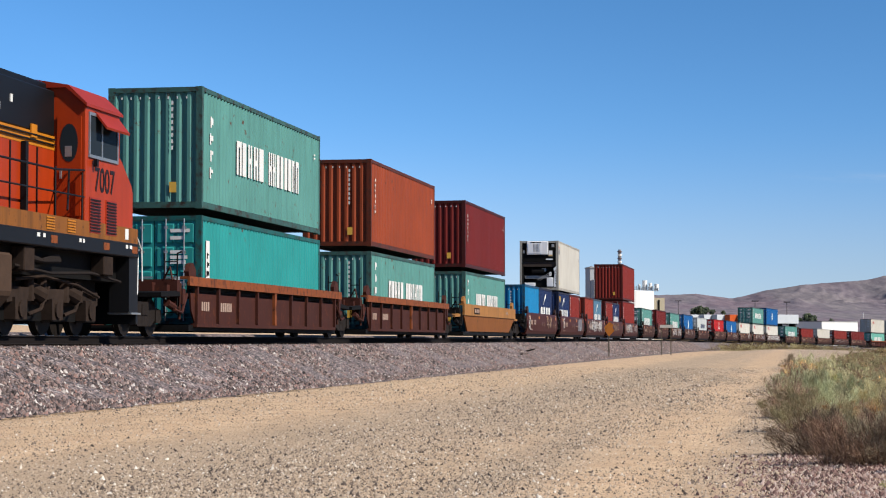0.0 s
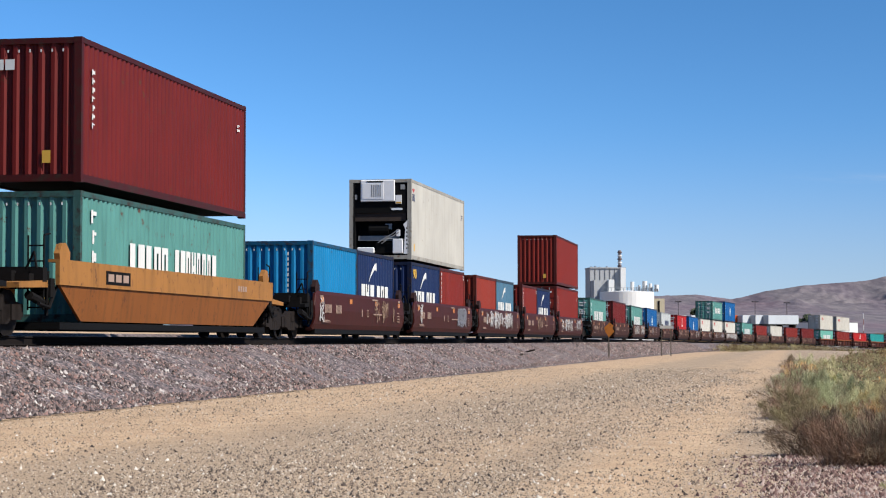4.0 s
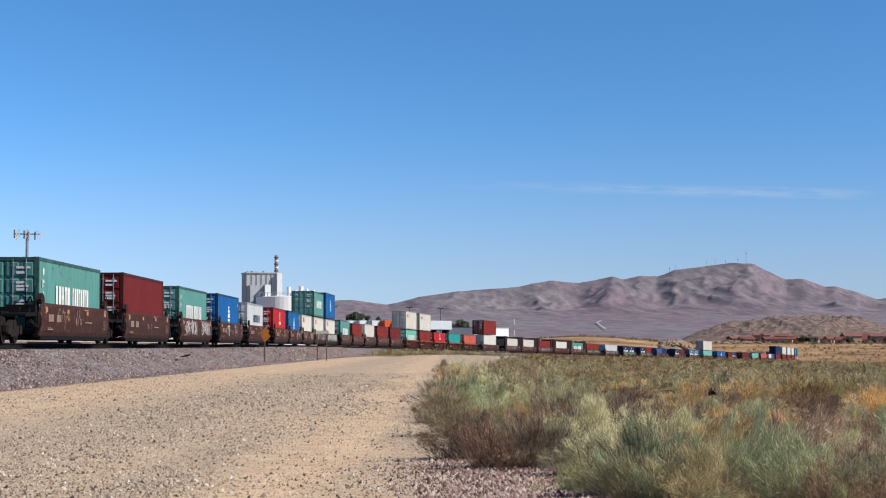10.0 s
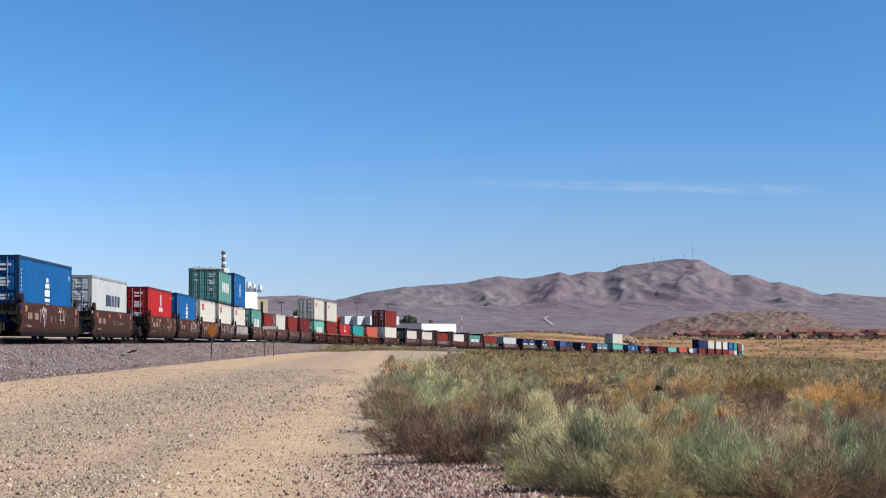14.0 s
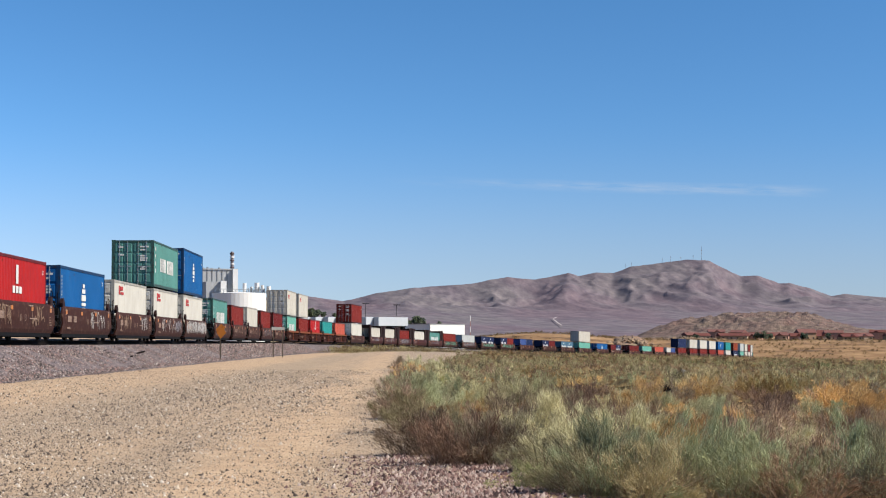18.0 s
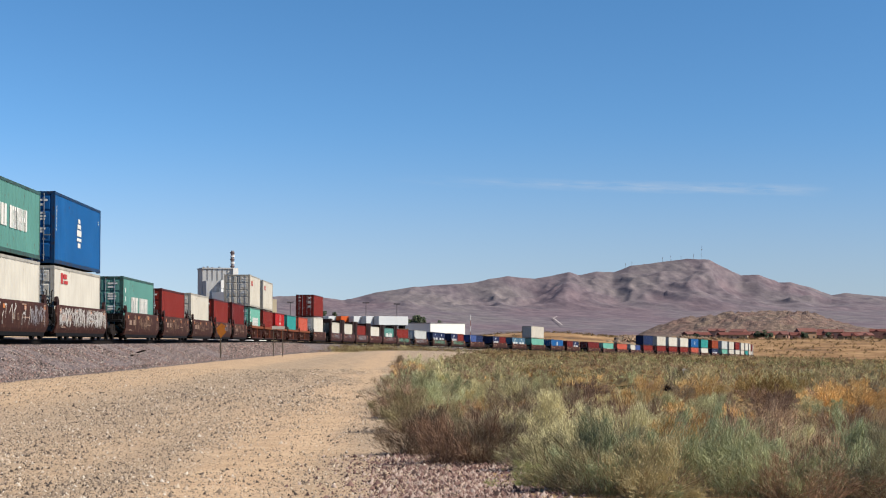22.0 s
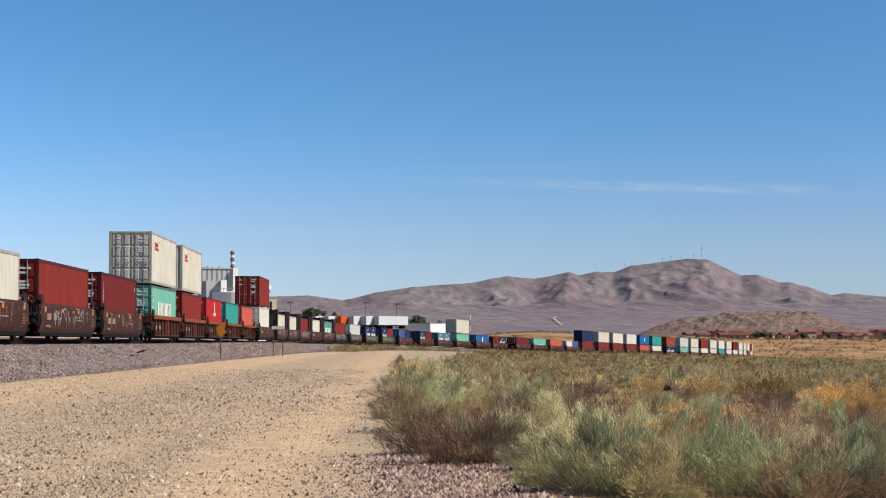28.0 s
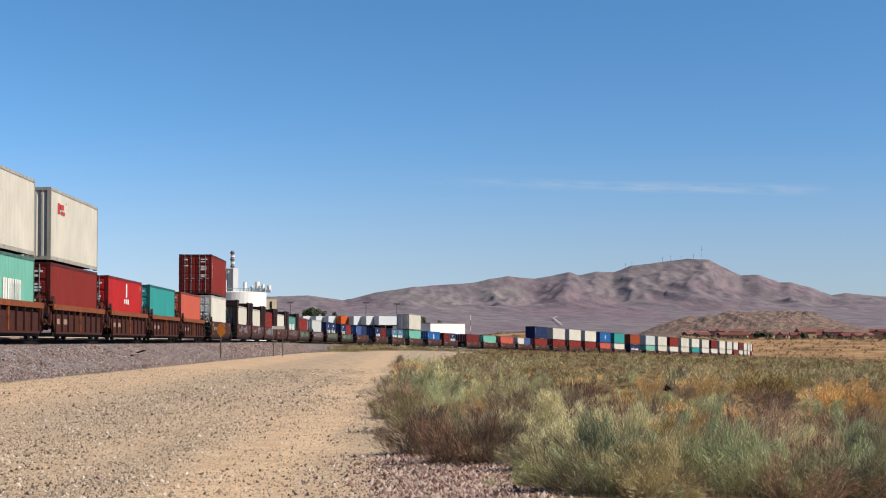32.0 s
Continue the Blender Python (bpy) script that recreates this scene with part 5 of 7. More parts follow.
    cu.body, cu.size, cu.extrude, cu.offset = "7007", 0.7, 0.004, 0.008
    cu.materials.append(LOCO_BLACK)
    tx = new("road_number", cu)
    tx.parent = cab
    tx.matrix_basis = Matrix.Translation((1.535, R + 0.5, 2.96)) @ Matrix(((0, 0, 1, 0), (0.86, 0, 0, 0), (0, 1, 0, 0), (0, 0, 0, 1)))
    tagged(tx, "black painted road number")
    for o in c.children_recursive:
        if o.type == "MESH" and o.data.name.split(".")[0] not in ("truck", "wheelset"):
            for v in o.data.vertices:
                if v.co.z > 1.5:
                    v.co.z = 1.6 + (v.co.z - 1.5) * 1.08
    MOVING.append((c, 30.05 - 6.6, 30.05 + 6.6, Matrix()))


locomotive()

# ======================= along the line =======================
def bearing(deg, r, z=None):
    x, y = math.sin(radians(deg)) * r, math.cos(radians(deg)) * r
    return (x, y, ground_at(x, y) if z is None else z)


def build_ties():
    me = {}
    for k in range(3):
        bm = boxes((-1.3 - 0.03 * k, 1.28 + 0.04 * k, -0.115, 0.115, -0.40, -0.19))
        me[k] = mesh_of(bm, "tie", TIE)
    bed = bpy.data.objects["ballast_bed"]
    for i in range(190):
        s = 18 + i * 0.55
        t = new("tie", me[i % 3])
        t.matrix_basis = Matrix.Translation(track(s)) @ pose(0, 0, 0, 0, 0, -math.degrees(heading(s)) + ((i * 37) % 7 - 3) * 0.25)
        t.parent = bed


def signs():
    wood = plain("weathered_grey_post", (96, 86, 76), 0.9, 0, 12, 0.3)
    rust = paint((176, 106, 38), 0.4, (120, 64, 28), 0.7, 0.5, "faded_orange_sign")
    x, y = bearing(4.87, 120.5)[:2]
    c = thing("marker_sign", "faded orange diamond marker sign on a thin dark post", "sign")
    c.location = (x, y, 0.2)
    part("post", boxes((-0.04, 0.04, -0.04, 0.04, -0.5, 1.35)), wood, c)
    bm = bmesh.new()
    extrude_profile(bm, [(0, 1.2), (0.34, 1.56), (0.22, 1.78), (0.3, 1.92), (0.04, 2.12), (-0.28, 1.8), (-0.22, 1.54)], -0.07, -0.045, "y")
    part("sign_plate", bm, rust, c, "rusty orange sign plate")
    c = thing("trackside_sign", "pale narrow board on two thin dark posts", "sign")
    x, y = bearing(6.55, 158)[:2]
    c.location = (x, y, 0.35)
    for dx in (-0.38, 0.36):
        part("post", boxes((dx - 0.035, dx + 0.035, -0.035, 0.035, -0.6, 2.1)), wood, c)
    part("board", boxes((-0.52, 0.52, -0.06, -0.036, 1.85, 2.1)), plain("bleached_board", (196, 192, 182), 0.8), c, "bleached white board")
    c = thing("fence_post", "short dark timber stub beside the embankment", "post")
    x, y, z = bearing(2.3, 95)
    # timber and litter lying on the stones
    tim = plain("old_dark_timber", (52, 44, 40), 0.9, 0, 8, 0.3)
    part("stub", boxes((-0.05, 0.05, -0.05, 0.05, -0.3, 0.35)), tim, c)
    c.location = (x, y, 0.3)
    for b, r, z, L, rz in ((2.42, 92, 0.62, 1.7, 62), (2.2, 88, 0.5, 0.5, 20), (10.1, 62, 0.03, 1.3, 80)):
        c = tagged(new("timber_scrap", mesh_of(boxes((-L / 2, L / 2, -0.04, 0.04, -0.02, 0.035)), "timber_scrap", tim)), "dark old timber scrap lying on the stones", "timber", "timber scraps")
        x, y, _ = bearing(b, r)
        c.matrix_basis = pose(x, y, z, 0, -8 if r > 80 else 0, -rz)
    bm = bmesh.new()
    bmesh.ops.create_icosphere(bm, subdivisions=2, radius=0.42)
    for v in bm.verts:
        v.co *= 0.8 + 0.3 * noise.noise(v.co * 2.5)
    c = tagged(new("white_rock", mesh_of(bm, "white_rock", plain("white_stone", (214, 210, 202), 0.9))), "pale white boulder beside the road", "rock")
    c.location = bearing(9.27, 300)
    c.location.z += 0.25


def litter():
    c = thing("marker_stake", "short white plastic marker stake among the shrubs", "stake")
    c.location = bearing(18.42, 52)
    bm = bmesh.new()
    rod(bm, (0, 0, -0.2), (0.02, 0, 0.5), 0.022, 8)
    part("stake", bm, WHITE, c)
    part("cap", boxes((-0.02, 0.06, -0.04, 0.04, 0.5, 0.55)), CLAD, c, "white cap")
    c = thing("tumbleweed", "small dark dry tumbleweed caught in the brush", "plant")
    x, y, z = bearing(17.95, 33)
    c.location = (x, y, z + 0.42)
    rng, bm = random.Random(5), bmesh.new()
    for _ in range(60):
        d = Vector((rng.gauss(0, 1), rng.gauss(0, 1), rng.gauss(0, 0.8))).normalized() * rng.uniform(0.05, 0.1)
        rod(bm, d * 0.2, d, 0.006, 4)
    part("twigs", bm, plain("blackened_twigs", (40, 34, 36), 0.9, bumps=0), c, "blackened twigs")
    bm = bmesh.new()
    rod(bm, (0, 0, -0.6), (0, 0, 0.05), 0.012, 5)
    part("stalk", bm, TIE, c, "dry stalk")


build_ties()
signs()


# ======================= works and yards behind the line =======================
CONC = plain("grey_concrete_panels", (194, 195, 195), 0.85, 0, 0.6, 0.12, 0.2)
CLAD = plain("white_metal_cladding", (248, 247, 242), 0.6, 0, 0.5, 0.06, 0.1)
CREAM = plain("cream_metal_cladding", (208, 196, 168), 0.7, 0, 0.5, 0.08, 0.1)


def plant():
    """Works with a tall block, a chimney and a wide round tank, 600 m off."""
    r = 600.0
    m = r / 3440                      # metres for one unit of the drawing
    c = thing("industrial_plant", "pale grey industrial plant with tall block, chimney and white round tank", "factory")
    x, y, z = bearing(4.84, r)
    c.matrix_basis = pose(x, y, EYE, 0, 0, -4.84 + 10)

    def b(x0, x1, y0, y1, z0, z1):
        return (x0 * m, x1 * m, y0, y1, z0 * m, z1 * m)
    part("tower_block", boxes(b(-31, 22, 0, 9, -20, 130)), CONC, c, "grey panelled tower block")
    # pale boxes at the right edges put the sunlit right faces into colour
    part("tower_lit_edge", boxes(b(22, 31, -1.5, 8, -20, 131)), CLAD, c, "pale strip standing for the tower's sunlit right face")
    bm = bmesh.new()
    for k in range(1, 6):
        box(bm, (-31 + k * 8.8) * m - 0.07, (-31 + k * 8.8) * m + 0.07, -0.15, 0.0, 40 * m, 130 * m)
    part("panel_joint", bm, plain("joint_grey", (128, 130, 132), 0.9), c)
    part("lower_block", boxes(b(-30, 4, -6, 0, -20, 108)), CONC, c, "lower grey annex")
    part("annex_lit_edge", boxes(b(-6, 4, -8, -6, -20, 109)), CLAD, c)
    part("parapet", boxes(b(-32, 32, -0.3, 9.3, 130, 132)), CONC, c)
    for k, (dx, h) in enumerate(((-26, 134), (-18, 135), (-9, 134), (2, 134.5), (-12, 133))):
        bm = bmesh.new()
        rod(bm, (dx * m, 3 + k % 3, 130 * m), (dx * m, 3 + k % 3, h * m), 0.35, 8)
        part("roof_vent", bm, STEEL, c)
    bm = bmesh.new()
    rod(bm, (25 * m, 3, 120 * m), (25 * m, 3, 163 * m), 0.5, 10)
    ch = part("chimney", bm, plain("weathered_chimney_steel", (150, 140, 140), 0.6, 0.1), c, "grey slender chimney")
    RINGS = plain("chimney_ring_paint", (112, 96, 96), 0.7)
    for k in range(5):
        bm = bmesh.new()
        rod(bm, (25 * m, 3, (134 + k * 6) * m), (25 * m, 3, (136.5 + k * 6) * m), 0.72, 10)
        part("chimney_ring", bm, CLAD if k % 2 else RINGS, ch)
    part("round_tank", tank_bm(24 * m, -50 * m - 1, 47 * m, -20 * m, 87 * m, 90 * m), CLAD, c, "wide white round tank")
    bm = bmesh.new()
    for k in range(13):
        a = -20 + k * 7.2
        rod(bm, (a * m, -12, 87 * m), (a * m, -12, 94 * m), 0.08, 5)
    tube(bm, [(-20 * m, -12, 94 * m), (66 * m, -12, 94 * m)], 0.08)
    part("roof_railing", bm, STEEL, c)
    for dx, w, h in ((40, 7, 106), (62, 9, 107), (72, 6, 103), (83, 8, 101), (52, 5, 100)):
        bm = bmesh.new()
        rod(bm, (dx * m, -4, 90 * m), (dx * m, -4, h * m), w * m / 2, 10)
        part("roof_tank", bm, CLAD, c)
    bm = bmesh.new()
    for k in range(14):
        a = 42 + k * 3.2
        box(bm, a * m, (a + 1.4) * m, -5, -4.4, 88 * m, (92 + (k * 5) % 9) * m)
    part("roof_machinery", bm, STEEL, c)
    part("side_hall", boxes(b(87, 109, 6, 14, -20, 78)), CREAM, c, "cream side hall")
    part("hall_door", boxes(b(97, 100, 5.8, 6.0, 50, 74)), DARK, c)
    part("low_roof", boxes(b(-60, 30, -14, -6, -20, 62)), CONC, c)
    part("long_shed", boxes(b(-170, -60, 8, 20, -20, 34)), CLAD, c, "long low white shed")


def tank_bm(cx, cy, r, z0, z1, z2):
    bm = bmesh.new()
    rod(bm, (cx, cy, z0), (cx, cy, z1), r, 40)
    n = 40
    ring = [bm.verts.new((cx + r * math.cos(k * 2 * math.pi / n), cy + r * math.sin(k * 2 * math.pi / n), z1)) for k in range(n)]
    top = bm.verts.new((cx, cy, z2))
    for k in range(n):
        bm.faces.new((ring[k], ring[(k + 1) % n], top))
    return bm


def warehouse(b0, b1, r, ytop, mat, label, depth=40.0, side=None):
    bm_ = (b0 + b1) / 2
    w = 2 * r * math.tan(radians((b1 - b0) / 2))
    c = thing("warehouse", label, "warehouse", "far warehouses")
    x, y, z = bearing(bm_, r)
    c.matrix_basis = pose(x, y, EYE, 0, 0, -bm_ + 30)
    h = (604.8 - ytop) * r / 3440
    part("wall", boxes((-w / 2, w / 2, 0, 0.4, -9, h)), mat, c)
    part("wall", boxes((-w / 2, -w / 2 + 0.4, 0.4, depth, -9, h), (w / 2 - 0.4, w / 2, 0.4, depth, -9, h)), mat, c)
    part("roof", boxes((-w / 2 - 0.2, w / 2 + 0.2, -0.2, depth, h, h + 0.4)), side or mat, c)
    n = max(2, int(w / 6))
    for k in range(n):
        xx = -w / 2 + (k + 0.5) * w / n
        part("dock_door", boxes((xx - 1.2, xx + 1.2, -0.06, 0.0, h - 3.6, h - 1.0)), CONC, c)
    return c


def yards():
    GREYROOF = plain("grey_roof_sheet", (150, 150, 150), 0.7, 0, 0.4, 0.1, 0.1)
    BRIGHT = plain("bright_white_wall", (240, 240, 236), 0.6, 0, 0.3, 0.04, 0.05)
    # long hall seen across its corner: one side in the sun, one in shade
    c = thing("warehouse", "long white windowless warehouse with flat roof", "warehouse", "far warehouses")
    x, y, z = bearing(11.02, 880)
    c.matrix_basis = pose(x, y, EYE, 0, 0, -46)
    h = (604.8 - 570.5) * 880 / 3440
    part("wall", boxes((-0.3, 0, 0, 28, -9, h)), BRIGHT, c, "bright white end wall")
    part("wall", boxes((-40, -0.3, 0, 0.3, -9, h)), BRIGHT, c, "pale wall")
    part("wall", boxes((-40, -39.7, 0.3, 28, -9, h)), BRIGHT, c)
    part("wall", boxes((-39.7, -0.3, 27.7, 28, -9, h)), BRIGHT, c)
    part("roof", boxes((-40.2, 0.15, -0.15, 28.2, h, h + 0.35)), GREYROOF, c, "grey roof edge")
    warehouse(8.7, 9.25, 870, 563, CLAD, "white flat-roofed industrial building", 30)
    # lorry trailers parked in a row
    TRAILER = plain("dusty_white_trailer", (206, 212, 216), 0.7, 0, 0.5, 0.08, 0)
    for k in range(9):
        b = 6.9 + k * 0.37
        col = TRAILER if k != 5 else paint((206, 92, 40), 0.1, name="orange_trailer_paint")
        c = thing("lorry_trailer", "white box lorry trailer parked in a yard" if k != 5 else "orange box lorry trailer parked in a yard", "trailer", "parked trailers")
        x, y, z = bearing(b, 640)
        z = EYE + 4.6
        c.matrix_basis = pose(x, y, z, 0, 0, -b - 48)
        part("trailer_body", boxes((-1.25, 1.25, -6.5, 6.5, 1.2, 4.1)), col, c, "", 0.05)
        for yy in (-5.2, -4.0, 4.8):
            bm = bmesh.new()
            rod(bm, (-1.2, yy, 0.5), (1.2, yy, 0.5), 0.5, 12)
            part("wheel", bm, DARK, c)
        part("chassis", boxes((-0.6, 0.6, -6.3, 6.3, 0.9, 1.2)), DARK, c)
    # yard fill under the trailers
    bm = bmesh.new()
    box(bm, -24, 24, -8, 30, -14, 0)
    c = tagged(new("yard_terrace", mesh_of(bm, "yard_terrace", plain("yard_gravel", (150, 128, 104), 0.9, 0, 0.5, 0.2))), "raised gravel yard terrace", "terrace", kind="structure")
    x, y, z = bearing(8.2, 640)
    c.matrix_basis = pose(x, y, EYE + 4.6, 0, 0, -8.2)
    # light masts
    MASTGREY = plain("dull_mast_steel", (84, 82, 84), 0.8)
    for b, top, r in ((9.12, 534, 700), (10.03, 536, 720), (6.9, 533, 760), (3.1, 560, 500)):
        c = thing("light_mast", "tall dark lighting mast with a crossbar of lamps", "lamp post", "light masts")
        x, y, z = bearing(b, r)
        c.location = (x, y, z)
        h = EYE + (604.8 - top) * r / 3440 - z
        bm = bmesh.new()
        rod(bm, (0, 0, 0), (0, 0, h), 0.11, 8)
        part("mast", bm, MASTGREY, c)
        part("lamp_bar", boxes((-1.2, 1.2, -0.1, 0.1, h - 0.22, h + 0.02)), MASTGREY, c)
        for dx in (-1.0, -0.35, 0.35, 1.0):
            part("lamp_head", boxes((dx - 0.2, dx + 0.2, -0.4, -0.1, h - 0.1, h + 0.2)), MASTGREY, c)
    # thin red and white radio mast
    FADED_RED = plain("faded_red_mast_paint", (176, 132, 126), 0.8)
    c = thing("radio_mast", "slim red and white radio mast", "mast")
    x, y, z = bearing(12.2, 1100)
    c.location = (x, y, z)
    h = EYE + (604.8 - 555) * 1100 / 3440 - z
    for k in range(6):
        bm = bmesh.new()
        rod(bm, (0, 0, h * k / 6), (0, 0, h * (k + 1) / 6), 0.2, 6)
        part("mast_section", bm, CLAD if k % 2 else FADED_RED, c)
    # telephone antenna tower
    ANT = plain("grey_antenna_housing", (88, 90, 96), 0.7)
    c = thing("antenna_tower", "grey mobile phone tower with two rows of panel antennas", "antenna tower")
    b, r = -1.99, 300
    x, y, z = bearing(b, r)
    c.matrix_basis = pose(x, y, z, 0, 0, -b)
    h = EYE + (604.8 - 404) * r / 3440 - z
    bm = bmesh.new()
    rod(bm, (0, 0, 0), (0, 0, h + 0.2), 0.22, 8)
    part("pole", bm, STEEL, c)
    part("cross_arm", boxes((-1.9, 1.9, -0.08, 0.08, h - 0.5, h - 0.35), (-0.06, 0.06, -1.5, 1.5, h - 0.5, h - 0.35)), ANT, c)
    PALE = plain("pale_antenna_housing", (206, 208, 208), 0.6)
    for k, (dx, dz) in enumerate(((-1.9, 0.05), (-1.55, -0.2), (-1.2, 0.2), (-0.45, -0.05), (-0.1, 0.15), (0.3, -0.15), (1.15, -0.2), (1.5, 0.1), (1.9, -0.1))):
        part("panel_antenna", boxes((dx - 0.10, dx + 0.10, -0.3, -0.12, h - 1.1 + dz, h + 0.15 + dz)), PALE if k % 3 else ANT, c, "pale panel antenna" if k % 3 else "grey panel antenna")


plant()
yards()
litter()


# ======================= houses below the mountain =======================
def house(seed):
    rng = random.Random(seed)
    c = thing("house", "beige stucco house with a red tiled roof", "house", "houses below the mountain")
    w, d, h = rng.uniform(10, 15), rng.uniform(9, 12), rng.choice((3.0, 3.2, 5.6))
    wall = HOUSE_WALLS[seed % 3]
    part("wall", boxes((-w / 2, w / 2, -d / 2, d / 2, -4, h)), wall, c)
    bm = bmesh.new()
    e, rise = 0.7, rng.uniform(2.0, 2.8)
    extrude_profile(bm, [(-d / 2 - e, h - 0.1), (-d / 2 - e, h + 0.1), (0, h + rise), (d / 2 + e, h + 0.1), (d / 2 + e, h - 0.1)], -w / 2 - e, w / 2 + e, "x")
    part("roof", bm, HOUSE_ROOFS[seed % 2], c, "red clay tile roof")
    if rng.random() < 0.7:
        bm = bmesh.new()
        g = rng.uniform(3, 4.5)
        gx = rng.uniform(-w / 4, w / 4)
        extrude_profile(bm, [(gx - g / 2 - 0.5, h - 0.1), (gx, h + rise * 0.8), (gx + g / 2 + 0.5, h - 0.1)], -d / 2 - 2.0, 0)
        part("gable_roof", bm, HOUSE_ROOFS[seed % 2], c)
        part("gable_wall", boxes((gx - g / 2, gx + g / 2, -d / 2 - 1.6, -d / 2, -4, h)), wall, c)
    for k in range(3):
        xx = -w / 2 + (k + 0.5) * w / 3
        part("window", boxes((xx - 0.7, xx + 0.7, -d / 2 - 0.05, -d / 2, 1.0, 2.1)), GLASS, c)
    if rng.random() < 0.4:
        part("chimney", boxes((w / 4, w / 4 + 1, -0.5, 0.5, h, h + rise + 0.8)), wall, c)
    return c


HOUSE_WALLS = [plain("beige_stucco", (206, 180, 152), 0.9, 0, 0.5, 0.08), plain("pink_stucco", (196, 156, 136), 0.9, 0, 0.5, 0.08), plain("tan_stucco", (182, 152, 122), 0.9, 0, 0.5, 0.08)]
HOUSE_ROOFS = [plain("red_roof_tiles", (122, 74, 66), 0.9, 0, 1.5, 0.2), plain("faded_roof_tiles", (136, 94, 86), 0.9, 0, 1.5, 0.2)]


def houses():
    rng = random.Random(3)
    k = 0
    for row, (r, b0, b1, n) in enumerate(((1500, 19.9, 26.5, 17), (1640, 18.4, 27.0, 24), (1350, 24.6, 27.0, 4))):
        for i in range(n):
            b = b0 + (b1 - b0) * (i + rng.uniform(0.2, 0.8)) / n
            rr = r + rng.uniform(-40, 40)
            x, y, z = bearing(b, rr)
            h = house(k)
            h.matrix_basis = pose(x, y, z, 0, 0, -b + rng.uniform(-25, 25))
            k += 1


houses()

# ======================= mountain, foothills, boulders =======================
SKYLINE = [(-8, 62), (2, 66), (5, 79), (7.4, 83), (8.5, 75), (9.4, 90), (10.4, 98), (12.2, 106), (13.3, 119), (14.1, 112.5), (15.1, 126), (15.4, 120.5), (15.9, 127), (16.4, 124), (16.9, 136),
           (17.8, 143), (18.6, 148), (19.2, 145), (20.1, 118), (20.6, 119), (21.2, 105), (21.5, 106), (22.1, 96), (22.7, 83), (23.1, 85.5), (24.3, 80), (30, 72), (42, 62)]


def rock_material(name, dark, light, scale, deep=1.0):
    m, n, l, b = mat_base(name, 0.95)
    o = coords(n)
    if deep != 1.0:
        mp = n.new("ShaderNodeMapping")
        mp.inputs["Scale"].default_value = (1, deep, 1)
        l.new(o, mp.inputs[0])
        o = mp.outputs[0]
    a = noise_node(n, l, scale, 9, 0.68, o)
    c = ramp(n, l, a, [(0.34, lin(dark)), (0.5, lin(tuple((p + q) / 2 for p, q in zip(dark, light)))), (0.68, lin(light))])
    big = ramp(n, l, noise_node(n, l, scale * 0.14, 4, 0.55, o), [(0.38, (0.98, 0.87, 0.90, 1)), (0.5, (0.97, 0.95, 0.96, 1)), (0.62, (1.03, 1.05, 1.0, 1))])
    l.new(mix(n, l, 1.0, c, big, "MULTIPLY"), b.inputs["Base Color"])
    b.inputs["Specular IOR Level"].default_value = 0.1
    bump(n, l, b, a, 0.25, 2.5)
    return m


def mountain_z(B, Rr):
    """Height of the range at bearing B and distance Rr: a smooth apron, then spurs and gullies that climb to the crest."""
    X, Y = np.sin(np.radians(B)) * Rr, np.cos(np.radians(B)) * Rr
    knots, tops = np.array(SKYLINE, float).T
    rc = 3780 + 120 * (vnoise(X / 500, Y / 500, 5) - 0.5)                  # distance of the crest line
    foot = 3330 + 220 * (vnoise(X / 240, Y / 900, 6) - 0.5)
    T = np.clip((Rr - foot) / (rc - foot), 0, 1)
    fine = rnoise(X, Y * 0.7, 60, 31, 4, 0.55)
    line = np.interp(B + 0.55 * (1 - T) * (vnoise(X / 260, Y / 260, 9) - 0.5), knots, tops)
    crest = line + 2.2 * (rnoise(X, X * 0, 55, 12, 4) - 0.4)
    side, deep = X + 420 * (1 - T) * (vnoise(X / 700, Y / 700, 3) - 0.5), Y * 0.45 + 110 * vnoise(X / 200, Y / 200, 8)
    spur = np.clip(0.85 * rnoise(side, deep, 210, 2, 4, 0.5) + 0.5 * rnoise(side, deep, 80, 17, 4, 0.5), 0, 1)
    rise = (1 - spur) * T ** 2.7 + spur * T ** 0.7
    apron = 57 * np.clip((Rr - 1900) / 1450, 0, 1) ** 0.9
    lift = np.clip((crest - 57) / 70, 0.1, 1)
    A = apron + (crest - 57) * rise + (fine - 0.35) * 7 * lift * np.clip(T * 3, 0, 1) * np.clip((1 - T) * 6, 0.15, 1)
    A = np.minimum(A, crest) * (1 - 0.6 * np.clip((Rr - rc) / 800, 0, 1))
    Z = EYE + A * Rr / 3440
    return X, Y, np.where(Rr < 2160, ground_z(X, Y) - 4, np.maximum(Z, ground_z(X, Y) - 2))


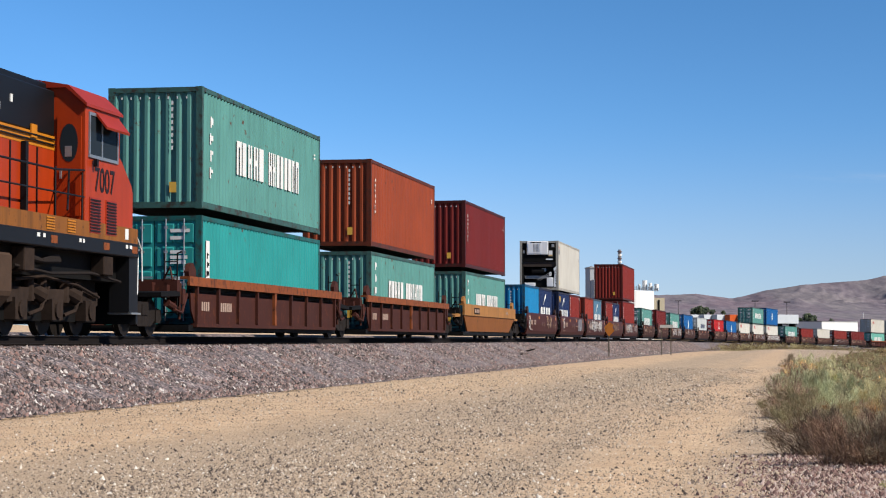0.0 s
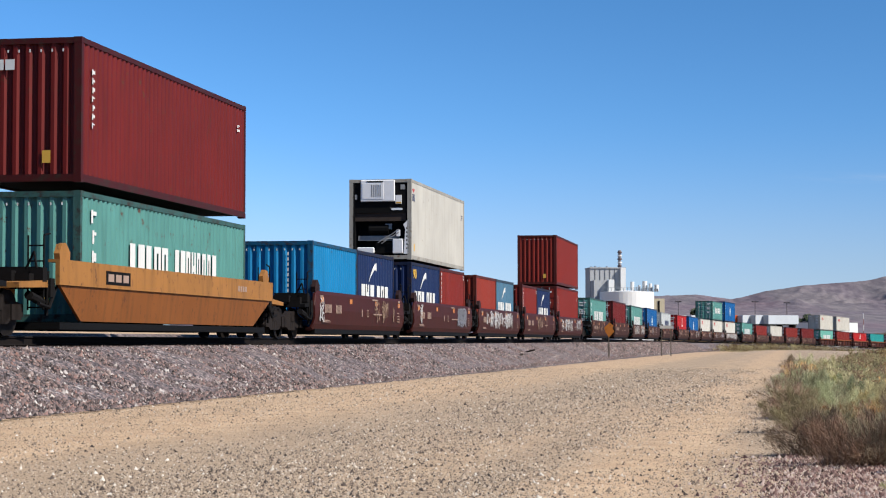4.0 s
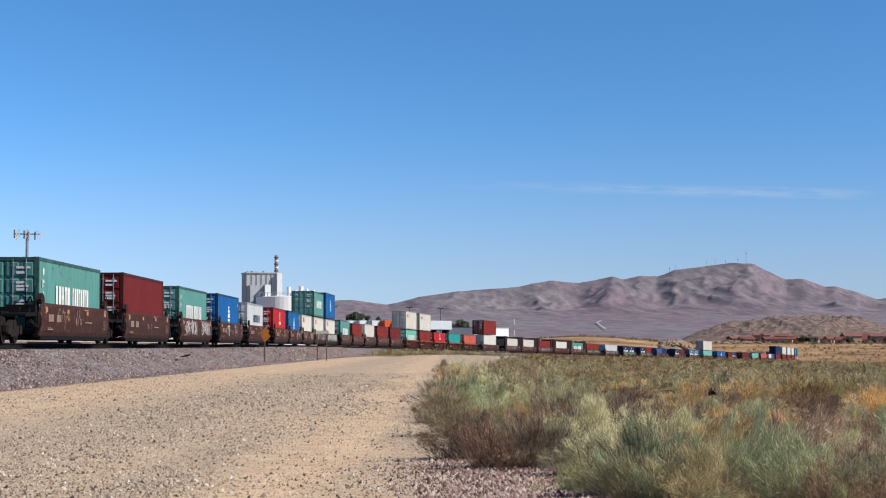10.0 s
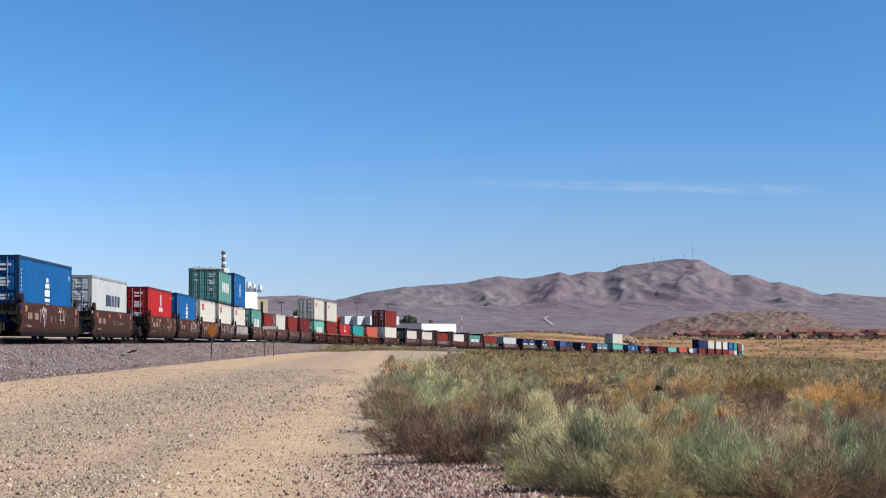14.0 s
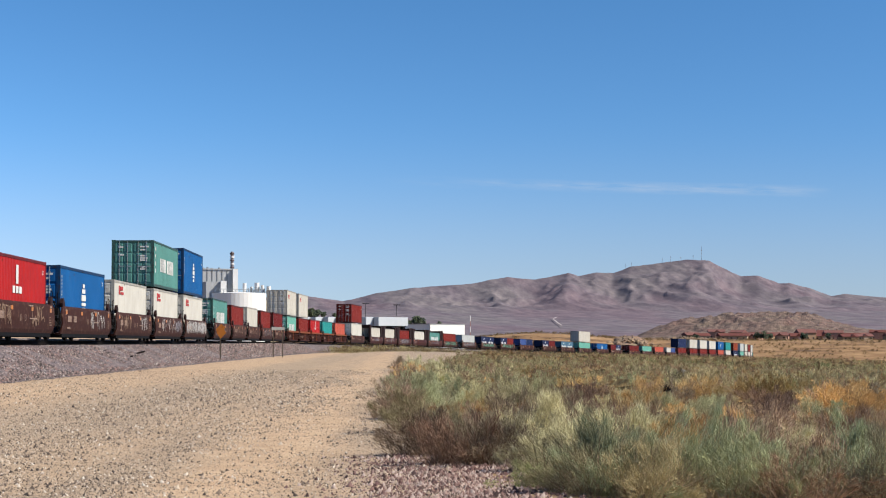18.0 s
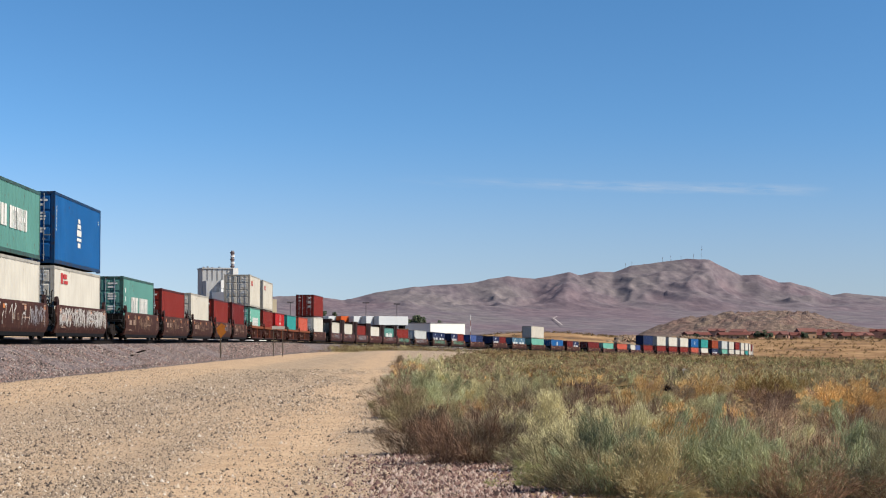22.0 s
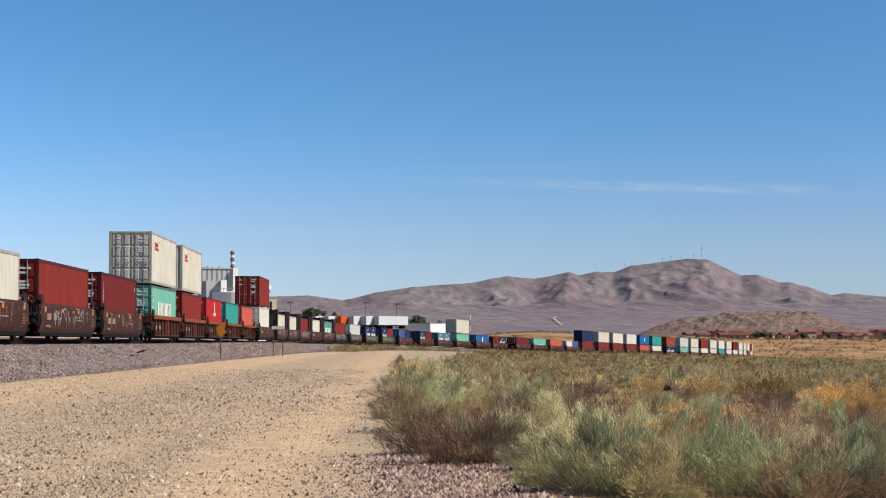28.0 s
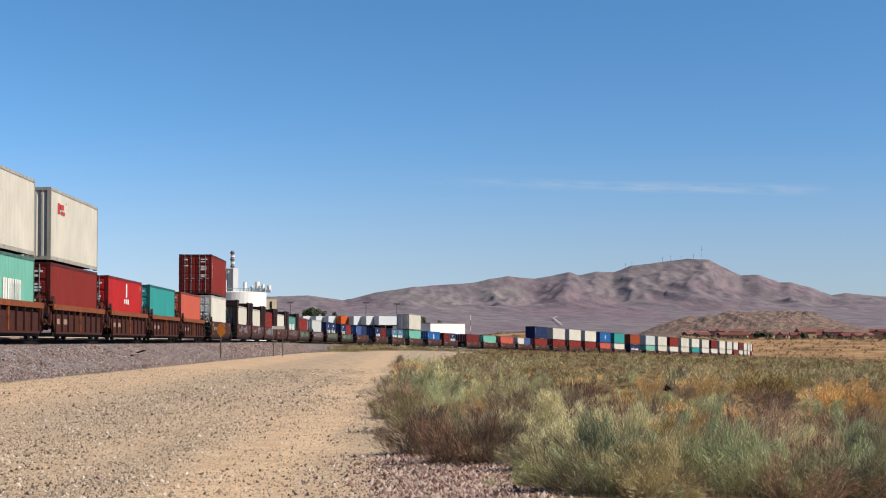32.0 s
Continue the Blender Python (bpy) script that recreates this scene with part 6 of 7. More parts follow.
def mountain():
    bs = np.concatenate([np.arange(-8, 5, 0.3), np.arange(5, 27, 0.06), np.arange(27, 42, 0.3)])
    rs = np.concatenate([np.linspace(2100, 3180, 30), np.linspace(3190, 3900, 150), np.linspace(3950, 4800, 10)])
    B, Rr = np.meshgrid(bs, rs)
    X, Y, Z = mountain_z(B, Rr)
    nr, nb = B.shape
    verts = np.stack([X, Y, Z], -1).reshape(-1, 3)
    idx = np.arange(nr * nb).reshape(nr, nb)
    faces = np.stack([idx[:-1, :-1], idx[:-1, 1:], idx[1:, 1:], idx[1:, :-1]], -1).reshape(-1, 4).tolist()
    # distance haze is put into the rock colour: greyish mauve, low contrast
    me = sheet("mountain", verts, faces, rock_material("haze_mauve_desert_rock", (104, 96, 103), (146, 135, 137), 0.06, 0.22))
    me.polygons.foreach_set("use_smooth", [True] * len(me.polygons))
    tagged(new("mountain", me), "bare desert mountain range in the distance, haze put into its mauve colour", "mountain", kind="structure")
    # masts on the summit
    for b, h in ((18.95, 16), (18.05, 7), (17.85, 6), (18.4, 5), (16.75, 6), (16.95, 5), (18.75, 6)):
        j = int(np.argmin(abs(bs - b)))
        col = Z[:, j]
        k = int(np.argmax((col - EYE) / rs))
        c = thing("summit_mast", "thin grey radio mast on the summit", "mast", "summit masts")
        c.location = (X[k, j], Y[k, j], col[k] - 1)
        hh = h * rs[k] / 3440 * 1.6
        bm = bmesh.new()
        rod(bm, (0, 0, 0), (0, 0, hh), 0.3, 5)
        part("mast", bm, STEEL, c)
        part("antenna", boxes((-1.2, 1.2, -0.3, 0.3, hh * 0.7, hh * 0.76)), STEEL, c)
    # a pale track zigzags up the apron
    q = np.linspace(0, 1, 40)
    bq, rq = 14.55 + 0.34 * q + 0.2 * np.clip((0.25 - q) * 4, 0, 1), 3000 - 420 * q
    edge = [mountain_z(bq + d, rq) for d in (-0.014, 0.014)]
    verts = [(X_[k], Y_[k], Z_[k] + 2.5) for X_, Y_, Z_ in edge for k in range(40)]
    me = sheet("dirt_track", verts, [(k, 40 + k, 41 + k, k + 1) for k in range(39)], plain("bleached_track_dirt", (214, 204, 196), 0.95, 0, 0.05, 0.1, 0))
    tagged(new("dirt_track", me), "pale dirt track on the apron below the mountain", "track", kind="structure")


def foothill(b0, b1, r, height, seed, mat, label, depth=260.0):
    n, m = 150, 34
    bs = np.linspace(b0, b1, n)
    rs = np.linspace(r - depth / 2, r + depth / 2, m)
    B, Rr = np.meshgrid(bs, rs)
    X, Y = np.sin(np.radians(B)) * Rr, np.cos(np.radians(B)) * Rr
    u = (B - b0) / (b1 - b0)
    v = (Rr - r) / (depth / 2)
    env = np.clip(np.sin(np.pi * u), 0, 1) ** 0.7 * np.clip(1 - v ** 2, 0, 1)
    Z = ground_z(X, Y) - 2 + height * env * (0.5 + 0.8 * rnoise(X, Y, depth / 2.2, int(seed), 5)) + env * height * (0.16 * vnoise(X / 9, Y / 9, int(seed)) + 0.12 * vnoise(X / 4, Y / 4, 4))
    idx = np.arange(n * m).reshape(m, n)
    faces = np.stack([idx[:-1, :-1], idx[:-1, 1:], idx[1:, 1:], idx[1:, :-1]], -1).reshape(-1, 4).tolist()
    me = sheet("hill", np.stack([X, Y, Z], -1).reshape(-1, 3), faces, mat)
    tagged(new("hill", me), label, "hill", kind="structure")


def boulder_meshes():
    out = []
    for k in range(5):
        bm = bmesh.new()
        bmesh.ops.create_icosphere(bm, subdivisions=2, radius=1)
        for v in bm.verts:
            p = v.co.copy()
            v.co *= 0.75 + 0.45 * noise.noise(p * 1.1 + Vector((k * 7.1, 0, 0)))
            v.co.z *= 0.75
        out.append(mesh_of(bm, "boulder", BOULDER))
    return out


BOULDER = rock_material("tan_boulder_rock", (122, 104, 90), (190, 164, 132), 0.5)


def boulders():
    ms = boulder_meshes()
    rng = random.Random(8)
    for b0, b1, r0, r1, n, s0, s1 in ((16.2, 17.6, 1120, 1180, 46, 1.0, 3.0), (17.6, 19.5, 1330, 1420, 40, 1.5, 4.0)):
        for _ in range(n):
            b = rng.triangular(b0, b1)
            r = rng.uniform(r0, r1)
            x, y, z = bearing(b, r)
            if r < 1200:
                z += 3.5 * math.exp(-((b - 16.9) / 0.4) ** 2)
            ob = tagged(new("boulder", rng.choice(ms)), "weathered tan granite boulder on the slope", "boulder", "boulders on the slopes")
            s = rng.uniform(s0, s1)
            ob.matrix_basis = pose(x, y, z, 0, 0, rng.uniform(0, 360)) @ Matrix.Diagonal((s, s * rng.uniform(0.8, 1.3), s * rng.uniform(0.7, 1.1), 1))


mountain()
foothill(17.0, 24.4, 1950, 25, 3.0, rock_material("brown_hill_rock", (84, 72, 68), (158, 136, 120), 0.22), "rocky brown foothill strewn with boulders")
foothill(21.0, 27.5, 2050, 13, 6.0, rock_material("brown_low_hill_rock", (100, 82, 72), (162, 134, 108), 0.18), "low brown rocky hill")
foothill(16.3, 17.5, 1150, 6.5, 9.0, BOULDER, "tan rock outcrop", 60)
boulders()


# ======================= trees far off =======================
LEAF = islands("dark_tree_leaves", [(0.0, lin((38, 50, 34))), (0.5, lin((58, 72, 46))), (1.0, lin((84, 94, 62)))], 0.7)
BARK = plain("tree_bark", (84, 68, 54), 0.95, 0, 6, 0.3)


def tree(seed, h, w):
    rng = random.Random(seed)
    c = thing("tree", "dark green shade tree with an uneven crown", "tree", "far trees")
    bm = bmesh.new()
    for k in range(5):
        a = k * 1.26 + rng.random()
        tube(bm, [(0, 0, -1), (0.1 * math.cos(a), 0.1 * math.sin(a), h * 0.35), (w * 0.3 * math.cos(a), w * 0.3 * math.sin(a), h * rng.uniform(0.55, 0.8))], 0.06 * h / 3, 5)
    part("trunk", bm, BARK, c)
    bm = bmesh.new()
    lobes = [(rng.uniform(-0.32, 0.32) * w, rng.uniform(-0.32, 0.32) * w, h * rng.uniform(0.45, 0.88), rng.uniform(0.16, 0.3) * w) for _ in range(9)]
    for _ in range(420):
        lx, ly, lz, lr = rng.choice(lobes)
        v = Vector((rng.gauss(0, 1), rng.gauss(0, 1), rng.gauss(0, 1))).normalized() * lr * rng.uniform(0.6, 1.1)
        p = Vector((lx, ly, lz)) + v
        u = Vector((rng.gauss(0, 1), rng.gauss(0, 1), rng.gauss(0, 1))).normalized()
        q = u.orthogonal() * rng.uniform(0.05, 0.09) * w
        u = u * rng.uniform(0.06, 0.11) * w
        bm.faces.new([bm.verts.new(p + d) for d in (-u, q, u, -q)])
    part("crown", bm, LEAF, c)
    return c


def trees():
    rng = random.Random(21)
    spots = [(7.3, 760, 3.2), (7.5, 750, 4.0), (7.68, 765, 3.6), (7.85, 770, 3.0), (8.2, 760, 2.5), (10.62, 960, 5), (10.75, 970, 4), (10.4, 960, 3), (11.3, 980, 2.5), (0.8, 700, 3.5), (1.6, 720, 3)]
    spots += [(20.55, 1440, 9), (20.75, 1440, 10), (20.95, 1450, 8), (21.9, 1420, 8), (22.6, 1420, 8), (23.9, 1560, 7), (24.4, 1570, 8), (18.8, 1600, 6), (24.9, 1560, 7)]
    for k, (b, r, h) in enumerate(spots):
        h *= 0.62 if r > 1000 else 1.0
        t = tree(k, h, h * rng.uniform(0.8, 1.2))
        x, y, z = bearing(b, r)
        if r < 1000:
            z = EYE + (604.8 - (558 if r < 900 else 571)) * r / 3440 - 1
        t.location = (x, y, z)


trees()


# ======================= sagebrush and dry grass =======================
def blades(rng, n, height, spread, width, droop=0.35, twig=False):
    """Thin curved blades fanning out from one root, as arrays of corners (two quads each)."""
    a = rng.uniform(0, 2 * np.pi, n)
    lean = np.sqrt(rng.uniform(0, 1, n)) * spread
    base_r = rng.uniform(0, 0.4, n) * spread * height * 0.5
    L = height * rng.uniform(0.55, 1.05, n) * (1 - 0.25 * lean / max(spread, 1e-3))
    start = np.where(rng.uniform(0, 1, n) < 0.45, rng.uniform(0.15, 0.7, n), 0.0)
    d = np.stack([np.cos(a) * np.sin(lean), np.sin(a) * np.sin(lean), np.cos(lean)], -1)
    root = np.stack([np.cos(a) * base_r, np.sin(a) * base_r, np.zeros(n)], -1) + d * (L * start)[:, None]
    L2 = L * (1 - start)
    bend = np.stack([rng.normal(0, 0.12, n), rng.normal(0, 0.12, n), -droop * rng.uniform(0, 0.5, n) * np.sin(lean)], -1)
    mid = root + d * (L2 * 0.55)[:, None] + bend * (L2 * 0.25)[:, None]
    tip = root + d * L2[:, None] + bend * L2[:, None]
    side = np.cross(d, rng.normal(0, 1, (n, 3)))
    side /= np.linalg.norm(side, axis=1)[:, None] + 1e-9
    w = (width * rng.uniform(0.6, 1.4, n))[:, None]
    return np.stack([root - side * w, root + side * w, mid + side * w * 0.8, mid - side * w * 0.8, tip + side * w * 0.25, tip - side * w * 0.25], 1)


def blade_mesh(name, P, material):
    """Mesh from blades given as (n, 4 or 6, 3)."""
    n, k = P.shape[:2]
    q = k // 2 - 1
    me = bpy.data.meshes.new(name)
    me.vertices.add(n * k)
    me.vertices.foreach_set("co", P.reshape(-1).astype(np.float32))
    base = (np.arange(n) * k)[:, None]
    loops = np.concatenate([base + np.array([f]) for f in ((0, 1, 2, 3), (3, 2, 4, 5))[:q]], 1).reshape(-1)
    me.loops.add(n * 4 * q)
    me.loops.foreach_set("vertex_index", loops.astype(np.int32))
    me.polygons.add(n * q)
    me.polygons.foreach_set("loop_start", (np.arange(n * q) * 4).astype(np.int32))
    me.polygons.foreach_set("loop_total", np.full(n * q, 4, np.int32))
    me.materials.append(material)
    me.update(calc_edges=True)
    return me


def brush_material(name, stops):
    """Blade colours vary piece by piece, and in drifts about as wide as a plant."""
    m = islands(name, stops, 0.85, 0.12)
    n, l = m.node_tree.nodes, m.node_tree.links
    b = n["Principled BSDF"]
    src = b.inputs["Base Color"].links[0].from_socket
    oi = n.new("ShaderNodeObjectInfo")
    tint = ramp(n, l, oi.outputs["Random"], [(0.0, (0.46, 0.46, 0.47, 1)), (0.22, (1.02, 0.88, 0.74, 1)), (0.48, (0.72, 0.84, 0.74, 1)), (0.75, (1.12, 1.08, 0.96, 1)), (1.0, (1.36, 1.28, 1.14, 1))])
    place = n.new("ShaderNodeNewGeometry").outputs["Position"]
    drift = ramp(n, l, noise_node(n, l, 0.42, 3, 0.6, place), [(0.34, (0.52, 0.50, 0.50, 1)), (0.5, (0.98, 0.97, 0.93, 1)), (0.66, (1.28, 1.26, 1.18, 1))])
    col = mix(n, l, 1.0, mix(n, l, 1.0, src, tint, "MULTIPLY"), drift, "MULTIPLY")
    l.new(col, b.inputs["Base Color"])
    tr = n.new("ShaderNodeBsdfTranslucent")
    l.new(col, tr.inputs[0])
    ms = n.new("ShaderNodeMixShader")
    ms.inputs[0].default_value = 0.27
    l.new(b.outputs[0], ms.inputs[1])
    l.new(tr.outputs[0], ms.inputs[2])
    l.new(ms.outputs[0], n["Material Output"].inputs[0])
    return m


SAGE = brush_material("grey_green_sagebrush", [(0.0, lin((184, 178, 144))), (0.5, lin((216, 213, 174))), (1.0, lin((240, 236, 202)))])
GREEN = brush_material("fresh_green_brush", [(0.0, lin((160, 170, 116))), (0.5, lin((186, 198, 140))), (1.0, lin((208, 216, 164)))])
TWIG = brush_material("brown_dry_brush", [(0.0, lin((136, 109, 96))), (0.5, lin((174, 145, 130))), (1.0, lin((212, 186, 168)))])
STRAW = brush_material("golden_dry_grass", [(0.0, lin((204, 162, 110))), (0.5, lin((224, 186, 132))), (1.0, lin((240, 208, 158)))])
RUSTY = brush_material("orange_dry_brush", [(0.0, lin((146, 100, 64))), (0.5, lin((182, 130, 84))), (1.0, lin((206, 160, 112)))])


def plume(rng, sprays, per, R, h, length, width, up, lobe=0.12):
    """A shrub of feathery sprays: shoots fan out from one root, each a lobe of fine blades along its outer part."""
    az = rng.uniform(0, 2 * np.pi, sprays)
    lean = np.arcsin(np.sqrt(rng.uniform(0, 0.97, sprays)))
    reach = 1 / np.sqrt((np.sin(lean) / R) ** 2 + (np.cos(lean) / h) ** 2) * rng.uniform(0.58, 1.1, sprays)
    d = np.stack([np.cos(az) * np.sin(lean), np.sin(az) * np.sin(lean), np.cos(lean)], -1)
    root = np.stack([rng.normal(0, 0.16 * R, sprays), rng.normal(0, 0.16 * R, sprays), np.zeros(sprays)], -1)
    i = np.repeat(np.arange(sprays), per)
    n = sprays * per
    q = 1 - 0.62 * rng.uniform(0, 1, n) ** 1.5
    thick = (lobe * R * np.sin(np.clip(q, 0, 0.97) * np.pi) ** 0.5)[:, None]
    mid = root[i] + d[i] * (reach[i] * q)[:, None] + rng.normal(0, 1, (n, 3)) * thick
    mid[:, 2] = np.maximum(mid[:, 2] - 0.05 * np.sin(lean[i]) * q, 0.02)
    way = d[i] * (1 - up) + np.array([0, 0, up]) + rng.normal(0, 0.34, (n, 3))
    way /= np.linalg.norm(way, axis=1)[:, None]
    L = (length * rng.uniform(0.5, 1.4, n))[:, None]
    side = np.cross(way, rng.normal(0, 1, (n, 3)))
    side /= np.linalg.norm(side, axis=1)[:, None] + 1e-9
    w = (width * rng.uniform(0.6, 1.4, n))[:, None]
    a, b = mid - way * L * 0.5, mid + way * L * 0.5
    a[:, 2] = np.maximum(a[:, 2], 0)
    return np.stack([a - side * w, a + side * w, b + side * w * 0.4, b - side * w * 0.4], 1)


def mound(rng, R, h, rings=3, around=8):
    """Lumpy low dome of quads: the woody inside of a far plant, coloured dark for the shade in it."""
    lump = rng.uniform(0.72, 1.15, (rings + 1, around))
    e = np.linspace(0, 0.5 * np.pi, rings + 1)[:, None] * np.ones((1, around))
    a = np.linspace(0, 2 * np.pi, around, endpoint=False)[None] + rng.uniform(-0.2, 0.2, (rings + 1, around))
    P = np.stack([np.cos(a) * np.cos(e) * R * lump, np.sin(a) * np.cos(e) * R * lump, np.sin(e) * h * np.where(e > 1.5, 0.95, lump)], -1)
    nxt = np.roll(P, -1, axis=1)
    return np.stack([P[:-1], nxt[:-1], nxt[1:], P[1:]], 2).reshape(-1, 4, 3)


def shrub_kinds():
    """Meshes of each kind: three fine ones for plants near the road, two lighter ones for those farther out."""
    rng = np.random.RandomState(7)
    kinds = {}
    for key, leaf, sprays, per, R, h, length, w, up, twigs in (
            ("sage", SAGE, 24, 520, 0.70, 0.56, 0.05, 0.0016, 0.15, 300), ("sage_tall", SAGE, 20, 560, 0.64, 0.66, 0.058, 0.0016, 0.22, 360), ("green", GREEN, 26, 420, 0.68, 0.46, 0.044, 0.0017, 0.12, 240),
            ("twiggy", TWIG, 26, 260, 0.68, 0.50, 0.07, 0.0019, 0.1, 480), ("straw", STRAW, 22, 430, 0.72, 0.54, 0.048, 0.0022, 0.1, 300), ("rusty", RUSTY, 22, 200, 0.62, 0.30, 0.045, 0.0028, 0.1, 200)):
        for v in range(5):
            light = v > 2
            k = 4 if light else 1
            Q = [blades(rng, twigs // (6 * k), h * 0.85, 1.2, 0.0019 * k ** 0.5, 0.2) + np.array([rng.normal(0, 0.2), rng.normal(0, 0.2), 0]) for _ in range(6)]
            P = plume(rng, sprays, per * 2 // (k + 1), R, h, length * (1.1 if light else 1), w * (1.9 if light else 1), up)
            wood = np.concatenate(Q)
            kinds.setdefault((key, light), []).append((blade_mesh("foliage", P, leaf), blade_mesh("stem", wood, TWIG)))
    return kinds


SHRUB_LABELS = {"sage": "grey-green sagebrush with feathery upright stems", "sage_tall": "tall grey-green sagebrush with fine stems", "green": "fresh green low desert shrub",
                "twiggy": "leafless brown twiggy desert shrub", "straw": "golden dry bunch grass", "rusty": "low orange-brown dried shrub"}


def brush_kind(rng, x, y):
    """Which plant grows at a spot: drifts of one kind, as noise."""
    a, b = 2.4 * float(vnoise(x / 5, y / 5, 2)) - 1.2, 2.4 * float(vnoise(x / 7, y / 7, 9)) - 1.2
    u = rng.random()
    q, d = math.degrees(math.atan2(x, y)), math.hypot(x, y)
    if 13.2 < q < 16.2 and 44 < d < 64:
        return "rusty" if u < 0.7 else "straw"
    if b > 0.5:
        return "rusty" if u < 0.14 else "straw" if u < 0.36 else "twiggy" if u < 0.6 else "sage"
    if a > 0.3:
        return "twiggy" if u < 0.7 else "sage"
    if a < -0.35:
        return "green" if u < 0.6 else "sage_tall"
    return "sage" if u < 0.36 else "sage_tall" if u < 0.6 else "twiggy" if u < 0.84 else "green" if u < 0.94 else "straw"


def place_brush():
    kinds = shrub_kinds()
    rng = random.Random(17)
    spots = []
    tries = 0
    # the first plants at the road's edge
    firsts = [(12.0, 17.4, "twiggy", 1.0), (12.9, 17.3, "twiggy", 0.9), (11.0, 19.2, "twiggy", 1.0), (12.0, 20.6, "sage", 0.9), (10.7, 24, "sage", 1.05), (10.3, 28.5, "twiggy", 1.05), (11.3, 29.5, "sage", 1.0), (13.3, 18.6, "sage", 1.0), (12.4, 20.6, "twiggy", 0.8),
              (10.15, 34.5, "twiggy", 1.15), (10.3, 39, "sage", 1.1), (10.4, 52, "twiggy", 1.2), (10.6, 62, "sage", 1.3), (10.2, 88, "twiggy", 1.2), (14.2, 14.8, "green", 0.5), (14.9, 16.2, "sage", 0.9), (16.4, 15.6, "sage_tall", 0.9), (15.8, 14.2, "sage", 0.8), (16.2, 14.2, "sage_tall", 1.05),
              (17.4, 14.0, "sage", 0.95), (18.5, 14.6, "sage_tall", 1.0), (19.8, 15.2, "sage", 1.05), (20.7, 14.4, "sage_tall", 0.9), (21.9, 14.5, "twiggy", 0.9), (22.9, 15.0, "sage_tall", 1.0), (24.0, 14.6, "sage", 1.0),
              (20.6, 42, "straw", 1.25), (21.3, 42.6, "straw", 1.2), (22.6, 36, "straw", 1.25), (23.3, 36.5, "straw", 1.2), (19.9, 58, "straw", 1.2), (22.2, 55, "straw", 1.2), (24.1, 46, "straw", 1.2), (18.2, 55, "straw", 1.0), (24.3, 39, "twiggy", 1.2), (18.9, 46, "sage", 1.4), (19.4, 47, "twiggy", 1.2)]
    for b, r, k, s in firsts:
        x, y, _ = bearing(b, r)
        spots.append((x, y, k, s))
    while len(spots) < 300 and tries < 9000:
        tries += 1
        r = 15 + 42 * rng.random() ** 1.05
        b = rng.uniform(8.6, 27)
        x, y, _ = bearing(b, r)
        p = x * CH - y * SH
        edge = 0.4 + 0.5 * float(fbm(x, y, 6, 0.7, 2))
        lim = 9.15 + min(1.3, max(0.0, (r - 44) * 0.03))
        if p < edge or (r < 17 and b < 12.5) or b - math.degrees(0.7 / r) < lim:
            continue
        gap = 0.92 + 0.008 * r
        if any((x - q[0]) ** 2 + (y - q[1]) ** 2 < gap * gap for q in spots):
            continue
        spots.append((x, y, brush_kind(rng, x, y), rng.uniform(0.55, 1.2)))
    for x, y, k, s in spots:
        leaf, tw = rng.choice(kinds[k, math.hypot(x, y) > 34])
        c = thing("desert_shrub", SHRUB_LABELS[k], "shrub", "desert shrubs near the road")
        part("foliage", leaf, SAGE, c)
        part("stem", tw, TWIG, c)
        c.matrix_basis = pose(x, y, ground_at(x, y) - 0.03, 0, 0, rng.uniform(0, 360)) @ Matrix.Diagonal((s * 0.93, s * 0.93, s, 1))
    # brush on the plain, too much to count
    nr = np.random.RandomState(4)
    packs = {"far": [], "sage": [], "green": [], "twiggy": [], "straw": [], "rusty": []}
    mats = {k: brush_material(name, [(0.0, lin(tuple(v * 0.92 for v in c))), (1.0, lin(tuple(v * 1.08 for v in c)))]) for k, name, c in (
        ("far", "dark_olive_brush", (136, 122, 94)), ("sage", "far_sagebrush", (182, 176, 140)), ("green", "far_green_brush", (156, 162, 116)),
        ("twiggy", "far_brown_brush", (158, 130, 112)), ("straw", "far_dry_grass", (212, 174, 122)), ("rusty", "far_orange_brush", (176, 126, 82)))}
    tmpl = {k: [[plume(nr, m, 26 if q < 1.5 else 11, R, h, L * (0.8 + 0.2 * q), w * q, up) for _ in range(3)] for m, q in ((8, 1.0), (6, 1.9))]
            for k, R, h, L, w, up in (("sage", 0.75, 0.62, 0.075, 0.007, 0.15), ("green", 0.7, 0.5, 0.07, 0.007, 0.15), ("twiggy", 0.75, 0.5, 0.09, 0.005, 0.1), ("straw", 0.7, 0.42, 0.075, 0.007, 0.15), ("rusty", 0.7, 0.30, 0.075, 0.006, 0.15), ("far", 0.8, 0.5, 0.12, 0.010, 0.1))}
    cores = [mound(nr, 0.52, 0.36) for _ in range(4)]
    for zone, (r0, r1, count, p0) in enumerate(((40, 130, 3000, 0.8), (130, 420, 3800, 1.5), (420, 640, 900, 3.0))):
        for _ in range(count):
            r = math.sqrt(rng.uniform(r0 * r0, r1 * r1))
            b = rng.uniform(8.8, 28)
            x, y, z = bearing(b, r)
            p = x * CH - y * SH
            road = 0.6 + 0.5 * float(fbm(x, y, 12, 0.7, 2)) + max(0, min(270, r - 60)) * 0.05
            if p < road:
                continue
            # keep clear of the railway
            i = int(np.argmin((TX - x) ** 2 + (TY - y) ** 2))
            if math.hypot(TX[i] - x, TY[i] - y) < 9:
                continue
            k = brush_kind(rng, x * 0.4, y * 0.4)
            k = "sage" if k == "sage_tall" else k
            w_ = rng.random()
            k = "far" if r > 90 and w_ < 0.22 else "twiggy" if r > 60 and w_ > 0.82 else k
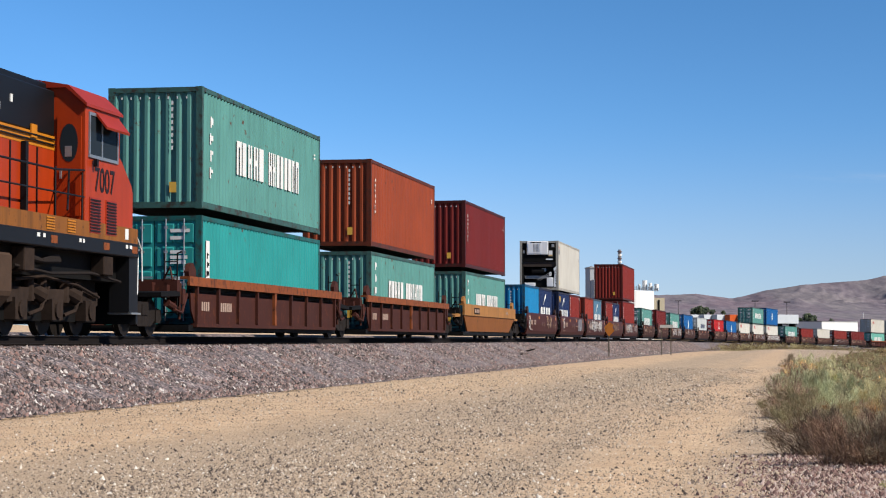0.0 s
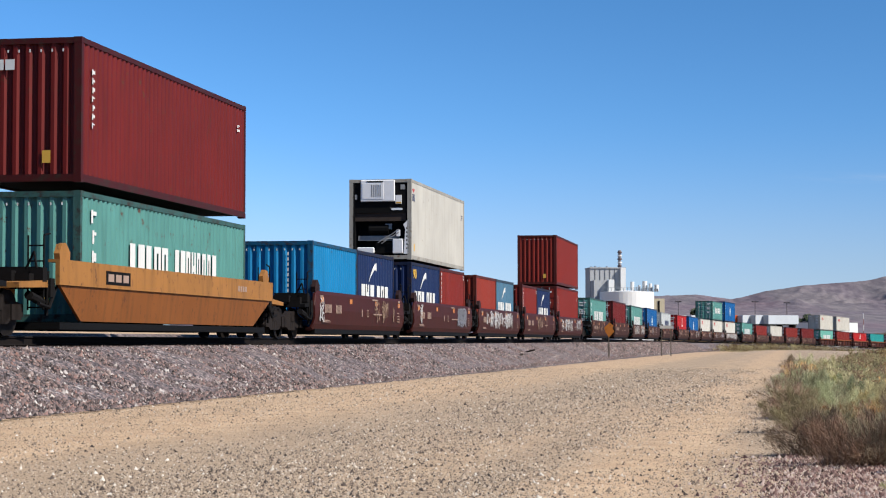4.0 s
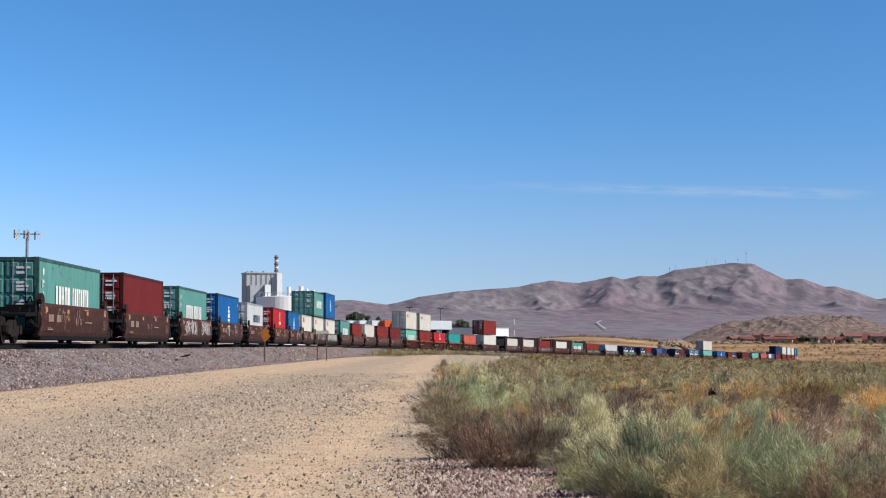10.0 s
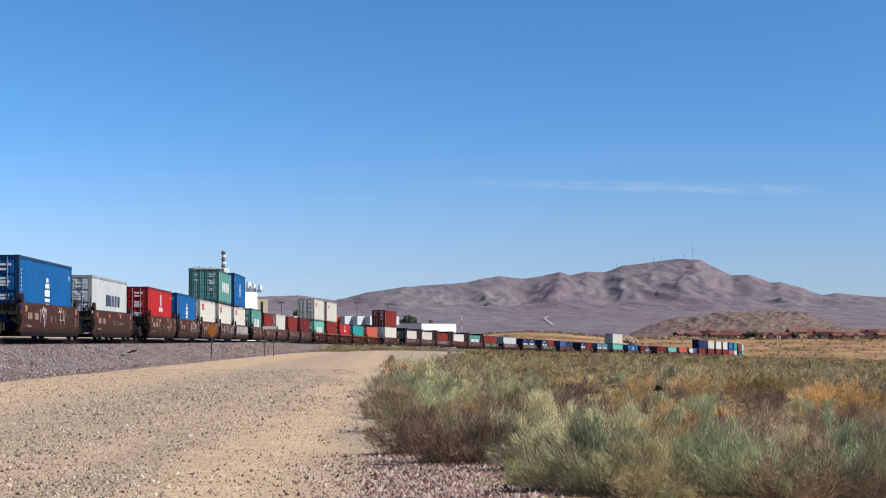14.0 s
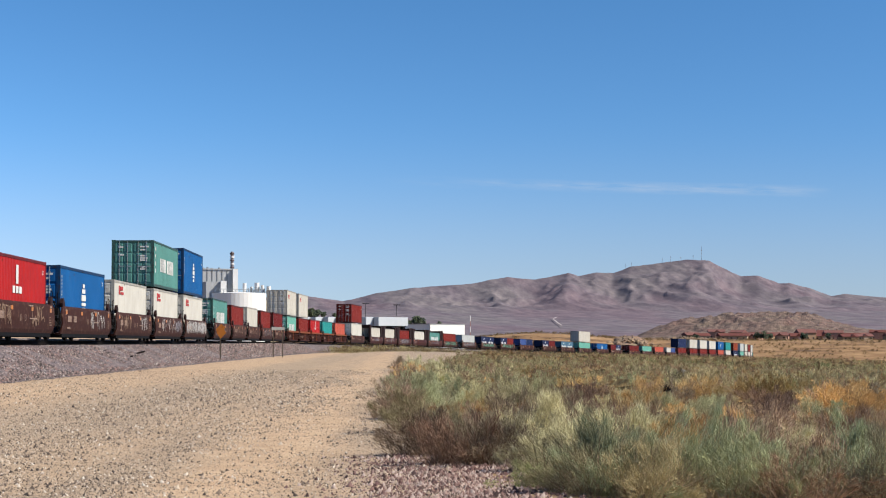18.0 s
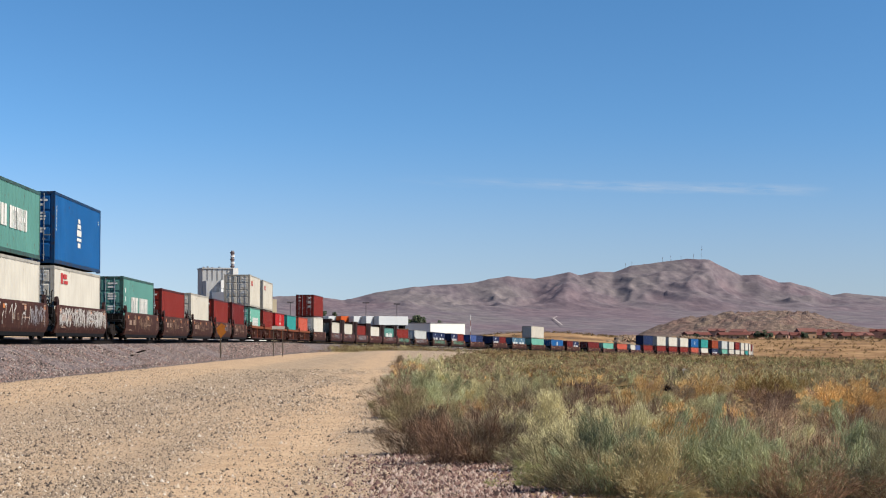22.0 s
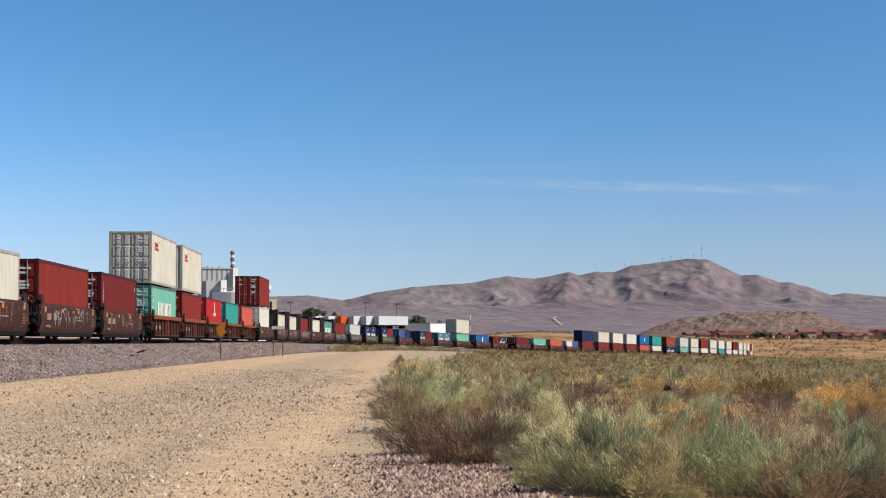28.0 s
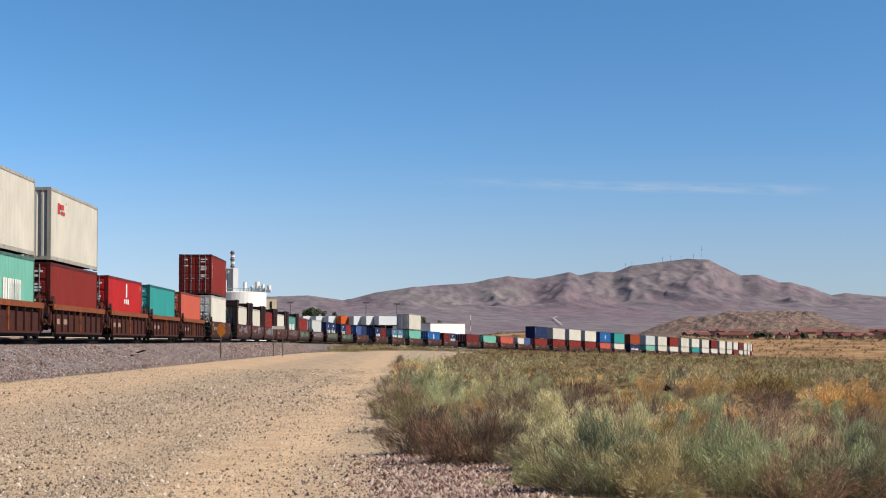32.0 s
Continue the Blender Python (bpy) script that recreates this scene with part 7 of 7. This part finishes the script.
            s = rng.uniform(0.45, 1.45) * (1.0 if r < 130 else 1.15)
            a = rng.uniform(0, 6.28)
            ca, sa = math.cos(a) * s, math.sin(a) * s
            T = rng.choice(tmpl[k][0 if r < 130 else 1])
            M = np.array([[ca, -sa, 0], [sa, ca, 0], [0, 0, s * 0.9]])
            packs[k].append(T @ M.T + np.array([x, y, z - 0.04]))
            # cores take the dark olive, which stands for shade between the blades
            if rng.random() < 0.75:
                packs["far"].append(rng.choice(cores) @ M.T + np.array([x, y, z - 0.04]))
    # strip of weeds along the far foot of the embankment, and scattered bushes on the golden slopes
    for _ in range(420):
        s_ = rng.uniform(225, 430)
        x, y, _z = perp(rng.uniform(5.5, 9.5), s_, 0)
        z = ground_at(x, y)
        packs["far" if rng.random() < 0.5 else "sage"].append(rng.choice(tmpl["sage"][1]) * rng.uniform(1.0, 2.0) + np.array([x, y, z]))
    for _ in range(3200):
        b, r = rng.uniform(11, 28), rng.uniform(640, 1450)
        x, y, z = bearing(b, r)
        i = int(np.argmin((TX - x) ** 2 + (TY - y) ** 2))
        if math.hypot(TX[i] - x, TY[i] - y) < 15:
            continue
        packs["far"].append(rng.choice(tmpl["far"][1]) * np.array([2.2, 2.2, 1.9]) * rng.triangular(0.5, 2.4, 0.7) + np.array([x, y, z]))
    for k, P in packs.items():
        if P:
            me = blade_mesh("desert_brush", np.concatenate(P), mats[k])
            tagged(new("desert_brush", me), {"far": "dark olive bushes dotted over the far slopes, and brush hearts darkened for inner shade", "sage": "grey-green sagebrush covering the desert plain", "green": "green low shrubs scattered over the plain", "twiggy": "brown leafless shrubs scattered over the plain",
                                             "straw": "golden dry grass tufts on the plain", "rusty": "orange-brown dry plants on the plain"}[k], "brush", kind="stuff")


place_brush()


# ======================= loose stones =======================
def stones(name, pos, size, rng, material, label):
    """Many small angular stones as one mesh."""
    n = len(pos)
    a = rng.uniform(0, 2 * np.pi, n)[:, None] + np.array([[0, 0.5, 1.0, 1.5]]) * np.pi + rng.uniform(-0.4, 0.4, (n, 4))
    rim = np.stack([np.cos(a), np.sin(a), np.full((n, 4), -0.45)], -1) * rng.uniform(0.65, 1.3, (n, 4, 1))
    top = rng.normal(0, 0.4, (n, 1, 3)) * np.array([1, 1, 0.4]) + np.array([0, 0, 0.75])
    V = np.concatenate([rim, top], 1) * size[:, None, None]
    V += pos[:, None, :]
    F = np.array([[0, 1, 4], [1, 2, 4], [2, 3, 4], [3, 0, 4]])
    me = bpy.data.meshes.new(name)
    me.vertices.add(n * 5)
    me.vertices.foreach_set("co", V.reshape(-1).astype(np.float32))
    loops = ((np.arange(n) * 5)[:, None, None] + F[None]).reshape(-1)
    me.loops.add(len(loops))
    me.loops.foreach_set("vertex_index", loops.astype(np.int32))
    me.polygons.add(n * 4)
    me.polygons.foreach_set("loop_start", (np.arange(n * 4) * 3).astype(np.int32))
    me.polygons.foreach_set("loop_total", np.full(n * 4, 3, np.int32))
    me.materials.append(material)
    me.update(calc_edges=True)
    tagged(new(name, me), label, "stones", kind="stuff")


def scatter_stones():
    rng = np.random.RandomState(12)
    grit = islands("mixed_road_stones", [(0.0, lin((58, 50, 46))), (0.2, lin((104, 90, 80))), (0.5, lin((164, 144, 124))), (0.9, lin((200, 180, 156))), (1.0, lin((238, 228, 212)))], 0.9, 0.2)
    n = 420000
    r = 10.5 + 72 * rng.uniform(0, 1, n) ** 1.7
    b = np.radians(rng.uniform(-14, 12, n))
    x, y = np.sin(b) * r, np.cos(b) * r
    p = x * CH - y * SH
    u = x * SH + y * CH
    lanes = np.interp(p + 1.2 * (vnoise(p / 1.4, u / 9, 5) - 0.5), [-11, -6.2, -4.6, -3.2, -2.6, -2.0, -1.3, -0.7, -0.1, 1], [0.25, 0.22, 0.85, 0.9, 0.5, 0.8, 0.22, 0.2, 0.8, 0.9])
    keep = (p > -11.4) & (p < 1.5) & (rng.uniform(0, 1, n) < lanes * (0.55 + 0.9 * vnoise(x / 0.8, y / 1.6, 3)))
    x, y = x[keep], y[keep]
    size = np.clip(rng.lognormal(math.log(0.0072), 0.48, len(x)), 0.004, 0.032) * np.clip(np.hypot(x, y) / 26, 1, 1.5)
    stones("road_gravel", np.stack([x, y, ground_z(x, y) + size * 0.3], -1), size, rng, grit, "loose grey and tan gravel on the road")
    # heap of pinkish stones at the edge of the brush
    pink = islands("pinkish_broken_stones", [(0.0, lin((60, 46, 44))), (0.3, lin((116, 86, 80))), (0.6, lin((150, 120, 110))), (0.9, lin((192, 172, 160)))], 0.9, 0.2)
    n = 15000
    r = rng.uniform(12.6, 19.0, n)
    b = np.radians(rng.normal(12.0, 1.5, n))
    x, y = np.sin(b) * r, np.cos(b) * r
    size = np.clip(rng.lognormal(math.log(0.010), 0.45, n), 0.005, 0.036)
    stones("broken_stone", np.stack([x, y, ground_z(x, y) + size * 0.4], -1), size, rng, pink, "pinkish broken stones scattered at the edge of the brush")
    # ballast stones on the shoulder that faces the road
    bal = islands("ballast_stones", [(0.0, lin((40, 35, 34))), (0.3, lin((92, 80, 78))), (0.6, lin((134, 117, 112))), (0.8, lin((156, 120, 110))), (0.94, lin((178, 166, 158))), (1.0, lin((216, 208, 200)))], 0.85, 0.25)
    n = 110000
    s = 17 + 220 * rng.uniform(0, 1, n) ** 1.8
    u = rng.uniform(1.35, 4.75, n)
    h = np.interp(s, S_GRID, _head)
    cx, cy, cz = (np.interp(s, S_GRID, q) for q in (TX, TY, TZ))
    prof = np.interp(u, [1.2, 2.2, 2.8, 3.5, 4.1, 4.9], [-0.24, -0.26, -0.48, -0.78, -1.08, -1.2])
    x, y = cx + np.cos(h) * u, cy - np.sin(h) * u
    size = np.clip(rng.lognormal(math.log(0.027), 0.35, n), 0.015, 0.06) * np.clip(s / 110, 1, 1.8)
    z = np.maximum(cz + prof, ground_z(x, y)) + size * 0.35
    stones("ballast_stone", np.stack([x, y, z], -1), size, rng, bal, "angular grey and pink ballast stones on the embankment")


scatter_stones()


# ======================= thin high cloud =======================
def cirrus():
    m, n, l, b = mat_base("thin_cirrus", 1.0)
    b.inputs["Base Color"].default_value = (0.9, 0.92, 0.95, 1)
    uv = coords(n, "UV")
    sp = n.new("ShaderNodeSeparateXYZ")
    l.new(uv, sp.inputs[0])
    veil = ramp(n, l, noise_node(n, l, 3.0, 7, 0.62, uv, (3.0, 0.8, 1.0)), [(0.36, grey(0)), (0.66, grey(1))])
    ex = ramp(n, l, sp.outputs[0], [(0.0, grey(0)), (0.2, grey(0.3)), (0.6, grey(1)), (0.88, grey(1)), (1.0, grey(0))])
    ez = ramp(n, l, sp.outputs[1], [(0.0, grey(0)), (0.5, grey(1)), (1.0, grey(0))])
    a = mix(n, l, 1.0, mix(n, l, 1.0, veil, ex, "MULTIPLY"), ez, "MULTIPLY")
    k = n.new("ShaderNodeMath")
    k.operation = "MULTIPLY"
    k.inputs[1].default_value = 0.42
    l.new(a, k.inputs[0])
    # emission stands in for the sunlight on the cloud
    em, tr, ms = n.new("ShaderNodeEmission"), n.new("ShaderNodeBsdfTransparent"), n.new("ShaderNodeMixShader")
    em.inputs[0].default_value, em.inputs[1].default_value = (0.80, 0.88, 1.0, 1), 0.42
    l.new(k.outputs[0], ms.inputs[0])
    l.new(tr.outputs[0], ms.inputs[1])
    l.new(em.outputs[0], ms.inputs[2])
    l.new(ms.outputs[0], n["Material Output"].inputs[0])
    for b0, b1, e0, e1 in ((9.5, 22.8, 4.62, 5.02),):
        verts, r = [], 4850.0
        N = 30
        for e in (e0, e1):
            for i in range(N + 1):
                q = radians(b0 + (b1 - b0) * i / N)
                lift = -0.42 * i / N
                verts.append((r * math.sin(q), r * math.cos(q), EYE + r * math.tan(radians(e + lift))))
        me = sheet("cirrus_cloud", verts, [(i, i + 1, N + 2 + i, N + 1 + i) for i in range(N)], m)
        layer = me.uv_layers.new(name="UVMap")
        for lp in me.loops:
            k_ = lp.vertex_index
            layer.data[lp.index].uv = (k_ % (N + 1) / N, k_ // (N + 1))
        ob = tagged(new("cirrus_cloud", me), "thin white streak of cirrus in blue sky", "cloud", kind="structure")
        ob.visible_shadow = False


cirrus()


# ======================= motion of the train =======================
def motions():
    for ob, a, b, offset in MOVING:
        walk(ob, [(t, car_pose(a - SPEED * t, b - SPEED * t) @ offset) for t in ROUTE])
    # wheels turn while their vehicle rolls past the near stretch of the line
    for w, p, s0 in ROLLING:
        t0, t1 = max(0.0, (s0 - 120) / SPEED), min(32.0, (s0 - 12) / SPEED)
        times = [i / 30 for i in range(math.ceil(t0 * 30), int(t1 * 30) + 1)]
        rows = [(t, pose(p.x, p.y, p.z + 0.44, math.degrees(SPEED / 0.44 * t) % 360) @ Matrix.Translation((0, 0, -0.44))) for t in times]
        walk(w, ([(0.0, rows[0][1])] if t0 > 0 else []) + rows + ([(32.0, rows[-1][1])] if t1 < 32 else []))


motions()
